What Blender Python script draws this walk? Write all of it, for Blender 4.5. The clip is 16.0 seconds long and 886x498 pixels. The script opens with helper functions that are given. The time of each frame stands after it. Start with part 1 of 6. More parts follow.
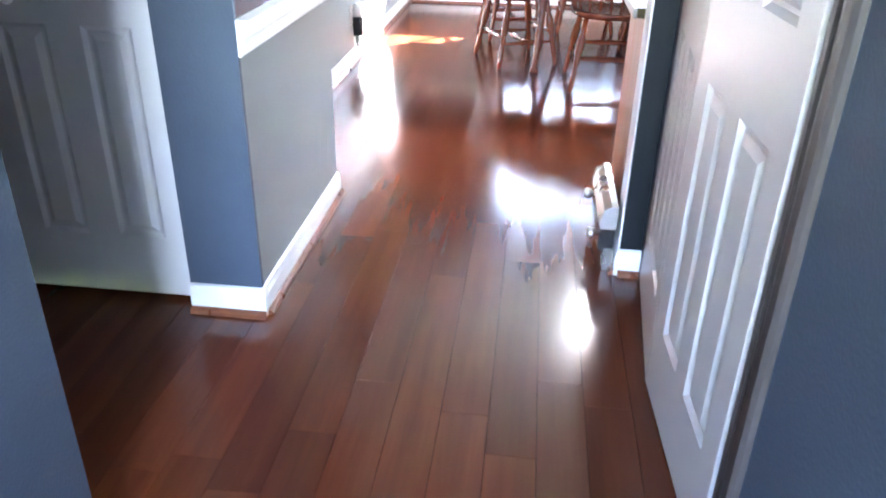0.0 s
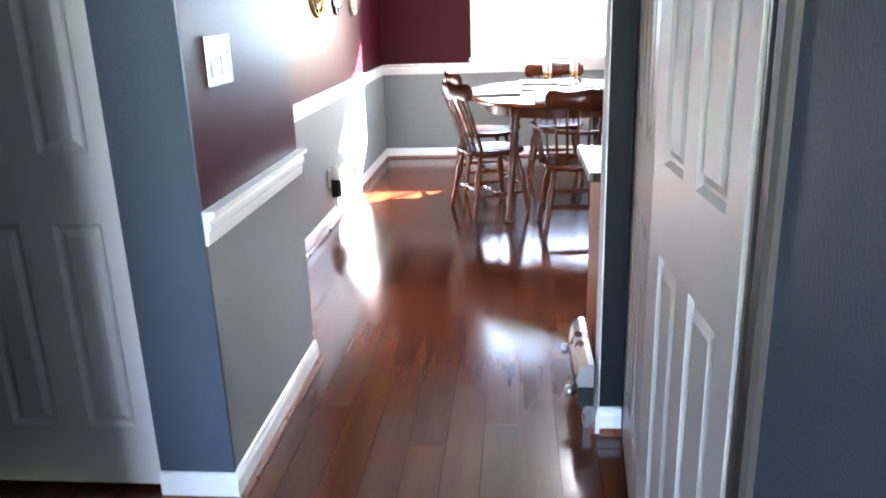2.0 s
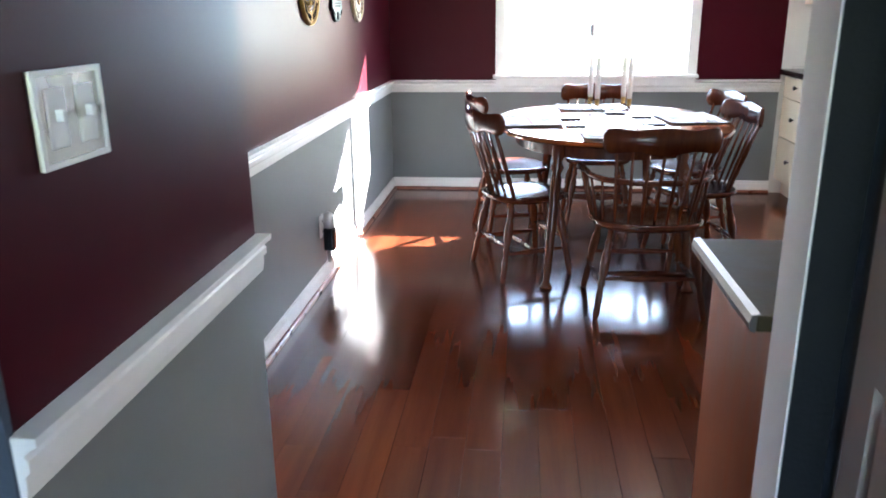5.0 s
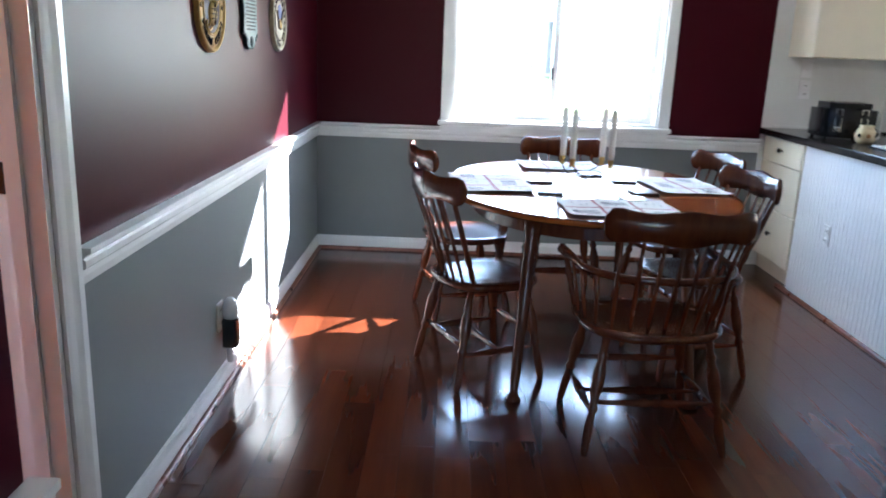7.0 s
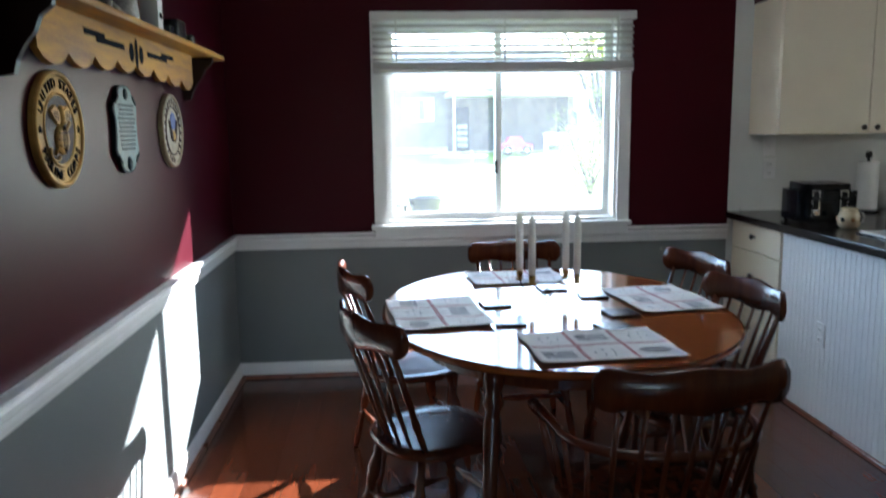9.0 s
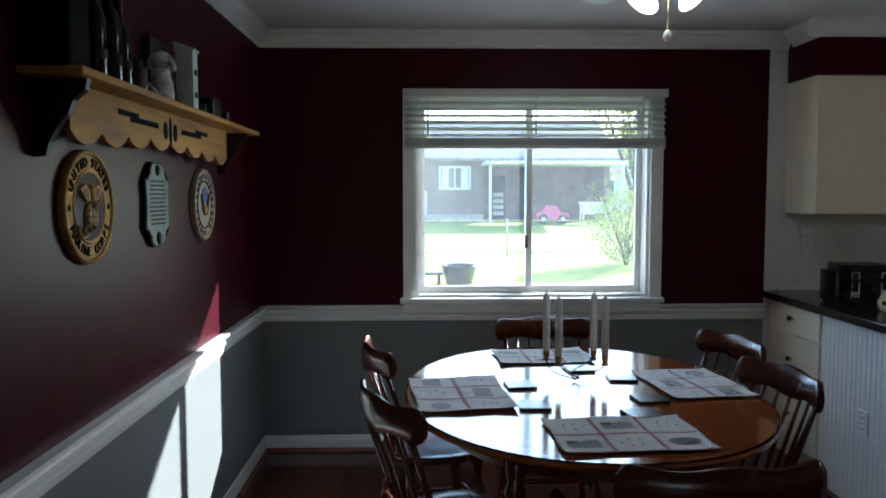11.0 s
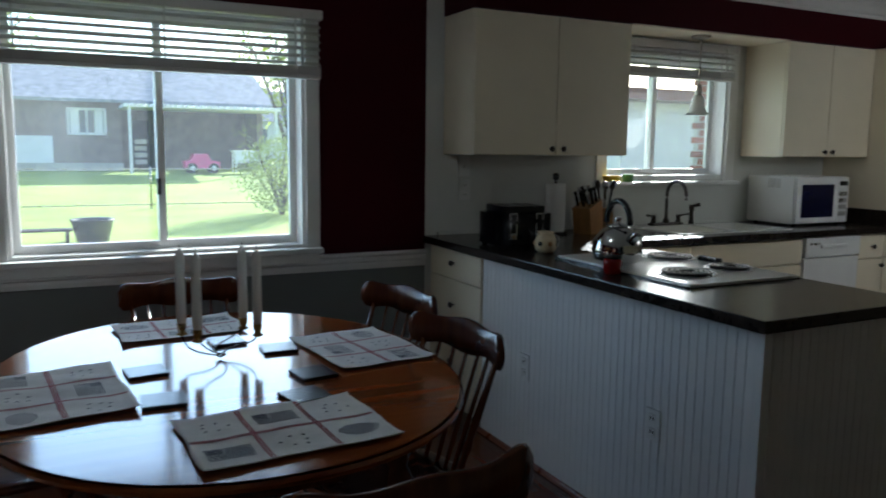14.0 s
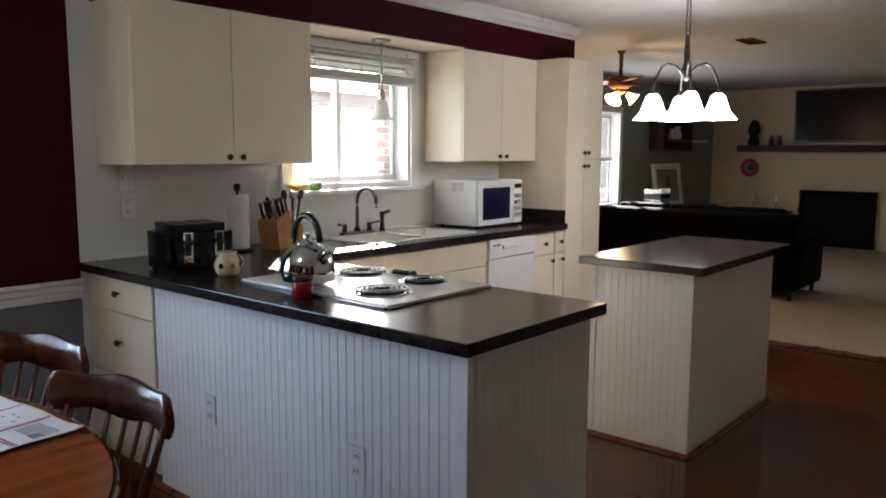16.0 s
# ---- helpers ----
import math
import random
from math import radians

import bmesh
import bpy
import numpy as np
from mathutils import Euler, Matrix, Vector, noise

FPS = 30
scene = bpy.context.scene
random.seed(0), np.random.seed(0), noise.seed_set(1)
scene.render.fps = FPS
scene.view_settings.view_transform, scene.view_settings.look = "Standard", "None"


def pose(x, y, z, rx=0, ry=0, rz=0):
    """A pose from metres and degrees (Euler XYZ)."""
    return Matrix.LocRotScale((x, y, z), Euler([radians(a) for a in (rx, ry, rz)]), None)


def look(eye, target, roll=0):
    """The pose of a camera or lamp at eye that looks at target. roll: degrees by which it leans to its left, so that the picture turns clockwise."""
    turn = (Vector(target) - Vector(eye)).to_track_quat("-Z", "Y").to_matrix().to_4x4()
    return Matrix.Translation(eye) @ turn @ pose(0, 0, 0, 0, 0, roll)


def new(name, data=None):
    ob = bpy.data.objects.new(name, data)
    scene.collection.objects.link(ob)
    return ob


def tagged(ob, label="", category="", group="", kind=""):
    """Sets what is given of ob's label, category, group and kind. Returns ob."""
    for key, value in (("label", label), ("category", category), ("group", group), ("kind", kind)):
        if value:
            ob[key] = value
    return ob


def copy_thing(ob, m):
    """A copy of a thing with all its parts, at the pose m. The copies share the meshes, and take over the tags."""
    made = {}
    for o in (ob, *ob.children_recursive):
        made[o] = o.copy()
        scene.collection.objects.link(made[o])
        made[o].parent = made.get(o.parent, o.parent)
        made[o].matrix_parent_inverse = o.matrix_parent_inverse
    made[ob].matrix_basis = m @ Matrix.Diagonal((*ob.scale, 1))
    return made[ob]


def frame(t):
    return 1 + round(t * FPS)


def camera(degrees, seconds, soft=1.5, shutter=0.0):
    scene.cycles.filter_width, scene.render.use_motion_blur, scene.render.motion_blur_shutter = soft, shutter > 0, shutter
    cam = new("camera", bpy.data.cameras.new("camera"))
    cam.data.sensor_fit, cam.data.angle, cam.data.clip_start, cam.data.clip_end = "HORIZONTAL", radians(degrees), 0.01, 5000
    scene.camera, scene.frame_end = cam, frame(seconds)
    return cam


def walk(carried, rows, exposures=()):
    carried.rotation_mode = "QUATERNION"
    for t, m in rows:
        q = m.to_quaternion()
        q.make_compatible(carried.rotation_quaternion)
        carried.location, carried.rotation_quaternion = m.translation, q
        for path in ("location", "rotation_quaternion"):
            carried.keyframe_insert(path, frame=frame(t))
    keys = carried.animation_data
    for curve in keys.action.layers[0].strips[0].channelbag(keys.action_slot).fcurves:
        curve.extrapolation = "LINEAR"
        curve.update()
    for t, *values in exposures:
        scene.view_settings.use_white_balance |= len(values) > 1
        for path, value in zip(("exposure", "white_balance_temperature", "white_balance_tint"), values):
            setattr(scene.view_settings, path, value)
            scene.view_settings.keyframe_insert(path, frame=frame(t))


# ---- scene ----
cam = camera(60.0, 16.0, 1.8, 0.4)
PATH = [
    (0, (1.143, 0.367, 1.228), (0.95, 2.128, 0.3), 1.2),
    (0.5, (1.13, 0.404, 1.248), (0.846, 2.224, 0.468), -0.4),
    (1, (1.176, 0.381, 1.308), (0.857, 2.282, 0.773), -1.3),
    (1.5, (1.216, 0.364, 1.31), (0.967, 2.241, 0.667), -0.4),
    (2, (1.208, 0.402, 1.319), (1.019, 2.3, 0.719), -1.9),
    (2.5, (1.148, 0.504, 1.329), (0.978, 2.426, 0.805), -2.0),
    (3, (1.073, 0.624, 1.329), (1.034, 2.544, 0.771), -0.0),
    (3.5, (1.061, 0.83, 1.306), (0.883, 2.729, 0.703), -1.4),
    (6, (0.984, 1.945, 1.345), (0.792, 3.865, 0.819), -0.2),
    (6.5, (0.94, 2.203, 1.342), (0.981, 4.153, 0.896), 0.6),
    (7, (0.86, 2.392, 1.32), (0.862, 4.328, 0.82), 2.3),
    (7.5, (0.902, 2.613, 1.342), (0.656, 4.534, 0.84), 0.7),
    (8, (0.902, 2.788, 1.349), (0.77, 4.718, 0.84), -0.9),
    (8.5, (0.892, 2.945, 1.384), (1.092, 4.879, 0.918), 0.2),
    (9, (0.897, 3.043, 1.43), (1.035, 5.013, 1.119), -0.8),
    (9.5, (0.922, 3.063, 1.473), (1.009, 5.055, 1.32), -0.8),
    (12, (0.954, 3.1, 1.47), (0.999, 5.094, 1.331), -0.0),
    (12.5, (1.029, 3.169, 1.46), (1.142, 5.155, 1.255), -0.3),
    (13, (1.078, 3.29, 1.437), (1.375, 5.254, 1.205), 0.1),
    (13.5, (1.07, 3.499, 1.424), (1.761, 5.362, 1.201), 0.0),
    (14, (1.095, 3.64, 1.405), (1.987, 5.41, 1.142), 0.7),
    (14.5, (1.193, 3.784, 1.41), (2.264, 5.459, 1.194), 1.3),
    (15, (1.325, 3.892, 1.422), (2.5, 5.501, 1.248), 1.6),
    (15.5, (1.397, 3.902, 1.419), (2.83, 5.284, 1.225), 1.4),
    (16, (1.333, 3.896, 1.43), (2.839, 5.188, 1.18), 0.2),
]
EXPOSURES = [(0.0, 6.9, 5900, 18), (1.0, 6.7, 5950, 18), (2.0, 6.1, 6050, 18), (3.5, 5.4, 6100, 16), (6.0, 4.95, 5600, 12), (7.5, 4.12, 5450, 9), (8.5, 3.65, 5500, 7),
             (9.0, 3.35, 5500, 6), (9.5, 3.1, 5500, 5), (12.0, 1.95, 5500, 4), (13.0, 1.78, 5500, 4), (14.0, 1.68, 5550, 3), (15.0, 2.34, 5800, 5), (16.0, 3.2, 6050, 13)]
walk(cam, [(t, look(eye, target, roll)) for t, eye, target, roll in PATH], EXPOSURES)

# ---- light ----
SUN_FROM = Vector((1.0, 1.03, 0.69))
world = bpy.data.worlds.new("sky")
scene.world = world
world.use_nodes = True
wn = world.node_tree
wn.nodes.clear()
sky = wn.nodes.new("ShaderNodeTexSky")
sky.sky_type, sky.sun_disc = "NISHITA", False
sky.sun_elevation = math.atan2(SUN_FROM.z, math.hypot(SUN_FROM.x, SUN_FROM.y))
sky.sun_rotation = math.atan2(SUN_FROM.x, SUN_FROM.y)
bg = wn.nodes.new("ShaderNodeBackground")
bg.inputs["Strength"].default_value = 0.13
wout = wn.nodes.new("ShaderNodeOutputWorld")
wn.links.new(sky.outputs[0], bg.inputs[0])
wn.links.new(bg.outputs[0], wout.inputs[0])
sun_data = bpy.data.lights.new("sun", "SUN")
sun_data.energy, sun_data.angle, sun_data.color = 5.0, radians(0.6), (1.0, 0.93, 0.84)
sun = new("sun", sun_data)
sun.matrix_world = look(SUN_FROM * 20, (0, 0, 0))


def window_light(name, place, target, sx, sy, watts, colour):
    """An area lamp for the sky's light in a window's opening, seen or added."""
    d = bpy.data.lights.new(name, "AREA")
    d.shape, d.size, d.size_y, d.energy, d.color = "RECTANGLE", sx, sy, watts, colour
    ob = new(name, d)
    ob.matrix_world = look(place, target)
    return ob


def bulb_light(name, place, watts, colour, radius=0.05):
    d = bpy.data.lights.new(name, "POINT")
    d.energy, d.color, d.shadow_soft_size = watts, colour, radius
    ob = new(name, d)
    ob.location = place
    return ob


window_light("dining_window_light", (1.565, 7.72, 1.36), (1.565, 6.0, 1.0), 1.30, 0.78, 2.0, (0.56, 0.76, 1.0))
window_light("kitchen_window_light", (4.675, 7.72, 1.58), (4.675, 6.0, 1.1), 0.95, 0.65, 0.5, (0.80, 0.90, 1.0))
# Added fill lamp for the hall, in an unseen, made-up opening.
window_light("entry_fill_light", (1.22, -1.75, 1.4), (0.05, 2.3, 1.0), 0.5, 1.4, 1.2, (0.82, 0.89, 1.0))
# Added fill from the side room; its window is unseen and assumed.
window_light("side_room_fill_light", (-2.68, 4.1, 1.4), (0.0, 4.1, 1.0), 1.1, 1.0, 3.4, (0.95, 0.97, 1.0))
window_light("family_window_light", (10.43, 9.02, 1.38), (10.43, 6.0, 1.0), 0.85, 1.25, 2.0, (0.9, 0.95, 1.0))

# ---- materials ----
def material(name, colour, rough=0.5, metal=0.0, vary=0.08, scale=6.0, bump=0.0, bump_scale=60.0, coat=0.0, stretch=(1, 1, 1), second=None, spec=0.5, random=0.0):
    """Paint, wood, metal or stone: two scales of noise in colour and gloss, and fine relief."""
    m = bpy.data.materials.new(name)
    m.use_nodes = True
    t = m.node_tree
    b = t.nodes["Principled BSDF"]
    tc = t.nodes.new("ShaderNodeTexCoord")
    mp = t.nodes.new("ShaderNodeMapping")
    mp.inputs["Scale"].default_value = stretch
    t.links.new(tc.outputs["Object"], mp.inputs["Vector"])
    big = t.nodes.new("ShaderNodeTexNoise")
    big.inputs["Scale"].default_value, big.inputs["Detail"].default_value = scale, 6
    t.links.new(mp.outputs[0], big.inputs["Vector"])
    fine = t.nodes.new("ShaderNodeTexNoise")
    fine.inputs["Scale"].default_value, fine.inputs["Detail"].default_value = bump_scale, 4
    t.links.new(mp.outputs[0], fine.inputs["Vector"])
    mix = t.nodes.new("ShaderNodeMix")
    mix.data_type = "RGBA"
    dark = second or tuple(c * (1 - 2.2 * vary) for c in colour)
    mix.inputs[6].default_value, mix.inputs[7].default_value = (*dark, 1), (*colour, 1)
    ramp = t.nodes.new("ShaderNodeMapRange")
    ramp.inputs[1].default_value, ramp.inputs[2].default_value = 0.3, 0.68
    add = t.nodes.new("ShaderNodeMath")
    add.operation = "MULTIPLY_ADD"
    add.inputs[1].default_value = 0.25
    t.links.new(fine.outputs[0], add.inputs[0])
    t.links.new(big.outputs[0], add.inputs[2])
    sub = t.nodes.new("ShaderNodeMath")
    sub.operation = "SUBTRACT"
    sub.inputs[1].default_value = 0.125
    t.links.new(add.outputs[0], sub.inputs[0])
    t.links.new(sub.outputs[0], ramp.inputs[0])
    t.links.new(ramp.outputs[0], mix.inputs[0])
    last = mix.outputs[2]
    if random:
        info = t.nodes.new("ShaderNodeObjectInfo")
        far = t.nodes.new("ShaderNodeMath")
        far.operation = "MULTIPLY"
        far.inputs[1].default_value = 43.0
        t.links.new(info.outputs["Random"], far.inputs[0])
        t.links.new(far.outputs[0], mp.inputs["Location"])
        hsv = t.nodes.new("ShaderNodeHueSaturation")
        mr = t.nodes.new("ShaderNodeMapRange")
        mr.inputs[3].default_value, mr.inputs[4].default_value = 1 - random, 1 + random
        t.links.new(info.outputs["Random"], mr.inputs[0])
        t.links.new(mr.outputs[0], hsv.inputs["Value"])
        t.links.new(last, hsv.inputs["Color"])
        last = hsv.outputs[0]
    t.links.new(last, b.inputs["Base Color"])
    rr = t.nodes.new("ShaderNodeMapRange")
    rr.inputs[1].default_value, rr.inputs[2].default_value = 0.3, 0.7
    rr.inputs[3].default_value, rr.inputs[4].default_value = rough * (1 - min(0.15, vary)), min(1, rough * (1 + min(0.15, vary)))
    t.links.new(big.outputs[0], rr.inputs[0])
    t.links.new(rr.outputs[0], b.inputs["Roughness"])
    b.inputs["Metallic"].default_value = metal
    b.inputs["Specular IOR Level"].default_value = spec
    b.inputs["Coat Weight"].default_value = coat
    b.inputs["Coat Roughness"].default_value = 0.12
    if bump:
        bp = t.nodes.new("ShaderNodeBump")
        bp.inputs["Strength"].default_value, bp.inputs["Distance"].default_value = bump, 0.004
        t.links.new(fine.outputs[0], bp.inputs["Height"])
        t.links.new(bp.outputs[0], b.inputs["Normal"])
    return m


def glowing(name, colour, strength, base=(0.9, 0.9, 0.88)):
    m = material(name, base, 0.3)
    b = m.node_tree.nodes["Principled BSDF"]
    b.inputs["Emission Color"].default_value = (*colour, 1)
    b.inputs["Emission Strength"].default_value = strength
    return m


def clear_glass(name, tint=(1, 1, 1), film=0.018):
    """Window glass with a faint translucent film, added as glare haze that the sun lights."""
    m = bpy.data.materials.new(name)
    m.use_nodes = True
    t = m.node_tree
    t.nodes.clear()
    tr, gl, mx, fr, o = (t.nodes.new(k) for k in ("ShaderNodeBsdfTransparent", "ShaderNodeBsdfGlossy", "ShaderNodeMixShader", "ShaderNodeFresnel", "ShaderNodeOutputMaterial"))
    tr.inputs[0].default_value = (*tint, 1)
    gl.inputs["Roughness"].default_value = 0.02
    fr.inputs[0].default_value = 1.3
    t.links.new(fr.outputs[0], mx.inputs[0])
    t.links.new(tr.outputs[0], mx.inputs[1])
    t.links.new(gl.outputs[0], mx.inputs[2])
    # Pale translucent layer imitates veiling glare over the view.
    haze, veil = t.nodes.new("ShaderNodeBsdfTranslucent"), t.nodes.new("ShaderNodeMixShader")
    haze.inputs[0].default_value = (0.9, 0.92, 1.0, 1)
    veil.inputs[0].default_value = film
    t.links.new(mx.outputs[0], veil.inputs[1])
    t.links.new(haze.outputs[0], veil.inputs[2])
    t.links.new(veil.outputs[0], o.inputs[0])
    return m


MAROON = material("maroon_paint", (0.044, 0.0032, 0.0078), 0.38, spec=0.07, vary=0.025, scale=3, bump=0.04, bump_scale=220)
GREY = material("grey_wall_paint", (0.190, 0.204, 0.202), 0.38, spec=0.20, vary=0.04, scale=3, bump=0.10, bump_scale=220)
BLUEGREY = material("blue_grey_wall_paint", (0.060, 0.077, 0.104), 0.5, spec=0.2, vary=0.06, scale=4, bump=0.35, bump_scale=130)
TRIM = material("white_trim_paint", (0.78, 0.78, 0.77), 0.3, vary=0.03, scale=8, bump=0.03)
DOORPAINT = material("white_door_paint", (0.72, 0.71, 0.70), 0.38, vary=0.03, scale=5, bump=0.10, bump_scale=180, stretch=(1, 1, 0.2))
# Door paint made darker and warmer to stand for the folding door's shade.
FOLDPAINT = material("shaded_white_door_paint", (0.45, 0.415, 0.39), 0.34, vary=0.03, scale=5, bump=0.10, bump_scale=180, stretch=(1, 1, 0.2))
GLOSSBLACK = material("gloss_black_enamel", (0.005, 0.005, 0.006), 0.14, spec=0.35, vary=0.1)
CABPAINT = material("cream_white_cabinet_paint", (0.80, 0.72, 0.56), 0.42, vary=0.03, scale=4, bump=0.05, bump_scale=140)
BEADPAINT = material("white_beadboard_paint", (0.81, 0.81, 0.81), 0.42, vary=0.03, scale=5, bump=0.05)
BACKSPLASH = material("glossy_white_backsplash", (0.70, 0.71, 0.68), 0.16, vary=0.03, scale=5)
CEILING = material("white_ceiling_paint", (0.70, 0.69, 0.67), 0.8, vary=0.04, scale=5, bump=0.3, bump_scale=140)
CREAMWALL = material("cream_wall_paint", (0.60, 0.53, 0.40), 0.6, vary=0.05, scale=3, bump=0.1)
GREENWALL = material("grey_green_wall_paint", (0.22, 0.25, 0.22), 0.6, vary=0.04, scale=3, bump=0.1)
ORANGE = material("orange_wall_paint", (0.62, 0.16, 0.02), 0.5, vary=0.05, scale=3, bump=0.1)
PLANK = material("red_brown_plank", (0.098, 0.0245, 0.0095), 0.15, vary=0.2, scale=3.0, bump_scale=22, stretch=(5, 0.3, 1), second=(0.066, 0.0158, 0.0065), random=0.18, spec=0.36)
# Dark paint carries the shade on the partition's face.
SHADEDWALL = material("shaded_partition_paint", (0.012, 0.014, 0.016), 0.5, spec=0.08, vary=0.06, scale=4, bump=0.3, bump_scale=130)
UNDERFLOOR = material("dark_joint", (0.02, 0.010, 0.007), 0.6)
SHOE = material("red_brown_shoe_moulding", (0.17, 0.055, 0.025), 0.3, vary=0.15, scale=8, stretch=(2, 2, 1))
TABLEWOOD = material("cherry_table_wood", (0.30, 0.085, 0.022), 0.12, vary=0.18, scale=3, bump=0.03, bump_scale=30, stretch=(0.6, 9, 1), second=(0.235, 0.063, 0.017), coat=0.5)
# Same cherry as the table, darkened so the colour carries the shade.
CHAIRWOOD = material("shaded_chair_wood", (0.088, 0.023, 0.008), 0.24, vary=0.2, scale=9, bump=0.04, stretch=(3, 3, 0.6), second=(0.048, 0.011, 0.005), coat=0.08, spec=0.25)
PINE = material("golden_pine", (0.62, 0.31, 0.045), 0.55, spec=0.12, vary=0.14, scale=4, stretch=(6, 0.8, 6), second=(0.28, 0.13, 0.04))
DARKWOOD = material("dark_stained_wood", (0.032, 0.012, 0.007), 0.45, spec=0.25, vary=0.2, scale=6, stretch=(3, 3, 0.5))
BROWNWOOD = material("brown_veneer", (0.150, 0.046, 0.018), 0.35, spec=0.2, vary=0.2, scale=5, bump=0.04, stretch=(5, 5, 0.5), second=(0.085, 0.025, 0.011))
COUNTER = material("dark_laminate_counter", (0.026, 0.019, 0.016), 0.20, spec=0.35, vary=0.35, scale=40, bump=0.02, second=(0.012, 0.009, 0.008))
# Olive tint paints the golden reflection into the dark top's colour.
REFLECTTOP = material("dark_top_with_warm_reflection", (0.040, 0.031, 0.016), 0.50, spec=0.06, vary=0.25, scale=14)
BLACK = material("black_plastic", (0.012, 0.012, 0.013), 0.25, vary=0.1)
DARKMETAL = material("dark_bronze_metal", (0.06, 0.05, 0.045), 0.35, 0.9)
STEEL = material("polished_steel", (0.62, 0.62, 0.62), 0.10, 1.0, vary=0.05)
NICKEL = material("brushed_nickel", (0.45, 0.43, 0.40), 0.28, 1.0, vary=0.08)
BRASS = material("aged_brass", (0.5, 0.33, 0.12), 0.3, 1.0, vary=0.15)
WHITEPLASTIC = material("white_plastic", (0.76, 0.76, 0.75), 0.3, vary=0.03)
ENAMEL = material("white_enamel", (0.80, 0.80, 0.78), 0.12, vary=0.03)
WAX = material("white_candle_wax", (0.84, 0.83, 0.80), 0.4, vary=0.03)
WAX.node_tree.nodes["Principled BSDF"].inputs["Subsurface Weight"].default_value = 0.9
WAX.node_tree.nodes["Principled BSDF"].inputs["Subsurface Radius"].default_value = (0.03, 0.03, 0.03)
EDGESTRIP = material("dark_metal_edge", (0.11, 0.105, 0.10), 0.34, 0.8, vary=0.1)
CLOTH = material("off_white_cloth", (0.80, 0.78, 0.75), 0.85, vary=0.06, scale=20, bump=0.4, bump_scale=500)
REDCLOTH = material("red_stripe", (0.34, 0.028, 0.05), 0.85, bump=0.3, bump_scale=500)
BLUECLOTH = material("dark_blue_print", (0.055, 0.055, 0.085), 0.85, bump=0.3, bump_scale=500)
BLIND = material("white_blind_slat", (0.58, 0.56, 0.54), 0.45, vary=0.04)
GLASS = clear_glass("window_glass")
GREENBRONZE = material("green_patina", (0.060, 0.115, 0.125), 0.5, 0.2, spec=0.3, vary=0.3, scale=18, bump=0.3)
DARKGREEN = material("dark_patina", (0.007, 0.015, 0.017), 0.6, spec=0.1, vary=0.2)
GOLD = material("carved_gold_wood", (0.70, 0.43, 0.13), 0.6, spec=0.10, vary=0.2, scale=14, bump=0.2)
DARKGOLD = material("carved_dark_wood", (0.045, 0.020, 0.008), 0.6, spec=0.2, vary=0.25, scale=20, bump=0.4)
SILVERWOOD = material("pale_tan_carving", (0.46, 0.38, 0.23), 0.45, vary=0.2, scale=16, bump=0.3)
BLUE = material("blue_enamel", (0.02, 0.07, 0.30), 0.3)
CERAMIC = material("crackled_white_ceramic", (0.72, 0.70, 0.68), 0.25, vary=0.22, scale=60)
CREAMGLAZE = material("cream_glazed_ceramic", (0.66, 0.55, 0.36), 0.22, vary=0.12, scale=30)
PAPER = material("white_paper", (0.80, 0.79, 0.76), 0.9, vary=0.03, bump=0.2, bump_scale=150)
YELLOW = material("yellow_ceramic", (0.75, 0.50, 0.02), 0.3)
GREENITEM = material("green_sponge", (0.10, 0.25, 0.10), 0.8)
REDGLASS = material("red_candle_glass", (0.28, 0.007, 0.007), 0.1, coat=0.5)
KNIFEWOOD = material("knife_block_wood", (0.42, 0.20, 0.06), 0.4, vary=0.15, scale=12, stretch=(3, 3, 0.6))
DARKSCREEN = material("dark_screen_glass", (0.008, 0.009, 0.014), 0.22, spec=0.15)
NAVYSCREEN = material("dark_blue_oven_glass", (0.012, 0.013, 0.045), 0.12)
LEATHER = material("black_leather", (0.0035, 0.0035, 0.0035), 0.6, vary=0.2, bump=0.3, bump_scale=120, spec=0.03)
CARPET = material("beige_carpet", (0.42, 0.35, 0.25), 0.95, vary=0.10, scale=40, bump=0.8, bump_scale=300)
SHADE = glowing("lit_white_glass_shade", (1.0, 0.97, 0.95), 1.2)
PEWTER = material("dark_pewter_metal", (0.13, 0.12, 0.115), 0.3, 0.9, vary=0.1)
WARMBULB = glowing("warm_bulb", (1.0, 0.62, 0.22), 1.6)
FROSTED = material("frosted_white_glass", (0.86, 0.84, 0.79), 0.5)
FROSTED.node_tree.nodes["Principled BSDF"].inputs["Transmission Weight"].default_value = 0.5
SOOT = material("black_firebox", (0.006, 0.006, 0.006), 0.8, spec=0.06)
GRASS = material("lawn_grass", (0.30, 0.37, 0.08), 0.9, spec=0.2, vary=0.25, scale=0.5, bump=0.5, bump_scale=14, second=(0.20, 0.29, 0.05))
BRICK = material("red_brick", (0.27, 0.085, 0.055), 0.85, vary=0.2, scale=9, bump=0.4, random=0.22)
MORTAR = material("pale_mortar", (0.42, 0.40, 0.37), 0.9, vary=0.1, bump=0.4)
FARBRICK = material("grey_brown_brick_house", (0.21, 0.165, 0.155), 0.9, vary=0.2, scale=3, bump=0.3, bump_scale=14)
SHINGLE = material("grey_shingle", (0.30, 0.31, 0.33), 0.9, vary=0.2, scale=4, bump=0.4, bump_scale=12)
SIDING = material("white_siding", (0.68, 0.68, 0.68), 0.6, vary=0.05)
PINK = material("pink_plastic", (0.62, 0.09, 0.24), 0.4, vary=0.08)
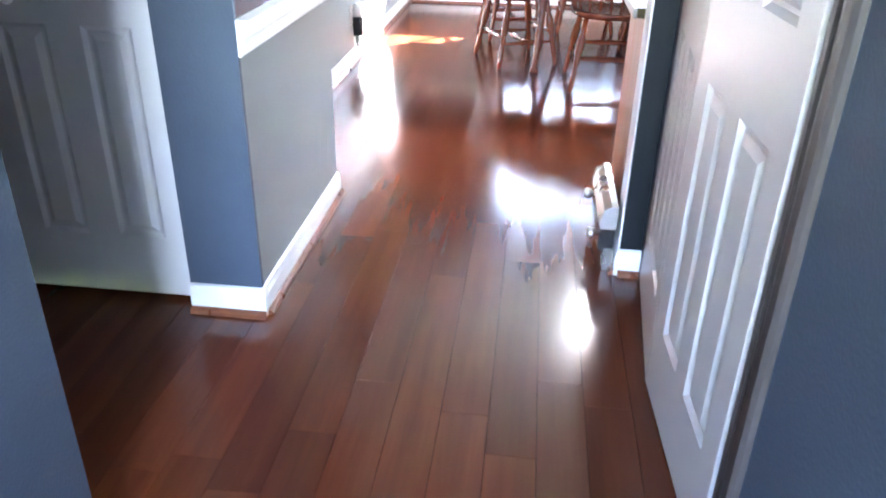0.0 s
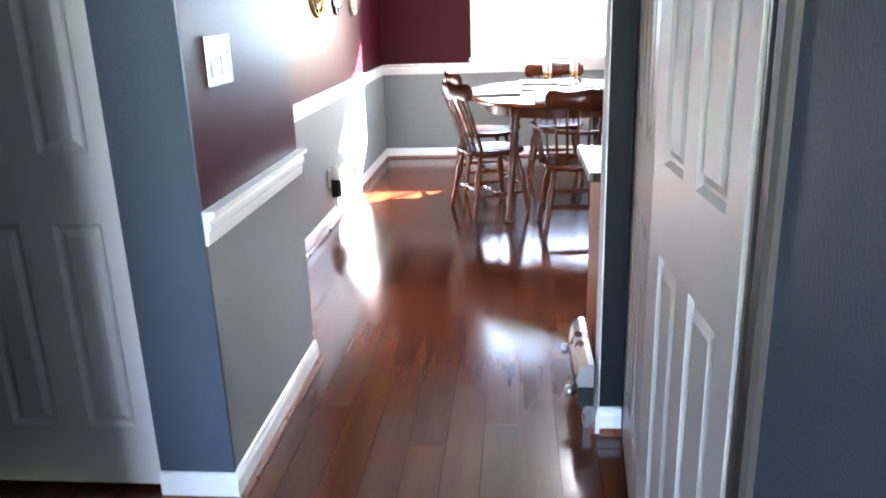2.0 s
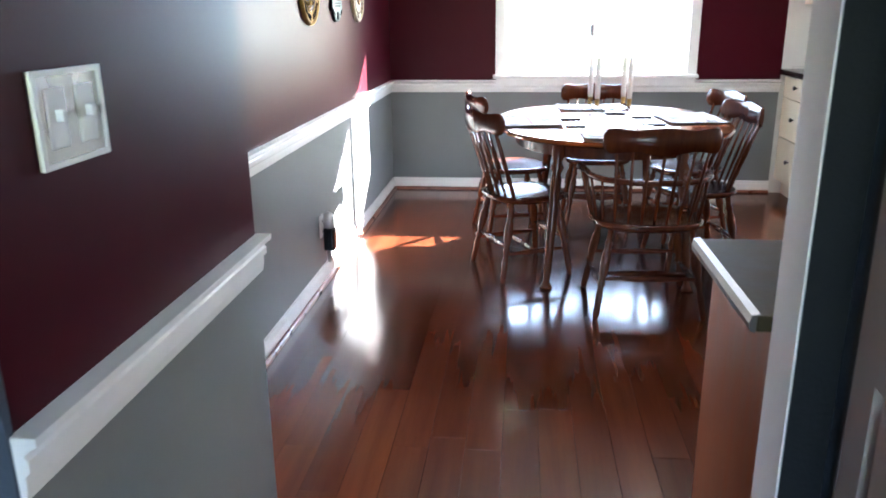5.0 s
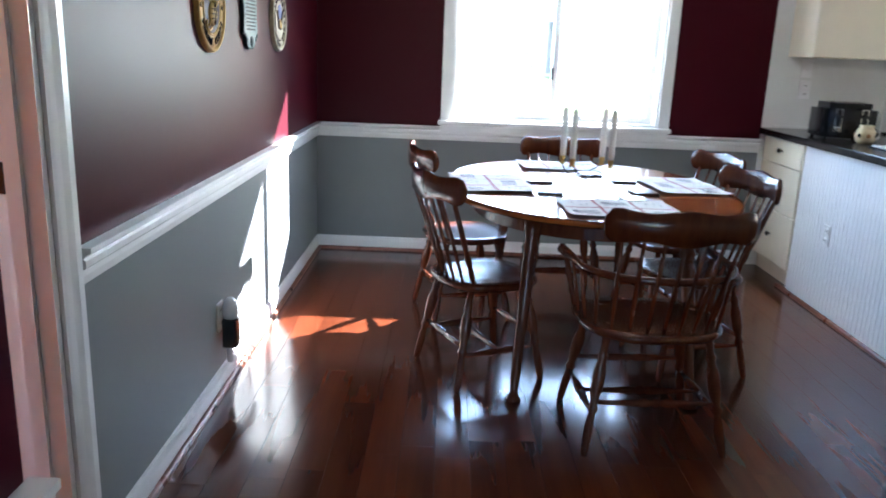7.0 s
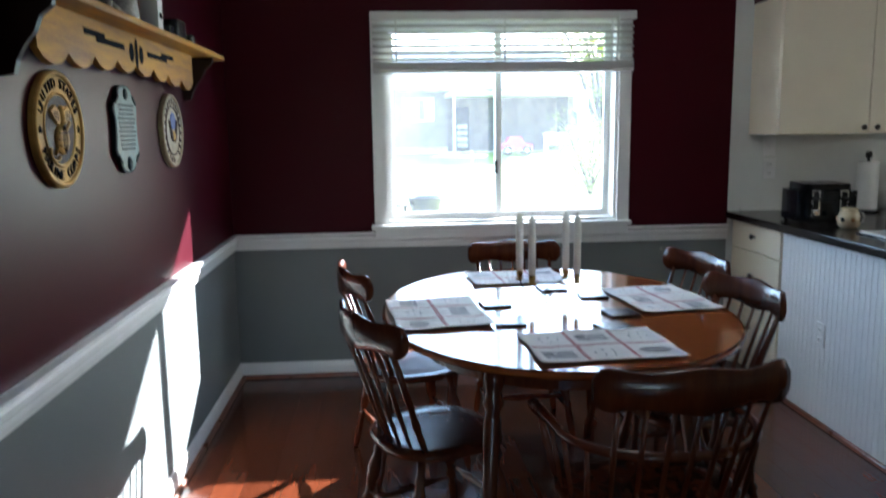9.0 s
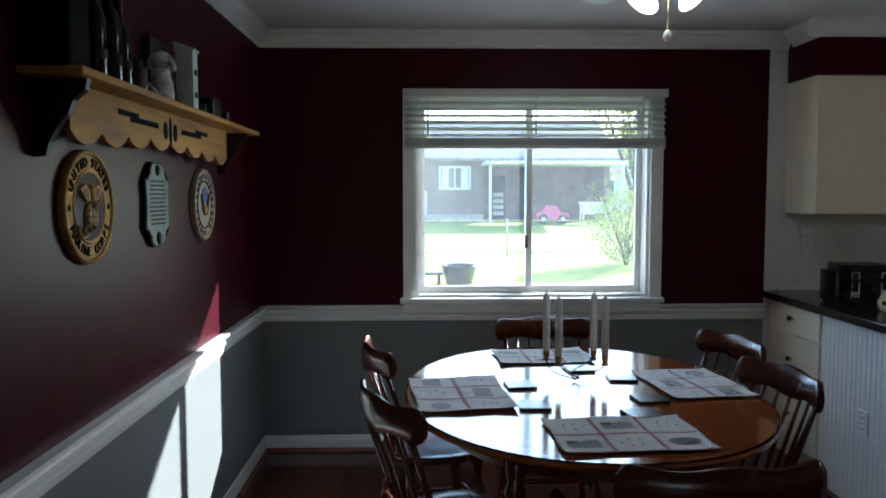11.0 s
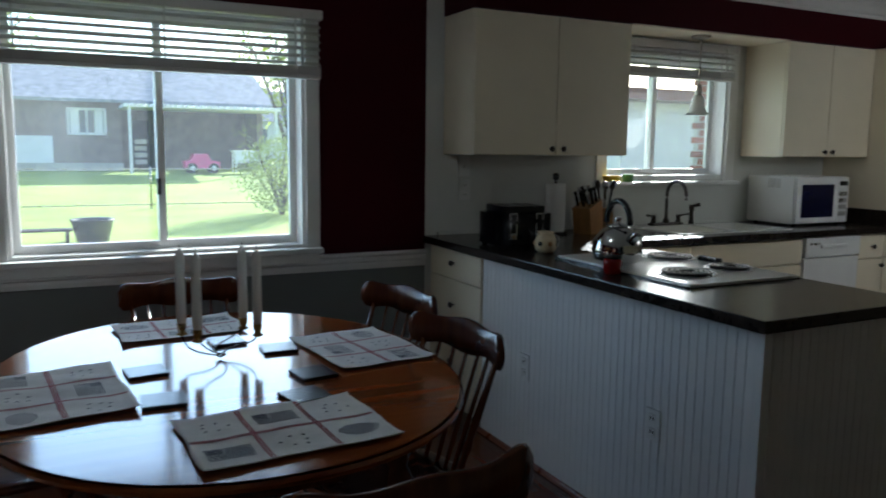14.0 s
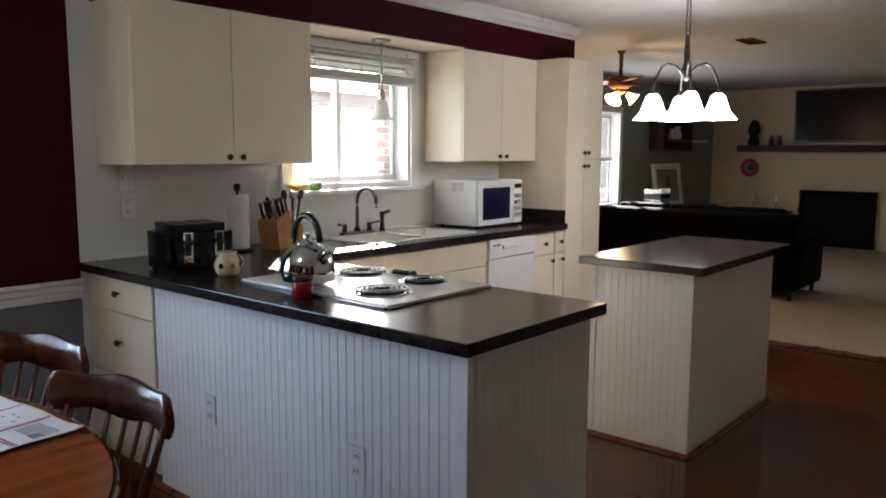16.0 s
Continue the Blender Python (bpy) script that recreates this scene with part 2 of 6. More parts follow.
# Trim colour with the closet opening's shadow put into it.
SHADEDTRIM = material("shaded_trim_paint", (0.048, 0.041, 0.038), 0.45, spec=0.3, vary=0.08, scale=5, bump=0.05)
BUSHLEAF = material("pale_spring_leaf", (0.42, 0.46, 0.13), 0.7, vary=0.3, scale=3, second=(0.24, 0.30, 0.06))
LEAF = material("spring_leaf", (0.20, 0.26, 0.05), 0.7, vary=0.3, scale=3, second=(0.08, 0.12, 0.02))
tree = LEAF.node_tree
thin, blend = tree.nodes.new("ShaderNodeBsdfTranslucent"), tree.nodes.new("ShaderNodeMixShader")
thin.inputs[0].default_value = (0.30, 0.36, 0.06, 1)
blend.inputs[0].default_value = 0.5
tree.links.new(tree.nodes["Principled BSDF"].outputs[0], blend.inputs[1])
tree.links.new(thin.outputs[0], blend.inputs[2])
tree.links.new(blend.outputs[0], tree.nodes["Material Output"].inputs[0])
BARK = material("grey_bark", (0.10, 0.075, 0.055), 0.9, vary=0.25, scale=12, bump=0.5)
DARKGLASS = material("far_window_glass", (0.10, 0.12, 0.14), 0.08)


# ---- building helpers ----
def box(bm, x0, x1, y0, y1, z0, z1, slot=0, m=None):
    c = [Vector((x, y, z)) for x in (x0, x1) for y in (y0, y1) for z in (z0, z1)]
    v = [bm.verts.new(m @ p if m else p) for p in c]
    for q in ((0, 1, 3, 2), (4, 6, 7, 5), (0, 4, 5, 1), (2, 3, 7, 6), (0, 2, 6, 4), (1, 5, 7, 3)):
        bm.faces.new([v[i] for i in q]).material_index = slot
    return v


def boxes(*items):
    bm = bmesh.new()
    for it in items:
        box(bm, *it)
    return bm


def soft_box(x0, x1, y0, y1, z0, z1, r=0.006, seg=2):
    bm = boxes((x0, x1, y0, y1, z0, z1))
    bmesh.ops.bevel(bm, geom=bm.edges[:], offset=r, segments=seg, profile=0.6, affect="EDGES")
    return bm


def lathe(profile, seg=20, m=None, bm=None):
    """A turned body round the z axis from rows of radius and height."""
    bm = bm or bmesh.new()
    rings = []
    for r, z in profile:
        ring = []
        for i in range(seg):
            a = 2 * math.pi * i / seg
            p = Vector((r * math.cos(a), r * math.sin(a), z))
            ring.append(bm.verts.new(m @ p if m else p))
        rings.append(ring)
    for a, b in zip(rings, rings[1:]):
        for i in range(seg):
            bm.faces.new((a[i], a[(i + 1) % seg], b[(i + 1) % seg], b[i])).smooth = True
    bm.faces.new(rings[0][::-1])
    bm.faces.new(rings[-1])
    return bm


def between(a, b):
    """The pose whose z axis runs from a to b, and the length."""
    a, b = Vector(a), Vector(b)
    return Matrix.Translation(a) @ (b - a).to_track_quat("Z", "Y").to_matrix().to_4x4(), (b - a).length


def turned(a, b, rows, seg=12, bm=None):
    """A turned bar from a to b; rows: radius at a share of the length."""
    m, n = between(a, b)
    return lathe([(r, s * n) for r, s in rows], seg, m, bm)


def tube(points, r, seg=8, bm=None, closed=False):
    bm = bm or bmesh.new()
    pts = [Vector(p) for p in points]
    rings, n = [], len(pts)
    for i, p in enumerate(pts):
        d = (pts[(i + 1) % n] - pts[i - 1]) if closed else (pts[min(i + 1, n - 1)] - pts[max(i - 1, 0)])
        q = d.to_track_quat("Z", "Y").to_matrix()
        rr = r[i] if isinstance(r, (list, tuple)) else r
        rings.append([bm.verts.new(p + q @ Vector((rr * math.cos(2 * math.pi * k / seg), rr * math.sin(2 * math.pi * k / seg), 0))) for k in range(seg)])
    pairs = list(zip(rings, rings[1:])) + ([(rings[-1], rings[0])] if closed else [])
    for a, b in pairs:
        for k in range(seg):
            bm.faces.new((a[k], a[(k + 1) % seg], b[(k + 1) % seg], b[k])).smooth = True
    if not closed:
        bm.faces.new(rings[0][::-1])
        bm.faces.new(rings[-1])
    return bm


def slab(outline, z0, z1, m=None, bm=None):
    """A plate of that outline, from z0 to z1."""
    bm = bm or bmesh.new()
    lo = [bm.verts.new((m or Matrix()) @ Vector((x, y, z0))) for x, y in outline]
    hi = [bm.verts.new((m or Matrix()) @ Vector((x, y, z1))) for x, y in outline]
    bm.faces.new(lo[::-1])
    bm.faces.new(hi)
    for i in range(len(lo)):
        j = (i + 1) % len(lo)
        bm.faces.new((lo[i], lo[j], hi[j], hi[i]))
    return bm


def ring_points(rx, ry, n=40, cx=0, cy=0):
    return [(cx + rx * math.cos(2 * math.pi * i / n), cy + ry * math.sin(2 * math.pi * i / n)) for i in range(n)]


def mesh_of(name, bm, mats):
    me = bpy.data.meshes.new(name)
    bmesh.ops.recalc_face_normals(bm, faces=bm.faces[:])
    bm.to_mesh(me)
    bm.free()
    for m in mats if isinstance(mats, (list, tuple)) else [mats]:
        me.materials.append(m)
    return me


def part(name, bm, mats, parent=None, label=""):
    ob = new(name, mesh_of(name, bm, mats))
    ob.parent = parent
    return tagged(ob, label)


def thing(name, label, category, group="", place=None):
    ob = new(name)
    if place is not None:
        ob.matrix_world = place
    return tagged(ob, label, category, group)


def single(name, bm, mats, label, category, group="", place=None):
    ob = part(name, bm, mats)
    if place is not None:
        ob.matrix_world = place
    return tagged(ob, label, category, group)


def structure(name, bm, mats, label=""):
    return tagged(part(name, bm, mats), label or name.replace("_", " "), kind="structure")


def wall_along(axis, a0, a1, p0, p1, z0, z1, holes=()):
    """Boxes of a wall along x or y, from a0 to a1, between the faces p0 and p1, with holes (a0, a1, z0, z1)."""
    out, cuts = [], sorted({a0, a1, *(h[0] for h in holes), *(h[1] for h in holes)})
    for s, e in zip(cuts, cuts[1:]):
        here = [h for h in holes if h[0] < (s + e) / 2 < h[1]]
        spans, at = [], z0
        for h in sorted(here, key=lambda h: h[2]):
            spans.append((at, max(at, min(h[2], z1))))
            at = max(at, min(h[3], z1))
        spans.append((at, z1))
        for lo, hi in spans:
            if hi - lo > 1e-4:
                out.append((s, e, p0, p1, lo, hi) if axis == "x" else (p0, p1, s, e, lo, hi))
    return out


def sweep_profile(profile, a, b, out):
    """A moulding from a to b; profile rows: how far out of the wall, and height. out: the wall's normal."""
    bm = bmesh.new()
    n = Vector((*out, 0))
    rows = [[bm.verts.new(Vector(p) + n * d + Vector((0, 0, z))) for d, z in profile] for p in (a, b)]
    k = len(profile)
    for i in range(k):
        j = (i + 1) % k
        bm.faces.new((rows[0][i], rows[0][j], rows[1][j], rows[1][i]))
    bm.faces.new(rows[0][::-1])
    bm.faces.new(rows[1])
    return bm


RAIL = [(0, 0.747), (0.010, 0.747), (0.014, 0.768), (0.014, 0.783), (0.022, 0.790), (0.022, 0.806), (0.016, 0.812), (0.024, 0.820), (0.036, 0.826), (0.036, 0.838), (0, 0.838)]
FLOOR_Z = -0.02
BASE = [(0, FLOOR_Z), (0.013, FLOOR_Z), (0.013, 0.045), (0.009, 0.057), (0.008, 0.068), (0, 0.072)]
SHOEP = [(0.013, FLOOR_Z), (0.030, FLOOR_Z), (0.028, FLOOR_Z + 0.011), (0.022, FLOOR_Z + 0.017), (0.013, FLOOR_Z + 0.020)]
CROWN = [(0, 2.305), (0.010, 2.305), (0.014, 2.322), (0.030, 2.335), (0.050, 2.368), (0.066, 2.380), (0.070, 2.398), (0, 2.398)]
CEIL_Z = 2.40
SILL_Z, WIN_TOP = 0.866, 2.04


def moulding(name, profile, a, b, out, mat=None):
    return structure(name, sweep_profile(profile, (*a, 0), (*b, 0), out), mat or TRIM)


def skirting(a, b, out):
    moulding("baseboard", BASE, a, b, out)
    moulding("trim", SHOEP, a, b, out, SHOE)


# ---- the shell ----
def two_tone(name, axis, a0, a1, p0, p1, holes=(), lower=None, upper=None):
    bm = bmesh.new()
    for it in wall_along(axis, a0, a1, p0, p1, -0.02, 0.80, holes):
        box(bm, *it, 0)
    for it in wall_along(axis, a0, a1, p0, p1, 0.80, CEIL_Z, holes):
        box(bm, *it, 1)
    return structure(name, bm, [lower or GREY, upper or MAROON], "wall painted maroon above grey")


two_tone("wall_west", "y", 3.15, 7.5, -0.12, 0.0, [(3.34, 4.035, 0, 2.04)])
two_tone("wall_north", "x", -0.12, 2.925, 7.5, 7.66, [(0.885, 2.245, SILL_Z, WIN_TOP)])
structure("wall_kitchen", boxes(*wall_along("x", 2.925, 7.12, 7.5, 7.66, -0.13, CEIL_Z, [(4.165, 5.185, 1.21, 2.02)])), BACKSPLASH, "glossy white kitchen wall")
bm = boxes((0.22, 0.405, 2.25, 3.15, -0.02, 0.80, 0), (0.22, 0.405, 2.25, 3.15, 0.80, CEIL_Z, 1), (-0.12, 0.22, 3.03, 3.15, 0, CEIL_Z, 1))
structure("wall_hall_left", bm, [GREY, MAROON], "hall wall painted maroon above grey")
structure("wall_hall_end", boxes((0.188, 0.407, 2.235, 2.249, -0.02, CEIL_Z)), BLUEGREY, "blue-grey end of the hall wall")
structure("wall_closet_head", boxes((-1.2, 0.188, 2.255, 2.36, 2.05, CEIL_Z), (-1.2, -0.40, 2.255, 2.36, -0.02, 2.05), (-0.46, 0.22, 2.345, 2.36, -0.02, 2.05)), BLUEGREY, "blue-grey wall round the closet door")
structure("wall_entry_left", boxes((0.25, 0.37, -1.7, 1.36, 0, CEIL_Z)), BLUEGREY, "blue-grey entry wall")
structure("wall_entry_side", boxes((-1.2, 0.25, 1.24, 1.36, 0, CEIL_Z), (-1.3, -1.2, 1.24, 2.36, 0, CEIL_Z)), BLUEGREY, "blue-grey side hall wall")
structure("wall_entry_right", boxes(*wall_along("y", -1.7, 2.65, 1.545, 1.68, 0, CEIL_Z, [(1.47, 2.62, 0, 2.04)])), BLUEGREY, "textured blue-grey wall")
structure("wall_closet", boxes((1.68, 2.3, 1.40, 1.46, 0, CEIL_Z), (2.3, 2.36, 1.40, 2.65, 0, CEIL_Z)), BLUEGREY, "inside of the closet")
# Opening is invented to let the hall's fill lamp in.
structure("wall_entry_back", boxes(*wall_along("x", 0.25, 1.68, -1.82, -1.7, 0, CEIL_Z, [(0.42, 1.48, 0.6, 2.1)])), BLUEGREY, "unseen blue-grey entry wall with an added opening for the fill lamp")
structure("wall_partition", boxes((1.475, 2.5, 2.65, 2.77, -0.02, 2.46)), SHADEDWALL, "partition wall coloured dark for shade")
# Never in view; cream is chosen to reflect light onto peninsula and island.
structure("wall_family_south", boxes((2.5, 14.4, 2.65, 2.77, -0.02, 2.46)), CREAMWALL, "unseen closing wall, coloured cream to bounce light")
# Thin pale slab paints the lighter, lit end over the dark wall.
structure("wall_partition_end", boxes((1.471, 1.475, 2.653, 2.768, -0.02, 2.46)), CEILING, "partition wall end coloured pale for its light")
structure("wall_family_far", boxes((14.2, 14.35, 2.6, 9.1, 0, 2.52)), CREAMWALL, "cream fireplace wall")
structure("wall_family_north", boxes(*wall_along("x", 6.97, 14.35, 8.95, 9.10, 0, 2.52, [(9.98, 10.88, 0.72, 1.97)])), GREENWALL, "grey-green wall")
structure("wall_family_west", boxes((6.97, 7.12, 7.66, 8.95, 0, 2.52)), CREAMWALL)
# The hole in the far wall is added for the side room's fill lamp.
structure("wall_orange_room", boxes(*wall_along("y", 2.6, 5.6, -2.6, -2.5, -0.02, CEIL_Z, [(3.5, 4.7, 0.9, 1.95)]), (-2.5, -0.12, 5.5, 5.6, 0, CEIL_Z), (-2.5, -0.12, 2.5, 2.6, 0, CEIL_Z)), ORANGE, "orange walls of a side room")
structure("wall_orange_facing", boxes((-0.13, -0.12, 4.05, 5.5, 0, CEIL_Z), (-0.13, -0.12, 2.6, 3.34, 0, CEIL_Z)), ORANGE)
structure("ceiling", boxes((-2.6, 7.0, -1.85, 7.66, CEIL_Z, 2.6), (7.0, 14.4, 2.5, 9.15, 2.46, 2.62)), CEILING, "white textured ceiling")
structure("soffit", boxes((3.03, 6.70, 7.142, 7.499, 2.112, CEIL_Z - 0.001)), MAROON, "maroon soffit above the cabinets")
structure("soffit_panel", boxes((4.05, 5.33, 7.150, 7.481, 2.104, 2.1115)), CABPAINT, "white board under the soffit above the sink")
moulding("crown_moulding", CROWN, (2.962, 7.142), (6.70, 7.142), (0, -1), CEILING)
moulding("crown_moulding", CROWN, (3.03, 7.142), (3.03, 7.43), (-1, 0), CEILING)
moulding("crown_moulding", CROWN, (0.0, 7.5), (3.03, 7.5), (0, -1))
moulding("crown_moulding", CROWN, (0.0, 4.2), (0.0, 7.5), (1, 0))
moulding("chair_rail", RAIL, (0.0, 7.5), (2.925, 7.5), (0, -1))
moulding("chair_rail", RAIL, (0.0, 4.128), (0.0, 7.5), (1, 0))
moulding("chair_rail", RAIL, (0.405, 2.240), (0.405, 3.16), (1, 0))
skirting((0.0, 7.5), (2.925, 7.5), (0, -1))
skirting((0.0, 4.128), (0.0, 7.5), (1, 0))
skirting((0.405, 2.235), (0.405, 3.16), (1, 0))
skirting((0.188, 2.235), (0.418, 2.235), (0, -1))
skirting((1.475, 2.65), (1.545, 2.65), (0, -1))
skirting((1.475, 2.637), (1.475, 2.77), (-1, 0))
skirting((1.545, -1.7), (1.545, 1.39), (-1, 0))
skirting((0.37, -1.7), (0.37, 1.36), (1, 0))
skirting((7.12, 8.95), (14.2, 8.95), (0, -1))
skirting((14.2, 2.72), (14.2, 8.95), (-1, 0))

CASING = [(0, 0), (0.010, 0), (0.013, 0.012), (0.016, 0.030), (0.012, 0.038), (0.018, 0.060), (0.018, 0.085), (0.010, 0.092), (0, 0.092)]


def casing_post(x, y, z0, z1, along, out):
    """An upright casing; along: the direction across its width."""
    bm = bmesh.new()
    n, w = Vector((*out, 0)), Vector((*along, 0))
    rows = [[bm.verts.new(Vector((x, y, z)) + n * d + w * s) for d, s in CASING] for z in (z0, z1)]
    k = len(CASING)
    for i in range(k):
        bm.faces.new((rows[0][i], rows[0][(i + 1) % k], rows[1][(i + 1) % k], rows[1][i]))
    bm.faces.new(rows[0][::-1])
    bm.faces.new(rows[1])
    return bm


structure("door_casing", casing_post(0.0, 4.035, 0, 2.12, (0, 1), (1, 0)), TRIM, "white door casing")
structure("door_jamb", boxes((-0.135, 0.0, 4.012, 4.034, 0, 2.04), (-0.135, 0.0, 3.34, 3.36, 0, 2.04), (-0.135, 0.0, 3.36, 4.012, 2.02, 2.04), (-0.075, -0.04, 3.998, 4.011, 0, 2.02)), TRIM, "white door jamb")
strike = thing("strike_plate", "black metal strike plate set in the white door jamb", "strike plate")
part("plate", soft_box(-0.118, -0.08, 4.006, 4.011, 0.985, 1.055, 0.002), BLACK, strike)
part("latch_hole", boxes((-0.108, -0.092, 4.003, 4.007, 1.005, 1.035)), DARKMETAL, strike)
# Near casing and jambs are coloured dark in place of shadow.
structure("door_casing", casing_post(1.545, 1.47, 0, 2.12, (0, -1), (-1, 0)), SHADEDTRIM, "door casing coloured dark for shade beside the folding door")
structure("closet_jamb", boxes((1.545, 1.68, 1.462, 1.482, 0, 2.04), (1.545, 1.68, 2.607, 2.627, 0, 2.04), (1.545, 1.68, 1.482, 2.607, 2.02, 2.04)), SHADEDTRIM)


# ---- panelled doors ----
def door_leaf(parent, name, w, h, columns, rows, t=0.034, paint=None):
    """A leaf from x 0 to w in the plane y 0, with raised panels on its face towards -y. rows: panel heights (z0, z1)."""
    bm = bmesh.new()
    xs = [0.0]
    for a, b in columns:
        xs += [a, b]
    xs.append(w)
    zs = [0.0]
    for a, b in rows:
        zs += [a, b]
    zs.append(h)
    for i in range(len(xs) - 1):
        for j in range(len(zs) - 1):
            hole = i % 2 == 1 and j % 2 == 1
            box(bm, xs[i], xs[i + 1], 0.016 if hole else 0.0, t, zs[j], zs[j + 1])
    bmesh.ops.remove_doubles(bm, verts=bm.verts[:], dist=1e-5)
    leaf = part(name, bm, paint or DOORPAINT, parent)
    for a, b in columns:
        for c, d in rows:
            pm = bmesh.new()
            out = [pm.verts.new(p) for p in ((a, 0.0, c), (b, 0.0, c), (b, 0.0, d), (a, 0.0, d))]
            deep = [pm.verts.new(p) for p in ((a + 0.012, 0.010, c + 0.012), (b - 0.012, 0.010, c + 0.012), (b - 0.012, 0.010, d - 0.012), (a + 0.012, 0.010, d - 0.012))]
            flat = [pm.verts.new(p) for p in ((a + 0.020, 0.010, c + 0.020), (b - 0.020, 0.010, c + 0.020), (b - 0.020, 0.010, d - 0.020), (a + 0.020, 0.010, d - 0.020))]
            top = [pm.verts.new(p) for p in ((a + 0.038, 0.001, c + 0.038), (b - 0.038, 0.001, c + 0.038), (b - 0.038, 0.001, d - 0.038), (a + 0.038, 0.001, d - 0.038))]
            for r0, r1 in ((out, deep), (deep, flat), (flat, top)):
                for k in range(4):
                    pm.faces.new((r0[k], r0[(k + 1) % 4], r1[(k + 1) % 4], r1[k]))
            pm.faces.new(top)
            part("panel", pm, paint or DOORPAINT, leaf)
    return leaf


PANELS = [(0.19, 0.80), (0.985, 1.60), (1.70, 1.92)]
closet_door = thing("closet_door", "closed white six-panel closet door with a small knob", "door", place=pose(-0.388, 2.275, 0.0))
door_leaf(closet_door, "leaf", 0.57, 2.03, [(0.125, 0.265), (0.36, 0.50)], PANELS)
part("knob", lathe([(0.006, 0), (0.007, 0.016), (0.016, 0.024), (0.018, 0.034), (0.012, 0.042)], 16, pose(0.195, 0, 0.87, 90)), WHITEPLASTIC, closet_door, "small white knob")

# The leaves' shade is in their paint colour.
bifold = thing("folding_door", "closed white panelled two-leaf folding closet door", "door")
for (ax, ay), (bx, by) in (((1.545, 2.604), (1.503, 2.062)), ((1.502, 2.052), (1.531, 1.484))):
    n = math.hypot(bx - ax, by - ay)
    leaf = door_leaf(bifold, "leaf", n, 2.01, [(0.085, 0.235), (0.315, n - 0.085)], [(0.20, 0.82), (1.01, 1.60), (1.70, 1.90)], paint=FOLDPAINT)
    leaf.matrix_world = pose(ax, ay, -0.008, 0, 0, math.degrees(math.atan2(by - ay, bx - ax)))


# ---- windows ----
def sliding_window(name, x0, x1, z0, z1, y, label, mullion=None, depth=0.16):
    """A white sliding window in a wall whose inner face is y; the sashes stand near the outer face."""
    w = tagged(new(name), label, "window", kind="structure")
    yo = y + depth - 0.05
    part("window_frame", boxes((x0, x0 + 0.02, y + 0.003, y + depth, z0 + 0.03, z1), (x1 - 0.02, x1, y + 0.003, y + depth, z0 + 0.03, z1),
                               (x0, x1, y + 0.003, y + depth, z0, z0 + 0.03), (x0 + 0.02, x1 - 0.02, y + 0.003, y + depth, z1 - 0.03, z1)), TRIM, w)
    xm = mullion or (x0 + x1) / 2
    for a, b, d in ((x0 + 0.02, xm + 0.018, 0.0), (xm - 0.018, x1 - 0.02, 0.028)):
        s = part("sash", boxes((a, a + 0.034, yo - 0.024 + d, yo + d, z0 + 0.03, z1 - 0.03), (b - 0.034, b, yo - 0.024 + d, yo + d, z0 + 0.03, z1 - 0.03),
                               (a + 0.034, b - 0.034, yo - 0.024 + d, yo + d, z0 + 0.03, z0 + 0.07), (a + 0.034, b - 0.034, yo - 0.024 + d, yo + d, z1 - 0.07, z1 - 0.03)), TRIM, w)
        p = part("pane", boxes((a + 0.03, b - 0.03, yo - 0.013 + d, yo - 0.010 + d, z0 + 0.065, z1 - 0.065)), GLASS, s)
        p.visible_shadow = False
    return w


win = sliding_window("window_1", 0.885, 2.245, SILL_Z, WIN_TOP, 7.5, "white two-sash sliding window above the chair rail", 1.552)
part("window_casing", boxes((0.815, 0.887, 7.478, 7.5, 0.878, 2.065), (2.243, 2.312, 7.478, 7.5, 0.878, 2.065), (0.887, 2.243, 7.478, 7.5, 2.025, 2.065)), TRIM, win)
part("window_sill", soft_box(0.797, 2.322, 7.440, 7.52, 0.850, 0.880, 0.006), TRIM, win)
part("window_apron", soft_box(0.815, 2.305, 7.458, 7.482, 0.80, 0.850, 0.005), TRIM, win)
part("latch", soft_box(1.528, 1.545, 7.565, 7.585, 1.16, 1.24, 0.004), DARKMETAL, win)
win2 = sliding_window("window_2", 4.165, 5.185, 1.21, 2.02, 7.5, "white sliding window over the sink", 4.62)
part("window_casing", boxes((4.09, 4.167, 7.482, 7.5, 1.20, 2.10), (5.183, 5.26, 7.482, 7.5, 1.20, 2.10), (4.167, 5.183, 7.482, 7.5, 2.01, 2.10)), TRIM, win2)
part("window_sill", soft_box(4.075, 5.275, 7.43, 7.54, 1.178, 1.202, 0.005), TRIM, win2)
win3 = sliding_window("window_3", 9.98, 10.88, 0.72, 1.97, 8.95, "white sash window in the far room", 10.43)
part("window_casing", boxes((9.90, 9.982, 8.93, 8.95, 0.64, 2.05), (10.878, 10.96, 8.93, 8.95, 0.64, 2.05), (9.982, 10.878, 8.93, 8.95, 1.96, 2.05), (9.982, 10.878, 8.93, 8.95, 0.64, 0.73)), TRIM, win3)
part("meeting_rail", boxes((10.01, 10.85, 9.02, 9.05, 1.32, 1.37)), TRIM, win3)


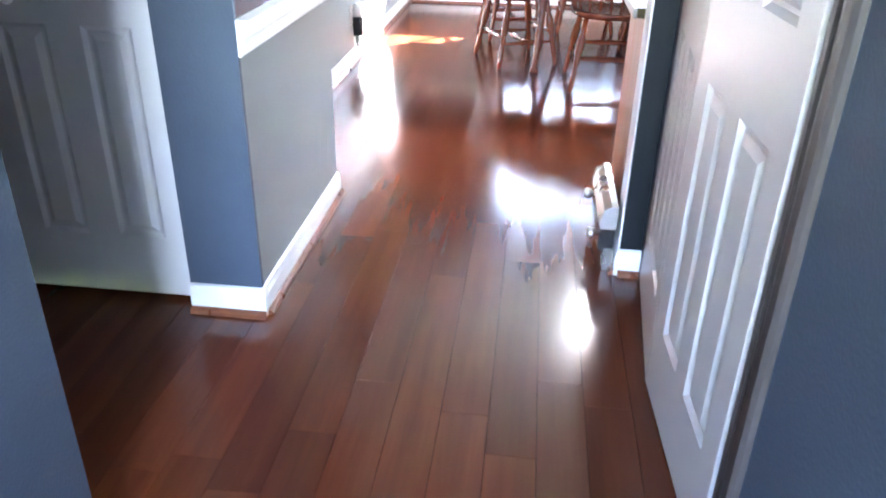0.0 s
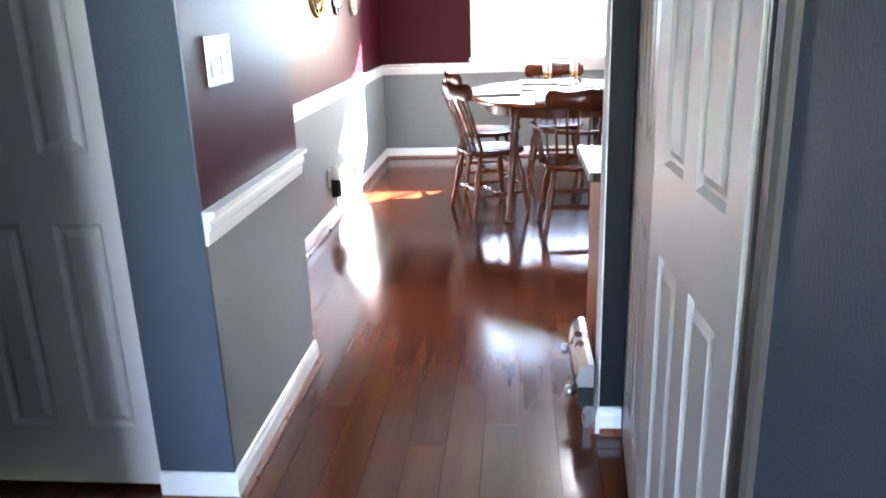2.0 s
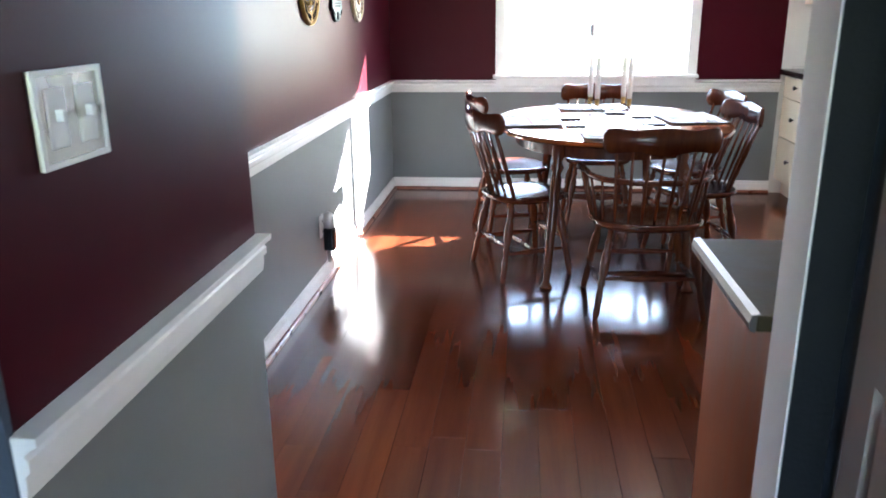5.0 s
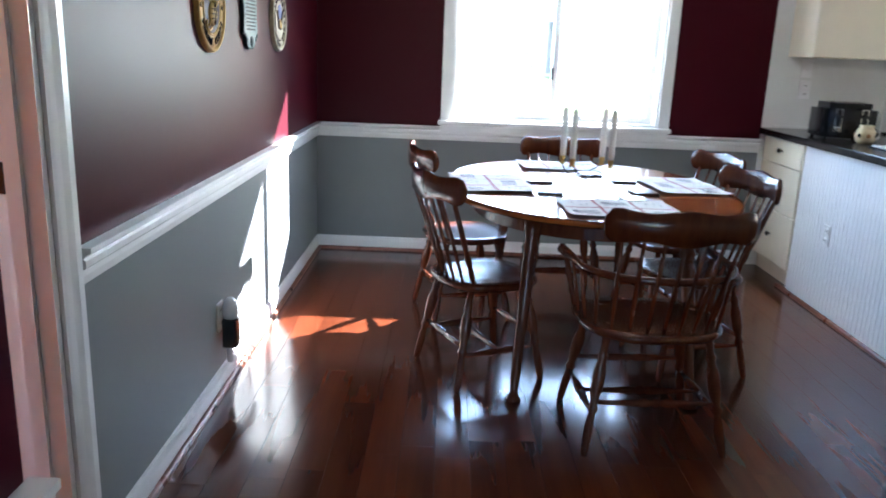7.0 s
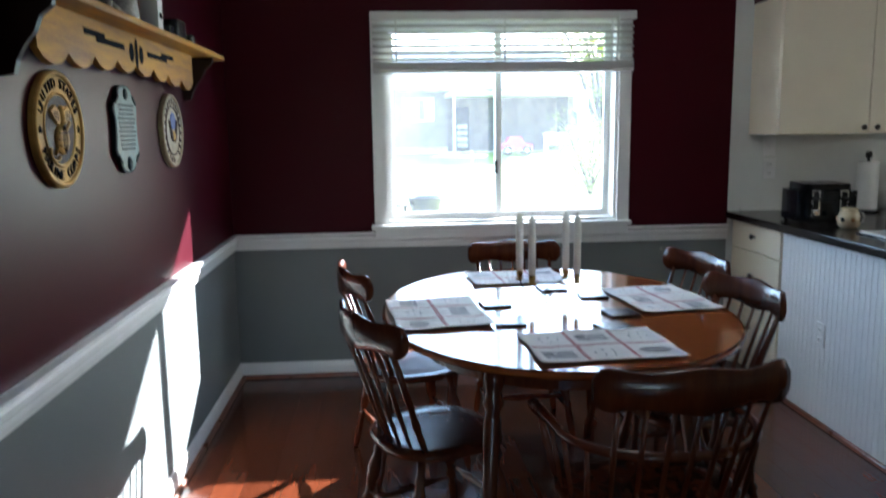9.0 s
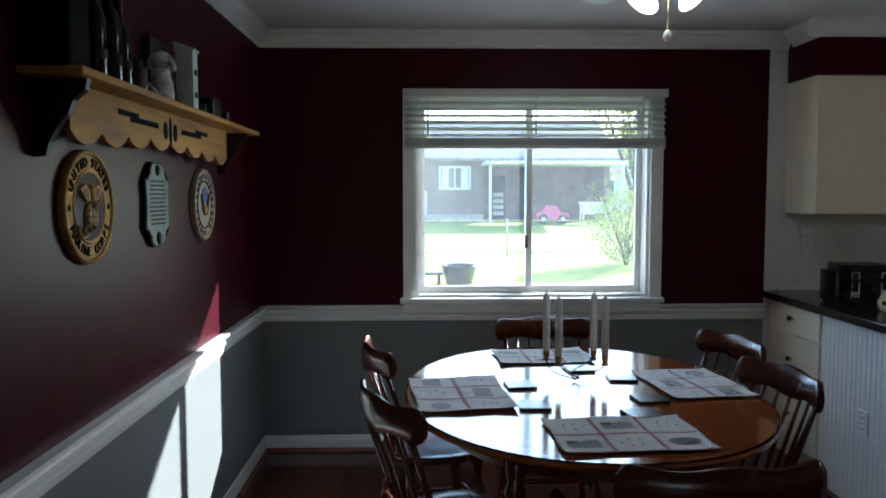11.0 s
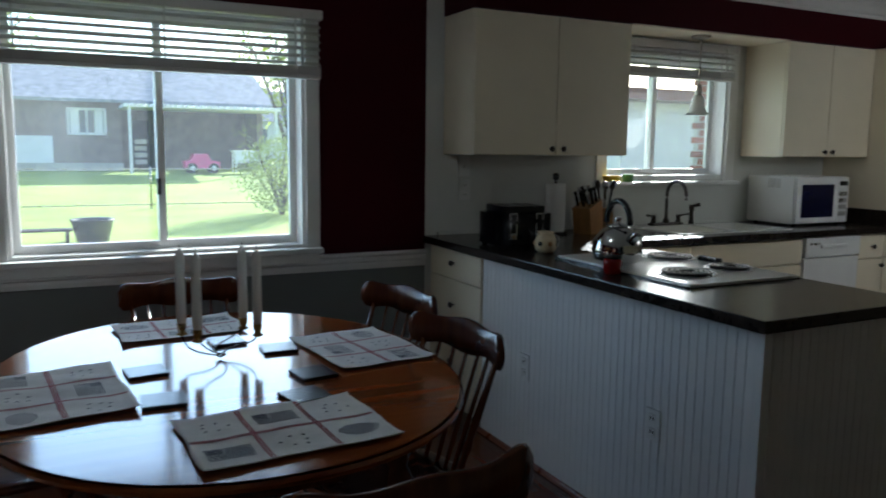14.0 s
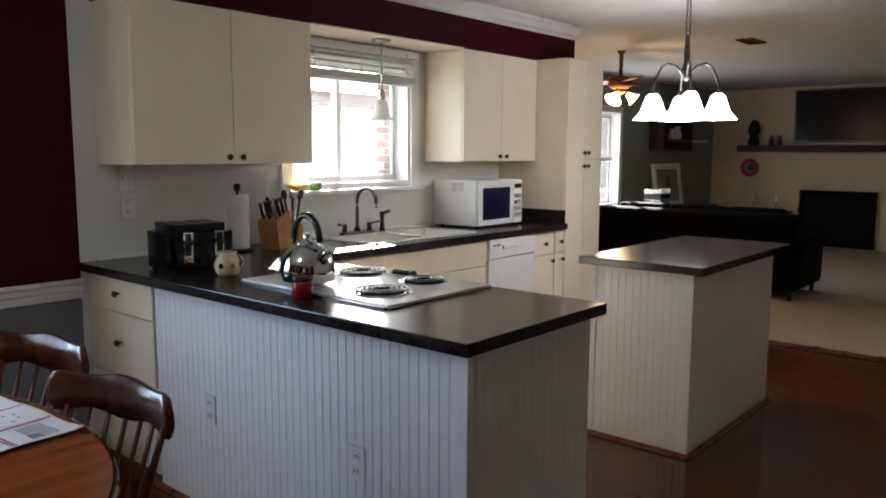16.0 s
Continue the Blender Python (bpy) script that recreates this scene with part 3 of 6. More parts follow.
def venetian(name, x0, x1, y, top, bottom, count, tilt, label, slat_depth=0.05):
    b = thing(name, label, "window blind")
    part("headrail", soft_box(x0 - 0.01, x1 + 0.01, y - 0.03, y + 0.03, top - 0.045, top, 0.004), BLIND, b)
    slat = mesh_of("slat", slab([(x0, -slat_depth / 2), (x1, -slat_depth / 2), (x1, slat_depth / 2), (x0, slat_depth / 2)], -0.0014, 0.0014), BLIND)
    low, high = bottom + 0.075, top - 0.075
    for i in range(count):
        s = new("slat", slat)
        s.parent = b
        s.matrix_local = pose(0, y, low + (high - low) * i / (count - 1), tilt + (i % 3 - 1) * 2)
    for i in range(9):
        s = new("slat", slat)
        s.parent = b
        s.matrix_local = pose(0, y, bottom + 0.022 + 0.0045 * i)
    part("bottom_rail", soft_box(x0, x1, y - 0.026, y + 0.026, bottom, bottom + 0.02, 0.004), BLIND, b)
    for cx in (x0 + 0.13, (x0 + x1) / 2, x1 - 0.13):
        part("ladder_cord", boxes((cx - 0.004, cx + 0.004, y - 0.031, y - 0.028, bottom, top - 0.04)), BLIND, b)
    part("tilt_rod", turned((x1 - 0.10, y - 0.036, top - 0.02), (x1 - 0.10, y - 0.036, bottom + 0.06), [(0.004, 0), (0.004, 1)], 8), BLIND, b)
    return b


venetian("window_blind", 0.828, 2.305, 7.444, 2.068, 1.735, 6, 24, "white slatted blind drawn part way up a window")
venetian("window_blind", 4.175, 5.175, 7.46, 2.085, 1.86, 3, 24, "white slatted blind drawn up over the sink window")


# ---- dining chairs, of turned spindles ----
LEG = [(0.011, 0), (0.015, 0.06), (0.017, 0.25), (0.013, 0.36), (0.022, 0.40), (0.013, 0.44), (0.023, 0.56), (0.024, 0.70), (0.014, 0.80), (0.020, 0.84), (0.013, 0.88), (0.015, 1)]
STRETCH = [(0.007, 0), (0.010, 0.2), (0.016, 0.42), (0.010, 0.46), (0.018, 0.5), (0.010, 0.54), (0.016, 0.58), (0.010, 0.8), (0.007, 1)]
SPINDLE = [(0.006, 0), (0.008, 0.25), (0.0085, 0.4), (0.006, 1)]
POST = [(0.010, 0), (0.013, 0.15), (0.010, 0.22), (0.015, 0.30), (0.010, 0.38), (0.013, 0.55), (0.009, 1)]


def seat_mesh(w, d, z):
    """A saddled seat: broad in front, with rounded corners and a dip."""
    bm = bmesh.new()
    n, rings = 36, []
    def outline(k, a):
        c, s = math.cos(a), math.sin(a)
        e = 0.72
        x, y = math.copysign(abs(c) ** e, c), math.copysign(abs(s) ** e, s)
        wide = w / 2 * (1.0 + 0.06 * y)
        return x * wide * k, y * d / 2 * k
    for k, h in ((0.90, -0.034), (0.97, -0.026), (1.0, -0.014), (0.985, -0.004), (0.94, 0.0), (0.7, -0.004), (0.4, -0.009), (0.1, -0.008)):
        rings.append([bm.verts.new((*outline(k, 2 * math.pi * i / n), z + h)) for i in range(n)])
    for a, b in zip(rings, rings[1:]):
        for i in range(n):
            bm.faces.new((a[i], a[(i + 1) % n], b[(i + 1) % n], b[i])).smooth = True
    bm.faces.new(rings[0][::-1])
    bm.faces.new(rings[-1])
    return bm


def crest_mesh(w, z0, z1, y, bow, t=0.020):
    """A bowed crest rail with rounded ears and a wavy top."""
    bm, n, rows = bmesh.new(), 28, []
    for i in range(n + 1):
        s = 2 * i / n - 1
        x, yy = s * w / 2, y + bow * s * s
        ear = max(0.0, 1 - ((abs(s) - 0.80) / 0.20) ** 2) if abs(s) > 0.80 else 1.0
        top = z1 - 0.006 + 0.006 * math.cos(s * 2 * math.pi) - (0.036 * (1 - math.sqrt(max(0, ear))))
        low = z0 + 0.016 * (1 - math.cos(s * math.pi * 2)) * 0.5 + (0.030 * (1 - math.sqrt(max(0, ear))))
        mid = (top + low) / 2
        rows.append([bm.verts.new(p) for p in ((x, yy - t / 2, low), (x, yy - t / 2 - 0.002, mid), (x, yy - t / 2, top), (x, yy, top + 0.004), (x, yy + t / 2, top), (x, yy + t / 2 + 0.002, mid), (x, yy + t / 2, low), (x, yy, low - 0.004))])
    for a, b in zip(rows, rows[1:]):
        for k in range(8):
            bm.faces.new((a[k], a[(k + 1) % 8], b[(k + 1) % 8], b[k])).smooth = True
    bm.faces.new(rows[0][::-1])
    bm.faces.new(rows[-1])
    return bm


def add_base(ch, wx, fy, by, z, sx, sfy, sby):
    """Legs and stretchers; wx, fy, by: where the legs meet the seat, sx, sfy, sby: where they stand."""
    feet = {}
    for sx_ in (-1, 1):
        for front in (True, False):
            a = (sx_ * sx, sfy if front else sby, 0.0)
            b = (sx_ * wx, fy if front else by, z - 0.03)
            feet[sx_, front] = (Vector(a), Vector(b))
            part("leg", turned(a, b, LEG), CHAIRWOOD, ch)
    at = lambda s, fr, h: feet[s, fr][0].lerp(feet[s, fr][1], h)
    for s in (-1, 1):
        part("stretcher", turned(at(s, True, 0.36), at(s, False, 0.36), STRETCH, 10), CHAIRWOOD, ch)
    mids = [at(s, True, 0.36).lerp(at(s, False, 0.36), 0.5) for s in (-1, 1)]
    part("stretcher", turned(mids[0], mids[1], STRETCH, 10), CHAIRWOOD, ch)
    part("stretcher", turned(at(-1, True, 0.50), at(1, True, 0.50), STRETCH, 10), CHAIRWOOD, ch)
    part("stretcher", turned(at(-1, False, 0.45), at(1, False, 0.45), STRETCH, 10), CHAIRWOOD, ch)


def side_chair():
    ch = thing("dining_chair", "dark glossy wooden spindle-back dining chair with turned legs", "chair", "chairs round the dining table")
    part("seat", seat_mesh(0.43, 0.42, 0.44), CHAIRWOOD, ch)
    add_base(ch, 0.145, 0.13, -0.13, 0.44, 0.205, 0.195, -0.205)
    part("crest_rail", crest_mesh(0.47, 0.772, 0.882, -0.285, 0.06), CHAIRWOOD, ch)
    for i in range(7):
        s = (i - 3) / 3
        a = (s * 0.155, -0.165 + 0.045 * s * s, 0.43)
        b = (s * 0.185, -0.285 + 0.055 * (s * 0.86) ** 2, 0.79)
        part("post" if abs(i - 3) == 3 else "spindle", turned(a, b, POST if abs(i - 3) == 3 else SPINDLE, 10), CHAIRWOOD, ch)
    return ch


def arm_chair():
    ch = thing("dining_armchair", "dark wooden spindle armchair with a bowed arm rail", "chair", "chairs round the dining table")
    part("seat", seat_mesh(0.52, 0.45, 0.44), CHAIRWOOD, ch)
    add_base(ch, 0.18, 0.14, -0.14, 0.44, 0.245, 0.215, -0.225)
    part("crest_rail", crest_mesh(0.50, 0.772, 0.885, -0.305, 0.065), CHAIRWOOD, ch)
    bow = []
    for i in range(25):
        a = math.pi * (i / 24)
        bow.append((0.275 * math.cos(a), 0.02 - 0.265 * math.sin(a) ** 0.8, 0.640))
    pts = [(0.285, 0.20, 0.632), (0.282, 0.12, 0.636)] + bow + [(-0.282, 0.12, 0.636), (-0.285, 0.20, 0.632)]
    arm = tube(pts, [0.020, 0.018] + [0.014] * 25 + [0.018, 0.020], 10)
    part("arm_rail", arm, CHAIRWOOD, ch)
    for i in range(7):
        s = (i - 3) / 3
        a = (s * 0.165, -0.185 + 0.05 * s * s, 0.43)
        b = (s * 0.195, -0.305 + 0.06 * (s * 0.86) ** 2, 0.79)
        part("spindle", turned(a, b, SPINDLE, 10), CHAIRWOOD, ch)
    for s in (-1, 1):
        for y0, x0, y1, x1 in ((-0.11, 0.215, -0.150, 0.232), (-0.03, 0.232, -0.055, 0.268), (0.05, 0.238, 0.035, 0.278)):
            part("spindle", turned((s * x0, y0, 0.43), (s * x1, y1, 0.635), SPINDLE, 10), CHAIRWOOD, ch)
        part("arm_post", turned((s * 0.235, 0.125, 0.43), (s * 0.283, 0.145, 0.630), POST, 10), CHAIRWOOD, ch)
    return ch


first = side_chair()
first.matrix_world = pose(1.035, 5.53, FLOOR_Z, 0, 0, -64)
for x, y, a in ((0.970, 6.29, -74), (1.525, 6.60, 181), (1.965, 5.69, 100), (2.035, 6.28, 103)):
    copy_thing(first, pose(x, y, FLOOR_Z, 0, 0, a))
armchair = arm_chair()
armchair.matrix_world = pose(1.61, 5.03, FLOOR_Z, 0, 0, 3)

# ---- dining table ----
TX, TY, TRX, TRY, TZ = 1.515, 5.90, 0.655, 0.815, 0.745
table = thing("dining_table", "oval polished cherry dining table with a leaf and turned legs", "table", place=pose(TX, TY, 0))


def table_outline(k, y0, y1, n=96):
    pts = []
    for i in range(n):
        a = 2 * math.pi * i / n
        c, s = math.cos(a), math.sin(a)
        x, y = math.copysign(abs(c) ** 0.93, c) * (TRX + k), math.copysign(abs(s) ** 0.93, s) * (TRY + k)
        pts.append((x, y))
    inside = [p for p in pts if y0 - 1e-6 <= p[1] <= y1 + 1e-6]
    extra = []
    for y in (y0, y1):
        if abs(y) < TRY:
            t = max(0.0, 1 - (abs(y) / (TRY + k)) ** (2 / 0.93)) ** 0.465
            extra += [(t * (TRX + k), y), (-t * (TRX + k), y)]
    allp = inside + extra
    cy = (max(y0, -TRY) + min(y1, TRY)) / 2
    return sorted(allp, key=lambda p: math.atan2(p[1] - cy, p[0]))


for name, y0, y1 in (("tabletop", -2, -0.1765), ("table_leaf", -0.1755, 0.1755), ("tabletop", 0.1765, 2)):
    bm, rings = bmesh.new(), []
    for k, z in ((-0.020, TZ - 0.030), (-0.004, TZ - 0.022), (0.0, TZ - 0.012), (-0.004, TZ - 0.003), (-0.012, TZ)):
        rings.append([bm.verts.new((x, y, z)) for x, y in table_outline(k, y0, y1)])
    n = min(len(r) for r in rings)
    for a, b in zip(rings, rings[1:]):
        if len(a) == len(b):
            for i in range(len(a)):
                bm.faces.new((a[i], a[(i + 1) % len(a)], b[(i + 1) % len(b)], b[i]))
    bm.faces.new(rings[0][::-1])
    bm.faces.new(rings[-1])
    part(name, bm, TABLEWOOD, table)
ap = [(x * 0.80, y * 0.80) for x, y in table_outline(0, -2, 2)]
inn = [(x * 0.77, y * 0.77) for x, y in table_outline(0, -2, 2)]
bm = bmesh.new()
for (a, b), (c, d) in zip(zip(ap, ap[1:] + ap[:1]), zip(inn, inn[1:] + inn[:1])):
    lo = [bm.verts.new((*p, TZ - 0.11)) for p in (a, b, d, c)]
    hi = [bm.verts.new((*p, TZ - 0.03)) for p in (a, b, d, c)]
    bm.faces.new(lo[::-1]), bm.faces.new(hi), bm.faces.new((lo[0], lo[1], hi[1], hi[0])), bm.faces.new((lo[2], lo[3], hi[3], hi[2]))
part("apron", bm, CHAIRWOOD, table)
TLEG = [(0.030, 0), (0.034, 0.010), (0.026, 0.03), (0.016, 0.05), (0.020, 0.12), (0.024, 0.45), (0.030, 0.74), (0.022, 0.78), (0.036, 0.82), (0.024, 0.86), (0.034, 0.90), (0.034, 1)]
for sx in (-1, 1):
    for sy in (-1, 1):
        part("leg", turned((sx * 0.352, sy * 0.70, FLOOR_Z), (sx * 0.30, sy * 0.56, TZ - 0.03), TLEG, 16), CHAIRWOOD, table)


# ---- on the table ----
def placemat(place, w, d, label, columns, wave, crumple=1.0):
    """A woven mat with a slightly uneven edge, thin red lines, and striped and starred prints."""
    pm = thing("placemat", label, "placemat", "placemats on the dining table", place)
    bm, nx, ny = bmesh.new(), 44, 30
    rnd = random.Random(int(wave * 10))
    def zat(x, y):
        ripple = math.sin(wave + 14 * x + 5 * y) + 0.7 * math.sin(31 * y + 9 * x + 2 * wave) + 0.45 * math.sin(57 * x - 23 * y + wave)
        return 0.0012 + crumple * 0.0011 * (2.15 + ripple) + 0.004 * (abs(2 * x / w) ** 8 + abs(2 * y / d) ** 8)
    def at(i, j):
        x, y = w * (i / nx - 0.5), d * (j / ny - 0.5)
        if i in (0, nx):
            x += 0.003 * math.sin(26 * y + wave) + rnd.uniform(-0.0012, 0.0012)
        if j in (0, ny):
            y += 0.003 * math.sin(21 * x + 2 * wave) + rnd.uniform(-0.0012, 0.0012)
        return bm.verts.new((x, y, zat(x, y) + 0.002))
    grid = [[at(i, j) for i in range(nx + 1)] for j in range(ny + 1)]
    under = [[bm.verts.new((v.co.x, v.co.y, v.co.z - 0.002)) for v in row] for row in grid]
    for j in range(ny):
        for i in range(nx):
            bm.faces.new((grid[j][i], grid[j][i + 1], grid[j + 1][i + 1], grid[j + 1][i])).smooth = True
            bm.faces.new((under[j][i], under[j + 1][i], under[j + 1][i + 1], under[j][i + 1]))
    edge = [(j, 0) for j in range(ny + 1)] + [(ny, i) for i in range(1, nx + 1)] + [(j, nx) for j in range(ny - 1, -1, -1)] + [(0, i) for i in range(nx - 1, 0, -1)]
    for (a, b), (c, e) in zip(edge, edge[1:] + edge[:1]):
        bm.faces.new((grid[a][b], grid[c][e], under[c][e], under[a][b]))
    part("cloth", bm, CLOTH, pm)
    def strip(sm, x0, x1, y0, y1):
        n = max(2, int(max(x1 - x0, y1 - y0) / 0.011))
        rows = []
        for k in range(n + 1):
            row = []
            for q in (0, 1):
                x, y = (x0 + (x1 - x0) * k / n, (y0, y1)[q]) if x1 - x0 > y1 - y0 else ((x0, x1)[q], y0 + (y1 - y0) * k / n)
                row.append(sm.verts.new((x, y, zat(x, y) + 0.0029)))
            rows.append(row)
        for a, b in zip(rows, rows[1:]):
            sm.faces.new((a[0], a[1], b[1], b[0]))
        return sm
    for y0, y1 in ((-0.0065, -0.0012), (0.0018, 0.0062)):
        part("red_stripe", strip(bmesh.new(), -w / 2 + 0.006, w / 2 - 0.006, y0, y1), REDCLOTH, pm)
    for cx in columns:
        for x0, x1 in ((cx - 0.0058, cx - 0.0012), (cx + 0.0012, cx + 0.0052)):
            part("red_stripe", strip(bmesh.new(), x0, x1, -d / 2 + 0.006, d / 2 - 0.006), REDCLOTH, pm)
    for k, (cx, cy) in enumerate((cx, cy) for cx in (-w / 3, 0, w / 3) for cy in (-d / 4, d / 4)):
        sm = bmesh.new()
        if k % 4 in (0, 3):
            heart = k % 3 != 0
            for q in range(9):
                yy, u = cy - 0.034 + 0.0075 * q, q / 8
                half = 0.052 * (math.sin(0.5 + 2.1 * u) if heart else 1.0)
                x0, x1 = cx - half + rnd.uniform(0, 0.004), cx + half - rnd.uniform(0, 0.004)
                if not heart and q > 4:
                    strip(sm, x0, x0 + 0.036, yy, yy + 0.0056)
                    x0 += 0.040
                strip(sm, x0, x1, yy, yy + 0.0032)
        else:
            for q in range(6):
                a = q * 1.05 + k
                x, y = cx + (0.038 if q % 2 else 0.022) * math.cos(a), cy + 0.028 * math.sin(a)
                strip(sm, x - 0.004, x + 0.004, y - 0.003, y + 0.002)
                strip(sm, x - 0.0016, x + 0.0016, y - 0.005, y + 0.005)
        tagged(part("printed_motif", sm, BLUECLOTH, pm), "dark blue printed motif", kind="stuff")
    return pm


MATLABEL = "off-white cloth placemat with red stripes and dark blue prints"
placemat(pose(1.545, 5.335, TZ + 0.001, 0, 0, 3), 0.45, 0.33, MATLABEL, (-0.075, 0.075), 1.0)
placemat(pose(1.96, 5.955, TZ + 0.001, 0, 0, 96), 0.43, 0.32, MATLABEL, (-0.075, 0.075), 2.2)
placemat(pose(1.065, 5.82, TZ + 0.001, 0, 0, -84), 0.46, 0.34, MATLABEL, (-0.075, 0.075), 3.1, 2.2)
placemat(pose(1.465, 6.46, TZ + 0.001, 0, 0, 184), 0.42, 0.29, MATLABEL, (-0.075, 0.075), 4.4)
for x, y, a in ((1.300, 5.945, 6), (1.315, 5.66, -4), (1.58, 6.21, 4), (1.715, 6.05, -3), (1.735, 5.735, 8), (1.655, 5.55, 12)):
    single("coaster", soft_box(-0.055, 0.055, -0.055, 0.055, 0.001, 0.011, 0.002), BLACK, "square glossy black coaster on the dining table", "coaster", "coasters on the dining table", pose(x, y, TZ, 0, 0, a))

holder = thing("candle_holder", "curled black wire candle holder with brass cups", "candle holder", place=pose(1.525, 6.02, TZ))
CUPS = [(-0.105, 0.055), (-0.075, -0.055), (0.085, 0.06), (0.105, -0.05)]
for i, (cx, cy) in enumerate(CUPS):
    a = math.atan2(cy, cx)
    pts = []
    for k in range(17):
        t = k / 16
        rr = 0.13 * t
        pts.append((rr * math.cos(a + 1.6 * (1 - t)), rr * math.sin(a + 1.6 * (1 - t)), 0.006 + 0.02 * math.sin(t * math.pi) + 0.075 * t ** 4))
    end = Vector(pts[-1])
    part("wire_arm", tube([Vector(p) + (Vector((cx, cy, 0.08)) - end) * (k / 16) ** 2 for k, p in enumerate(pts)], 0.0028, 6), BLACK, holder)
    part("cup", lathe([(0.004, 0.07), (0.018, 0.076), (0.009, 0.084), (0.013, 0.094), (0.014, 0.112), (0.011, 0.113)], 14, pose(cx, cy, 0)), BRASS, holder, "brass candle cup")
for cx, cy in CUPS:
    c = thing("taper_candle", "tall unlit white taper candle in a wire holder", "candle", "candles on the dining table", pose(1.525 + cx, 6.02 + cy, TZ))
    part("wax", lathe([(0.0120, 0.10), (0.0152, 0.14), (0.0135, 0.328), (0.004, 0.345)], 14), WAX, c)
    part("wick", lathe([(0.0012, 0.344), (0.001, 0.356)], 6), BLACK, c)

# ---- on the west wall: shelf, plaques, socket ----
shelf = thing("wall_shelf", "golden pine wall shelf with a scalloped cut-out apron", "shelf")
part("top_board", soft_box(0.0, 0.155, 4.88, 6.76, 1.752, 1.772, 0.005), PINE, shelf)
out = [(5.00, 1.752)]
n_scallop = 8
for i in range(n_scallop):
    y0 = 5.00 + 1.50 * i / n_scallop
    wdt = 1.50 / n_scallop
    for k in range(7):
        s = k / 6
        dip = 0.045 + (0.02 if i in (0, 8) else 0) * 0
        out.append((y0 + wdt * s, 1.612 + 0.034 * (1 - abs(math.sin(s * math.pi)) ** 0.7) + 0.010 * math.cos((y0 + wdt * s - 5.75) * 4.2)))
out.append((6.50, 1.752))
bm = bmesh.new()
fr = [bm.verts.new((0.066, y, z)) for y, z in out]
bk = [bm.verts.new((0.048, y, z)) for y, z in out]
bm.faces.new(fr), bm.faces.new(bk[::-1])
for i in range(len(out)):
    j = (i + 1) % len(out)
    bm.faces.new((fr[i], fr[j], bk[j], bk[i]))
part("apron", bm, PINE, shelf)
for s in (-1, 1):
    part("cut_out", slab(ring_points(0.022, 0.030, 20), 0, 0.0015, pose(0.0665, 5.75 + s * 0.05, 1.69, 90, 0, 90)), SOOT, shelf, "dark cut-out")
    part("cut_out", boxes((0.0665, 0.068, min(5.75 + s * 0.12, 5.75 + s * 0.36), max(5.75 + s * 0.12, 5.75 + s * 0.36), 1.690, 1.708), (0.0665, 0.068, min(5.75 + s * 0.29, 5.75 + s * 0.45), max(5.75 + s * 0.29, 5.75 + s * 0.45), 1.704, 1.720)), SOOT, shelf)
part("cut_out", slab(ring_points(0.014, 0.05, 20), 0, 0.0015, pose(0.0665, 5.75, 1.69, 90, 0, 90)), SOOT, shelf)
for y in (4.955, 6.60):
    prof = [(0.0, 1.752), (0.135, 1.752), (0.13, 1.725), (0.10, 1.70), (0.085, 1.665), (0.06, 1.635), (0.04, 1.60), (0.032, 1.57), (0.0, 1.565)]
    part("bracket", slab([(x, z) for x, z in prof], -0.011, 0.011, pose(0, y, 0, 90)), DARKWOOD, shelf, "dark wooden bracket")
SHELF_Z = 1.772
def dog_figurine():
    """A sitting spotted dog as one mesh."""
    bm = lathe([(0.020, 0), (0.036, 0.006), (0.040, 0.03), (0.033, 0.07), (0.027, 0.10), (0.022, 0.112)], 16)
    lathe([(0.012, -0.032), (0.028, -0.022), (0.036, 0.0), (0.030, 0.02), (0.012, 0.032)], 14, pose(0, 0, 0.135), bm)
    turned((0.01, 0.02, 0.128), (0.025, 0.058, 0.120), [(0.020, 0), (0.017, 0.7), (0.008, 1)], 12, bm)
    for s in (-1, 1):
        turned((s * 0.024, -0.008, 0.155), (s * 0.042, -0.01, 0.105), [(0.006, 0), (0.014, 0.5), (0.006, 1)], 8, bm)
        turned((s * 0.018, 0.03, 0.075), (s * 0.018, 0.042, 0.004), [(0.010, 0), (0.009, 0.8), (0.014, 1)], 8, bm)
    turned((0, -0.03, 0.02), (-0.02, -0.075, 0.055), [(0.010, 0), (0.005, 1)], 8, bm)
    return bm


single("dog_figurine", dog_figurine(), CERAMIC, "crackled white ceramic dog figurine on the wall shelf", "figurine", place=pose(0.085, 5.62, SHELF_Z))
bh = thing("birdhouse", "tall narrow white wooden birdhouse on the wall shelf", "birdhouse", place=pose(0.085, 5.89, SHELF_Z))
part("body", boxes((-0.03, 0.03, -0.028, 0.028, 0.008, 0.215)), SIDING, bh)
part("roof", slab([(-0.036, 0.213), (0.036, 0.213), (0.036, 0.222), (-0.036, 0.246)], -0.032, 0.032, pose(0, 0, 0, 90)), SIDING, bh)
part("base", soft_box(-0.04, 0.04, -0.04, 0.04, 0, 0.008, 0.002), SIDING, bh)
for z in (0.06, 0.14):
    part("entrance", lathe([(0.011, 0), (0.011, 0.004)], 14, pose(0.029, 0, z, 0, 90)), BLACK, bh, "round dark entrance hole")
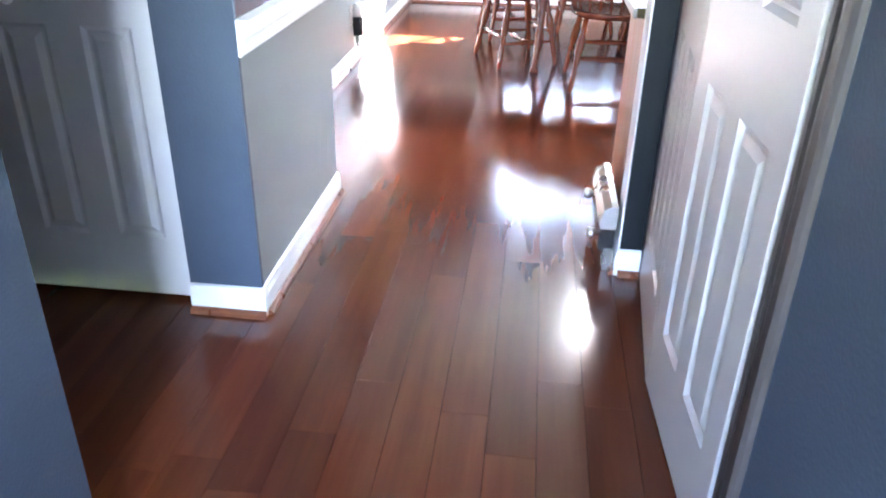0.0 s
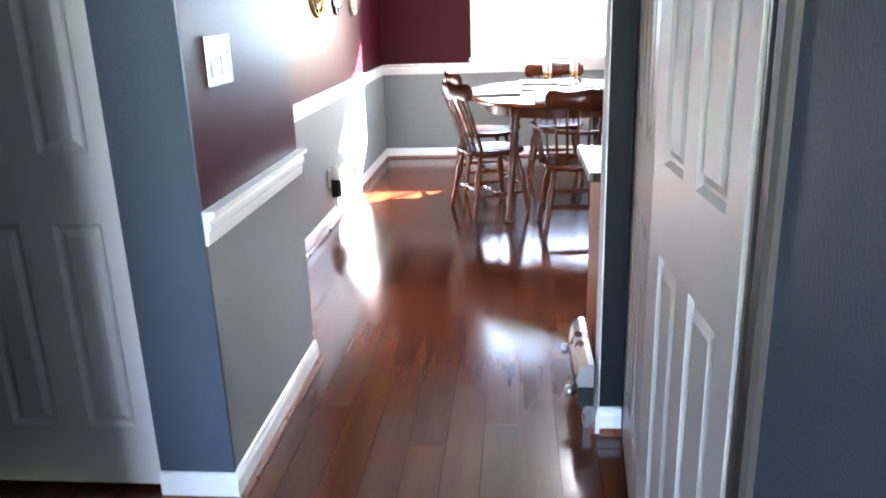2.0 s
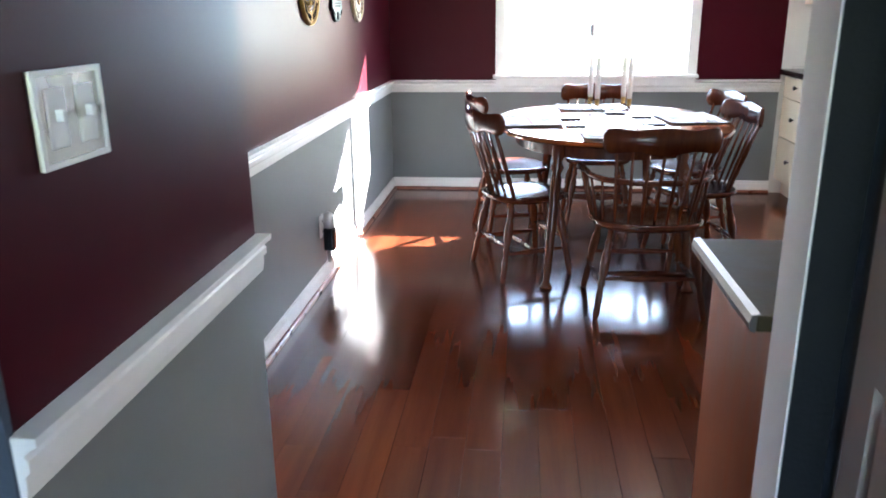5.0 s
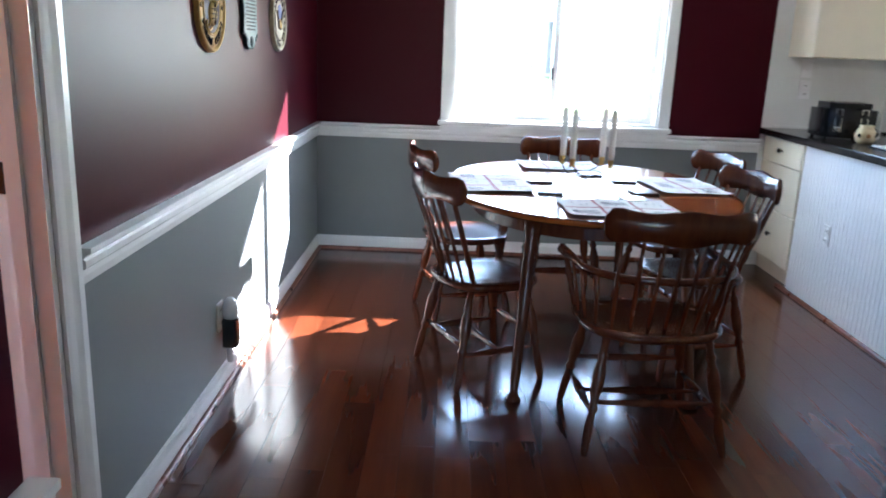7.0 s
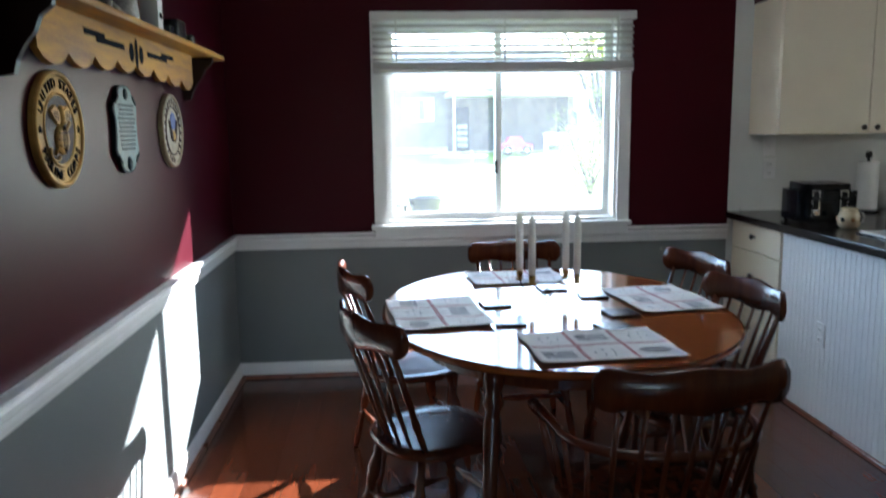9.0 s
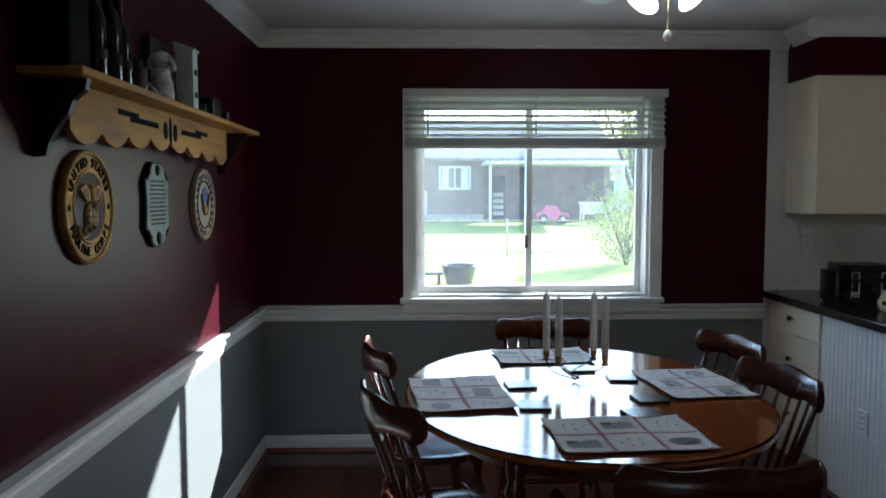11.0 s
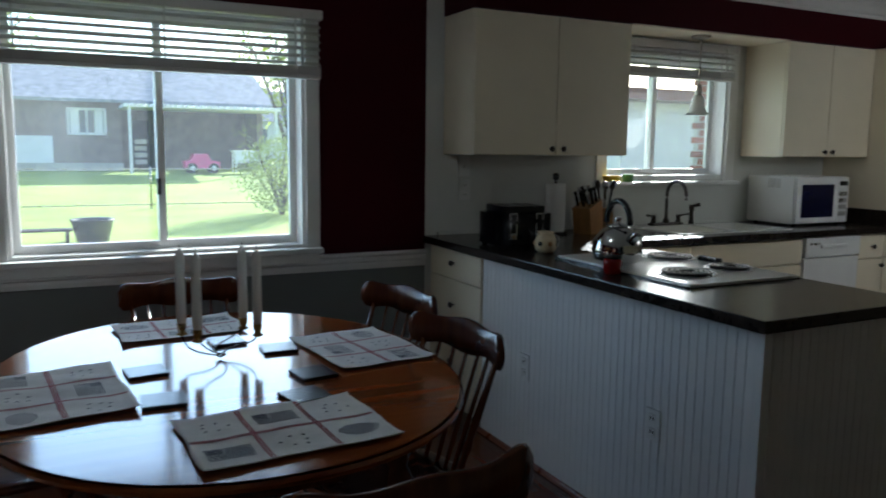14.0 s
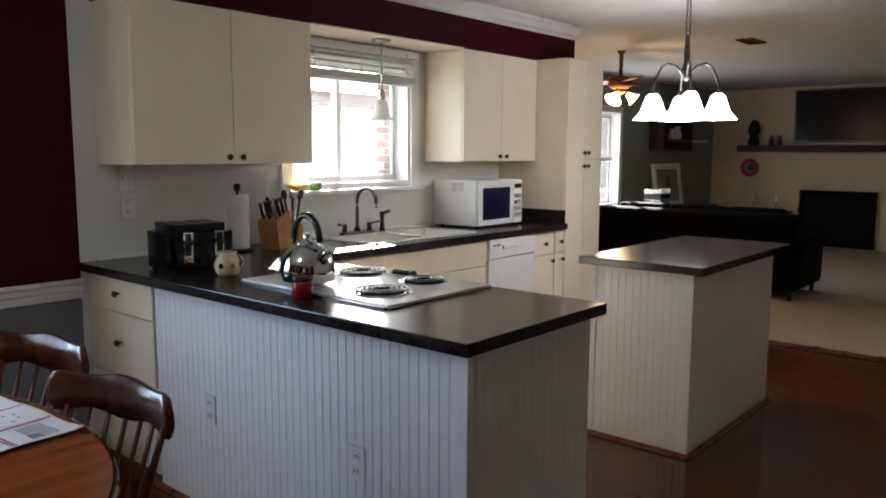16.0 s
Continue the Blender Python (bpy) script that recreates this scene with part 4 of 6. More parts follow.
for y, h in ((5.10, 1.0), (5.20, 1.08), (5.27, 0.92)):
    bt = thing("bottle", "dark glass bottle with a gold band on the wall shelf", "bottle", "bottles on the wall shelf", pose(0.085, y, SHELF_Z))
    part("glass", lathe([(0.030, 0), (0.034, 0.006), (0.034, 0.15 * h), (0.028, 0.175 * h), (0.013, 0.20 * h), (0.012, 0.255 * h), (0.015, 0.26 * h), (0.014, 0.275 * h)], 16), GLOSSBLACK, bt)
    part("gold_band", lathe([(0.0345, 0.05), (0.035, 0.052), (0.035, 0.075), (0.0345, 0.077)], 16), DARKGOLD, bt)
    part("foil", lathe([(0.0135, 0.225 * h), (0.0165, 0.262 * h), (0.0155, 0.278 * h), (0.006, 0.28 * h)], 14), DARKGOLD, bt, "gold foil neck")
single("frame_back", soft_box(-0.008, 0.008, -0.09, 0.09, 0, 0.23, 0.003), DARKWOOD, "dark framed board leaning at the back of the shelf", "frame", place=pose(0.025, 5.76, SHELF_Z))
single("tall_clock", soft_box(-0.04, 0.04, -0.06, 0.06, 0, 0.24, 0.01), SOOT, "tall black box at the end of the wall shelf", "box", place=pose(0.075, 4.96, SHELF_Z))
for y, w, h in ((6.04, 0.05, 0.045), (6.18, 0.12, 0.085), (6.36, 0.05, 0.05)):
    single("trinket_box", soft_box(-0.035, 0.035, -w / 2, w / 2, 0, h, 0.008), BLACK, "small dark trinket box on the wall shelf", "trinket box", "trinkets on the wall shelf", pose(0.08, y, SHELF_Z))
single("jar", lathe([(0.03, 0), (0.036, 0.02), (0.036, 0.07), (0.022, 0.085), (0.024, 0.10)], 16), DARKMETAL, "small dark metal jar on the wall shelf", "jar", place=pose(0.08, 5.40, SHELF_Z))

WALLPOSE = lambda y, z: Matrix.Translation((0.001, y, z)) @ Matrix(((0, 0, 1, 0), (1, 0, 0, 0), (0, 1, 0, 0), (0, 0, 0, 1)))


def letters(text, size, parent, mat, radius, middle, spread, inward=False, depth=0.0015, z=0.016):
    """Letters of the built-in font, set round an arc. middle and spread: degrees."""
    for i, ch in enumerate(text):
        if ch == " ":
            continue
        s = (i / (len(text) - 1) - 0.5) * spread
        a = middle + s if inward else middle - s
        cu = bpy.data.curves.new("letter", "FONT")
        cu.body, cu.size, cu.extrude, cu.align_x, cu.align_y = ch, size, depth, "CENTER", "CENTER"
        tmp = bpy.data.objects.new("letter", cu)
        me = bpy.data.meshes.new_from_object(tmp)
        bpy.data.objects.remove(tmp)
        me.materials.clear()
        me.materials.append(mat)
        o = new("letter", me)
        o.parent = parent
        o.matrix_local = pose(radius * math.cos(radians(a)), radius * math.sin(radians(a)), z, 0, 0, a + 90 if inward else a - 90)


def disc(rx, ry, z0, z1, mats, parent, name, label=""):
    bm = slab(ring_points(rx, ry, 48), z0, z1)
    bmesh.ops.bevel(bm, geom=[e for e in bm.edges if all(abs(v.co.z - z1) < 1e-6 for v in e.verts)], offset=min(0.003, (z1 - z0) * 0.4), segments=2, affect="EDGES")
    return part(name, bm, mats, parent, label)


def rim(rx, ry, r, z, mat, parent, name="rim"):
    return part(name, tube([(x, y, z) for x, y in ring_points(rx, ry, 56)], r, 8, closed=True), mat, parent)


p1 = thing("wall_plaque", "round carved golden wooden military plaque with dark lettering", "plaque", "plaques on the wall", WALLPOSE(5.212, 1.44))
disc(0.158, 0.158, 0, 0.014, GOLD, p1, "plate")
rim(0.150, 0.150, 0.007, 0.014, GOLD, p1)
rim(0.098, 0.098, 0.004, 0.014, GOLD, p1, "inner_rim")
disc(0.092, 0.092, 0.012, 0.0155, DARKGOLD, p1, "centre_field", "dark carved centre")
globe = part("emblem", lathe([(0.042, 0.015), (0.038, 0.022), (0.024, 0.027)], 24, pose(0, -0.026, 0)), GOLD, p1, "raised golden globe")
for k in (-1, 0, 1):
    part("meridian", tube([((0.012 * k) * math.cos(a) , -0.026 + 0.036 * math.sin(a), 0.0268) for a in [math.pi * (q / 8 - 0.5) for q in range(9)]], 0.0016, 5), DARKGOLD, globe)
    part("parallel", boxes((-0.036 + 0.006 * abs(k), 0.036 - 0.006 * abs(k), -0.0275 + 0.017 * k, -0.0245 + 0.017 * k, 0.022, 0.0275)), DARKGOLD, globe)
for s in (-1, 1):
    part("wing", slab([(s * 0.004, 0.022), (s * 0.014, 0.050), (s * 0.040, 0.064), (s * 0.068, 0.050), (s * 0.058, 0.040), (s * 0.050, 0.030), (s * 0.040, 0.024), (s * 0.026, 0.014)], 0.015, 0.023), GOLD, p1, "spread golden wing")
    for q in range(3):
        part("feather_line", slab([(s * (0.022 + 0.011 * q), 0.022 + 0.004 * q), (s * (0.025 + 0.011 * q), 0.021 + 0.004 * q), (s * (0.030 + 0.011 * q), 0.050), (s * (0.027 + 0.011 * q), 0.052)], 0.0228, 0.0238), DARKGOLD, p1)
part("bird_body", turned((0, 0.010, 0.019), (0, 0.064, 0.022), [(0.006, 0), (0.012, 0.3), (0.010, 0.65), (0.006, 0.75), (0.008, 0.9), (0.003, 1)], 12), GOLD, p1)
part("anchor_shank", turned((-0.052, -0.066, 0.019), (0.046, 0.020, 0.024), [(0.004, 0), (0.004, 1)], 8), GOLD, p1)
part("anchor_arms", tube([(-0.052 + 0.030 * math.cos(t), -0.060 + 0.022 * math.sin(t), 0.020) for t in [math.radians(150 + 15 * q) for q in range(13)]], 0.004, 6), GOLD, p1)
letters("UNITED STATES", 0.036, p1, SOOT, 0.123, 90, 128)
letters("MARINE CORPS", 0.036, p1, SOOT, 0.123, 270, 122, True)
for s in (-1, 1):
    part("star", slab([((0.010 if k % 2 == 0 else 0.004) * math.sin(k * math.pi / 5) + s * 0.123, (0.010 if k % 2 == 0 else 0.004) * math.cos(k * math.pi / 5)) for k in range(10)], 0.0145, 0.017), SOOT, p1)

p2 = thing("wall_plaque", "green patinated badge-shaped plaque with rows of lettering", "plaque", "plaques on the wall", WALLPOSE(5.752, 1.441))
half = [(0.0, 0.148), (0.036, 0.145), (0.062, 0.134), (0.076, 0.116), (0.082, 0.098), (0.112, 0.086), (0.118, 0.070), (0.108, 0.030)]
upper = half + [(x, -y) for x, y in half[::-1]]
badge = upper + [(-x, y) for x, y in upper[-2:0:-1]]
part("plate", slab(badge, 0, 0.014), DARKGREEN, p2)
part("field", slab([(x * 0.93, y * 0.95) for x, y in badge], 0.013, 0.0165), GREENBRONZE, p2, "green patinated face")
for k in range(11):
    w = 0.084 - 0.010 * (abs(k - 5) > 3) - 0.006 * (k % 3)
    part("lettering", boxes((-w, w, 0.076 - 0.0145 * k, 0.083 - 0.0145 * k, 0.016, 0.0178)), DARKGREEN, p2)
for sx in (-1, 1):
    for sy in (-1, 1):
        part("corner_bar", slab([(sx * 0.066, sy * 0.108), (sx * 0.072, sy * 0.114), (sx * 0.104, sy * 0.088), (sx * 0.098, sy * 0.082)], 0.016, 0.0195), DARKGREEN, p2)
for y, r in ((0.118, 0.020), (-0.116, 0.024)):
    part("boss", lathe([(r, 0.015), (r * 0.9, 0.020), (r * 0.5, 0.023)], 18, pose(0, y, 0)), DARKGREEN, p2)

p3 = thing("wall_plaque", "round pale tan military plaque with a blue shield", "plaque", "plaques on the wall", WALLPOSE(6.318, 1.434))
disc(0.150, 0.150, 0, 0.014, SILVERWOOD, p3, "plate")
rim(0.142, 0.142, 0.007, 0.014, SILVERWOOD, p3)
rim(0.098, 0.098, 0.004, 0.014, DARKGOLD, p3, "inner_rim")
disc(0.092, 0.092, 0.012, 0.0155, SILVERWOOD, p3, "centre_field")
disc(0.034, 0.034, 0.015, 0.019, BLUE, p3, "shield", "blue shield").location = (0, 0.04, 0)
for s in (-1, 1):
    part("emblem", slab([(s * 0.012, -0.045), (s * 0.035, -0.03), (s * 0.060, 0.04), (s * 0.046, 0.045), (s * 0.03, 0.0), (s * 0.008, -0.02)], 0.015, 0.021), DARKGOLD, p3, "dark carved wing")
part("emblem", lathe([(0.022, 0.015), (0.018, 0.022), (0.01, 0.024)], 16, pose(0, -0.02, 0)), GOLD, p3)
for k in range(22):
    a = radians(20 + k * 320 / 21 - 70)
    part("lettering", boxes((-0.006, 0.006, -0.010, 0.010, 0.0, 0.0025), ), DARKGOLD, p3).matrix_local = pose(0.119 * math.cos(a), 0.119 * math.sin(a), 0.0145, 0, 0, math.degrees(a) - 90)


def outlet(place, label="white double wall socket", cat="socket"):
    o = thing("wall_socket", label, cat, "", place)
    part("plate", soft_box(-0.036, 0.036, -0.058, 0.058, 0, 0.006, 0.002), WHITEPLASTIC, o)
    for z in (-0.026, 0.026):
        f = part("receptacle", soft_box(-0.017, 0.017, z - 0.015, z + 0.015, 0.005, 0.008, 0.003), WHITEPLASTIC, o)
        part("slot", boxes((-0.008, -0.005, z - 0.006, z + 0.006, 0.007, 0.0085), (0.005, 0.008, z - 0.006, z + 0.006, 0.007, 0.0085)), BLACK, f)
    return o


outlet(WALLPOSE(5.215, 0.285), "white wall socket above the baseboard")
warmer = thing("plug_in_warmer", "plug-in scent warmer, dark below and white above", "air freshener", place=WALLPOSE(5.245, 0.235))
part("body", soft_box(-0.030, 0.030, -0.085, 0.035, 0.007, 0.065, 0.010), BLACK, warmer, "black plastic body")
part("cap", lathe([(0.026, 0.035), (0.030, 0.06), (0.024, 0.105), (0.010, 0.118)], 16, pose(0, 0, 0.036, -90)), WHITEPLASTIC, warmer, "white cap")
part("refill", lathe([(0.012, -0.15), (0.014, -0.12), (0.012, -0.085)], 14, pose(0, 0, 0.03, -90)), WHITEPLASTIC, warmer)

# ---- light switch on the hall wall ----
sw = thing("light_switch", "ornate white two-gang light switch plate", "light switch", place=Matrix.Translation((0.406, 2.468, 1.203)) @ Matrix(((0, 0, 1, 0), (1, 0, 0, 0), (0, 1, 0, 0), (0, 0, 0, 1))))
part("plate", soft_box(-0.082, 0.082, -0.064, 0.064, 0, 0.006, 0.002), NICKEL, sw)
part("border", boxes((-0.082, -0.074, -0.064, 0.064, 0.005, 0.010), (0.074, 0.082, -0.064, 0.064, 0.005, 0.010), (-0.074, 0.074, 0.056, 0.064, 0.005, 0.010), (-0.074, 0.074, -0.064, -0.056, 0.005, 0.010)), WHITEPLASTIC, sw)
for x in (-0.036, 0.036):
    rk = part("rocker", soft_box(x - 0.022, x + 0.022, -0.040, 0.040, 0.005, 0.009, 0.003), WHITEPLASTIC, sw)
    part("toggle", soft_box(x - 0.005, x + 0.005, -0.004, 0.012, 0.008, 0.020, 0.002), WHITEPLASTIC, rk)

# ---- beside the partition: heater and low cabinet ----
heater = thing("baseboard_heater", "satin metal baseboard heater with black slots", "heater")
part("hood", slab([(0.0, 0.13), (-0.05, 0.13), (-0.058, 0.15), (-0.045, 0.195), (-0.02, 0.21), (0.0, 0.21)], -0.20, 0.20, pose(1.458, 2.87, 0, 90)), NICKEL, heater)
part("fin_block", boxes((1.408, 1.458, 2.68, 3.06, 0.05, 0.13)), BLACK, heater, "black slotted fins")
part("skirt", slab([(0.0, -0.02), (-0.03, -0.02), (-0.036, 0.05), (-0.02, 0.055), (0.0, 0.055)], -0.20, 0.20, pose(1.458, 2.87, 0, 90)), NICKEL, heater)
for y, z in ((2.73, 0.085), (3.00, 0.115)):
    part("valve_knob", lathe([(0.008, 0), (0.008, 0.012), (0.018, 0.014), (0.020, 0.034), (0.014, 0.040)], 16, pose(1.411, y, z, 0, -90)), NICKEL, heater, "round metal knob")

cab = thing("low_cabinet", "low brown wooden cabinet with a dark glossy top", "cabinet")
part("body", boxes((1.485, 2.20, 2.785, 3.245, FLOOR_Z, 0.784)), BROWNWOOD, cab)
part("top", soft_box(1.447, 2.22, 2.775, 3.27, 0.784, 0.814, 0.003), REFLECTTOP, cab, "dark top tinted olive for a warm reflection")
part("edge_strip", slab([(-0.002, 0.781), (-0.012, 0.786), (-0.014, 0.800), (-0.010, 0.814), (0.004, 0.818), (0.0, 0.814), (-0.001, 0.792)], -0.246, 0.246, pose(1.448, 3.0225, 0, 90)), EDGESTRIP, cab, "rounded metal edge strip")


# ---- kitchen ----
def knob(parent, m, mat=None):
    return part("knob", lathe([(0.005, 0), (0.006, 0.012), (0.014, 0.017), (0.016, 0.024), (0.010, 0.030)], 14, m), mat or DARKMETAL, parent, "dark round knob")


FRONT = lambda x, y, z: pose(x, y, z, 90)      # a knob that points towards -y
WEST = lambda x, y, z: pose(x, y, z, 0, -90)   # a knob that points towards -x


def upper_cabinet(x0, x1, z0, z1, doors, knobs, label):
    c = thing("wall_cabinet", label, "cabinet", "white kitchen cabinets")
    y0 = 7.152
    part("body", boxes((x0, x1, y0 + 0.02, 7.499, z0, z1)), CABPAINT, c)
    for (a, b), kx in zip(doors, knobs):
        d = part("door", soft_box(a + 0.002, b - 0.002, y0, y0 + 0.019, z0 + 0.003, z1 - 0.003, 0.003), CABPAINT, c)
        if kx is not None:
            knob(d, FRONT(kx, y0, z0 + 0.035))
    return c


upper_cabinet(3.035, 4.046, 1.368, 2.110, [(3.035, 3.55), (3.55, 4.046)], [3.512, 3.588], "cream-white two-door wall cabinet under a maroon soffit")
upper_cabinet(5.335, 6.19, 1.368, 2.110, [(5.335, 5.76), (5.76, 6.19)], [5.722, 5.798], "cream-white two-door wall cabinet above the microwave")
pantry = thing("pantry_cabinet", "tall cream-white pantry cabinet with four doors", "cabinet")
part("body", boxes((6.195, 6.70, 6.90, 7.499, 0.1, 2.110), (6.195, 6.70, 6.96, 7.499, FLOOR_Z, 0.1)), CABPAINT, pantry)
for a, b, kx in ((6.195, 6.4475, 6.42), (6.4475, 6.70, 6.475)):
    for z0, z1, kz in ((0.105, 1.378, 1.33), (1.386, 2.107, 1.43)):
        d = part("door", soft_box(a + 0.002, b - 0.002, 6.881, 6.90, z0, z1, 0.003), CABPAINT, pantry)
        knob(d, FRONT(kx, 6.881, kz))

pen = thing("peninsula_cabinet", "white peninsula base cabinet clad in beadboard", "cabinet")
part("body", boxes((2.975, 3.64, 5.22, 6.90, FLOOR_Z, 0.874), (2.97, 3.64, 6.90, 7.499, 0.09, 0.874), (3.02, 3.64, 6.90, 7.499, FLOOR_Z, 0.09)), CABPAINT, pen)
part("corner_post", soft_box(2.955, 2.99, 5.195, 5.230, FLOOR_Z, 0.874, 0.003), BEADPAINT, pen)
part("end_panel", boxes((2.99, 3.64, 5.212, 5.221, FLOOR_Z, 0.874)), BEADPAINT, pen)
for z0, z1 in ((0.715, 0.865), (0.425, 0.708), (0.105, 0.418)):
    d = part("drawer", soft_box(2.951, 2.970, 6.905, 7.475, z0, z1, 0.003), CABPAINT, pen)
    knob(d, WEST(2.951, 7.19, (z0 + z1) / 2 + 0.01))
BEAD = [(0.0, 0.0), (0.0, 0.0345), (0.0009, 0.0352), (-0.0002, 0.0362), (-0.0002, 0.0378), (0.0009, 0.0390)]


def bead_strip_mesh(h):
    bm = bmesh.new()
    rows = [[bm.verts.new((d - 0.010, s, z)) for d, s in BEAD] + [bm.verts.new((0.004, 0.0398, z)), bm.verts.new((0.004, 0.0, z))] for z in (0, h)]
    for i in range(8):
        bm.faces.new((rows[0][i], rows[0][(i + 1) % 8], rows[1][(i + 1) % 8], rows[1][i]))
    bm.faces.new(rows[0][::-1]), bm.faces.new(rows[1])
    return mesh_of("beadboard_strip", bm, BEADPAINT)


strip_me = bead_strip_mesh(0.892)
for i in range(42):
    s = new("beadboard_strip", strip_me)
    s.parent, s.matrix_local = pen, pose(2.973, 5.230 + 0.0398 * i, FLOOR_Z)
for i in range(16):
    s = new("beadboard_strip", strip_me)
    s.parent, s.matrix_local = pen, Matrix.Translation((3.64 - 0.0398 * i, 5.213, FLOOR_Z)) @ Matrix.Rotation(math.pi / 2, 4, "Z")
part("shoe_moulding", sweep_profile(SHOEP, (2.972, 5.205, 0), (2.972, 7.0, 0), (-1, 0)), SHOE, pen, "red-brown shoe moulding")
part("shoe_moulding", sweep_profile(SHOEP, (2.955, 5.210, 0), (3.64, 5.210, 0), (0, -1)), SHOE, pen)
outlet(Matrix.Translation((2.962, 5.655, 0.43)) @ Matrix(((0, 0, -1, 0), (-1, 0, 0, 0), (0, 1, 0, 0), (0, 0, 0, 1))), "white wall socket on the beadboard peninsula")
sock = outlet(Matrix.Translation((2.962, 6.50, 0.42)) @ Matrix(((0, 0, -1, 0), (-1, 0, 0, 0), (0, 1, 0, 0), (0, 0, 0, 1))), "white wall socket on the beadboard peninsula")
outlet(Matrix.Translation((3.17, 7.499, 1.165)) @ Matrix(((-1, 0, 0, 0), (0, 0, -1, 0), (0, 1, 0, 0), (0, 0, 0, 1))) @ pose(0, 0, 0), "white wall socket on the backsplash")

plate = thing("light_switch", "white double switch plate above the wall socket", "light switch", place=Matrix.Translation((3.165, 7.499, 1.30)) @ Matrix(((-1, 0, 0, 0), (0, 0, -1, 0), (0, 1, 0, 0), (0, 0, 0, 1))))
part("plate", soft_box(-0.036, 0.036, -0.058, 0.058, 0, 0.006, 0.002), WHITEPLASTIC, plate)
part("toggle", soft_box(-0.006, 0.006, -0.010, 0.012, 0.005, 0.018, 0.002), WHITEPLASTIC, plate)

worktop = thing("worktop", "dark laminate worktop turning along the peninsula", "worktop")
part("peninsula_top", soft_box(2.915, 3.69, 5.167, 7.499, 0.874, 0.914, 0.004), COUNTER, worktop)
part("wall_top", boxes((3.691, 4.34, 6.86, 7.499, 0.874, 0.914), (5.22, 6.194, 6.86, 7.499, 0.874, 0.914), (4.34, 5.22, 6.86, 6.97, 0.874, 0.914), (4.34, 5.22, 7.40, 7.499, 0.874, 0.914)), COUNTER, worktop)
part("back_lip", soft_box(3.0, 6.175, 7.482, 7.499, 0.914, 0.932, 0.003), BACKSPLASH, worktop)
part("side_lip", boxes((6.176, 6.194, 6.88, 7.48, 0.914, 1.01)), COUNTER, worktop)
for x0, x1, kind in ((3.66, 4.32, "door"), (4.32, 5.255, "sink"), (5.795, 6.06, "door"), (6.065, 6.193, "door")):
    c = thing("base_cabinet", "cream-white base cabinet below a dark worktop", "cabinet", "white kitchen cabinets")
    part("body", boxes((x0, x1, 6.905, 7.40, 0.1, 0.845 if kind == "sink" else 0.873), (x0, x1, 6.96, 7.40, FLOOR_Z, 0.1)), CABPAINT, c)
    d = part("drawer_front", soft_box(x0 + 0.003, x1 - 0.003, 6.886, 6.905, 0.71, 0.862, 0.003), CABPAINT, c)
    if kind != "sink":
        knob(d, FRONT((x0 + x1) / 2, 6.886, 0.785))
    spans = [(x0, (x0 + x1) / 2), ((x0 + x1) / 2, x1)] if x1 - x0 > 0.5 else [(x0, x1)]
    for k, (a, b) in enumerate(spans):
        d = part("door", soft_box(a + 0.003, b - 0.003, 6.886, 6.905, 0.115, 0.700, 0.003), CABPAINT, c)
        knob(d, FRONT(b - 0.04 if k == 0 else a + 0.04, 6.886, 0.655))
dw = thing("dishwasher", "white built-in dishwasher with a recessed handle", "dishwasher")
part("body", boxes((5.262, 5.788, 6.91, 7.40, 0.1, 0.872)), WHITEPLASTIC, dw)
part("door", soft_box(5.265, 5.785, 6.875, 6.91, 0.13, 0.735, 0.006), WHITEPLASTIC, dw)
part("control_panel", soft_box(5.265, 5.785, 6.868, 6.91, 0.742, 0.868, 0.008), WHITEPLASTIC, dw)
part("handle", soft_box(5.40, 5.65, 6.855, 6.870, 0.800, 0.822, 0.005), WHITEPLASTIC, dw)
for x in (5.31, 5.345, 5.38):
    part("button", soft_box(x - 0.01, x + 0.01, 6.864, 6.869, 0.822, 0.836, 0.002), NICKEL, dw)

sink = thing("sink", "white double-bowl kitchen sink set in the worktop", "sink")
for x0, x1 in ((4.35, 4.775), (4.785, 5.21)):
    part("bowl", boxes((x0, x0 + 0.012, 6.98, 7.39, 0.76, 0.918), (x1 - 0.012, x1, 6.98, 7.39, 0.76, 0.918), (x0, x1, 6.98, 6.992, 0.76, 0.918), (x0, x1, 7.378, 7.39, 0.76, 0.918), (x0, x1, 6.98, 7.39, 0.748, 0.76)), ENAMEL, sink)
part("rim", boxes((4.325, 5.235, 6.955, 6.992, 0.9145, 0.922), (4.325, 5.235, 7.378, 7.42, 0.9145, 0.922), (4.325, 4.362, 6.992, 7.378, 0.9145, 0.922), (5.198, 5.235, 6.992, 7.378, 0.9145, 0.922), (4.763, 4.797, 6.992, 7.378, 0.9145, 0.922)), ENAMEL, sink)
faucet = thing("faucet", "tall dark bronze kitchen faucet with two handles", "faucet", place=pose(4.63, 7.435, 0.922))
part("base", soft_box(-0.13, 0.13, -0.025, 0.025, -0.002, 0.014, 0.006), DARKMETAL, faucet)
spout = [(0, 0, 0.01 + 0.02 * k) for k in range(10)] + [(0.0, -0.085 + 0.085 * math.cos(a), 0.20 + 0.085 * math.sin(a)) for a in [math.pi * k / 12 for k in range(1, 13)]] + [(0, -0.17, 0.17)]
part("spout", tube(spout, 0.011, 10), PEWTER, faucet)
part("collar", lathe([(0.022, 0.012), (0.020, 0.03), (0.013, 0.045)], 16), DARKMETAL, faucet)
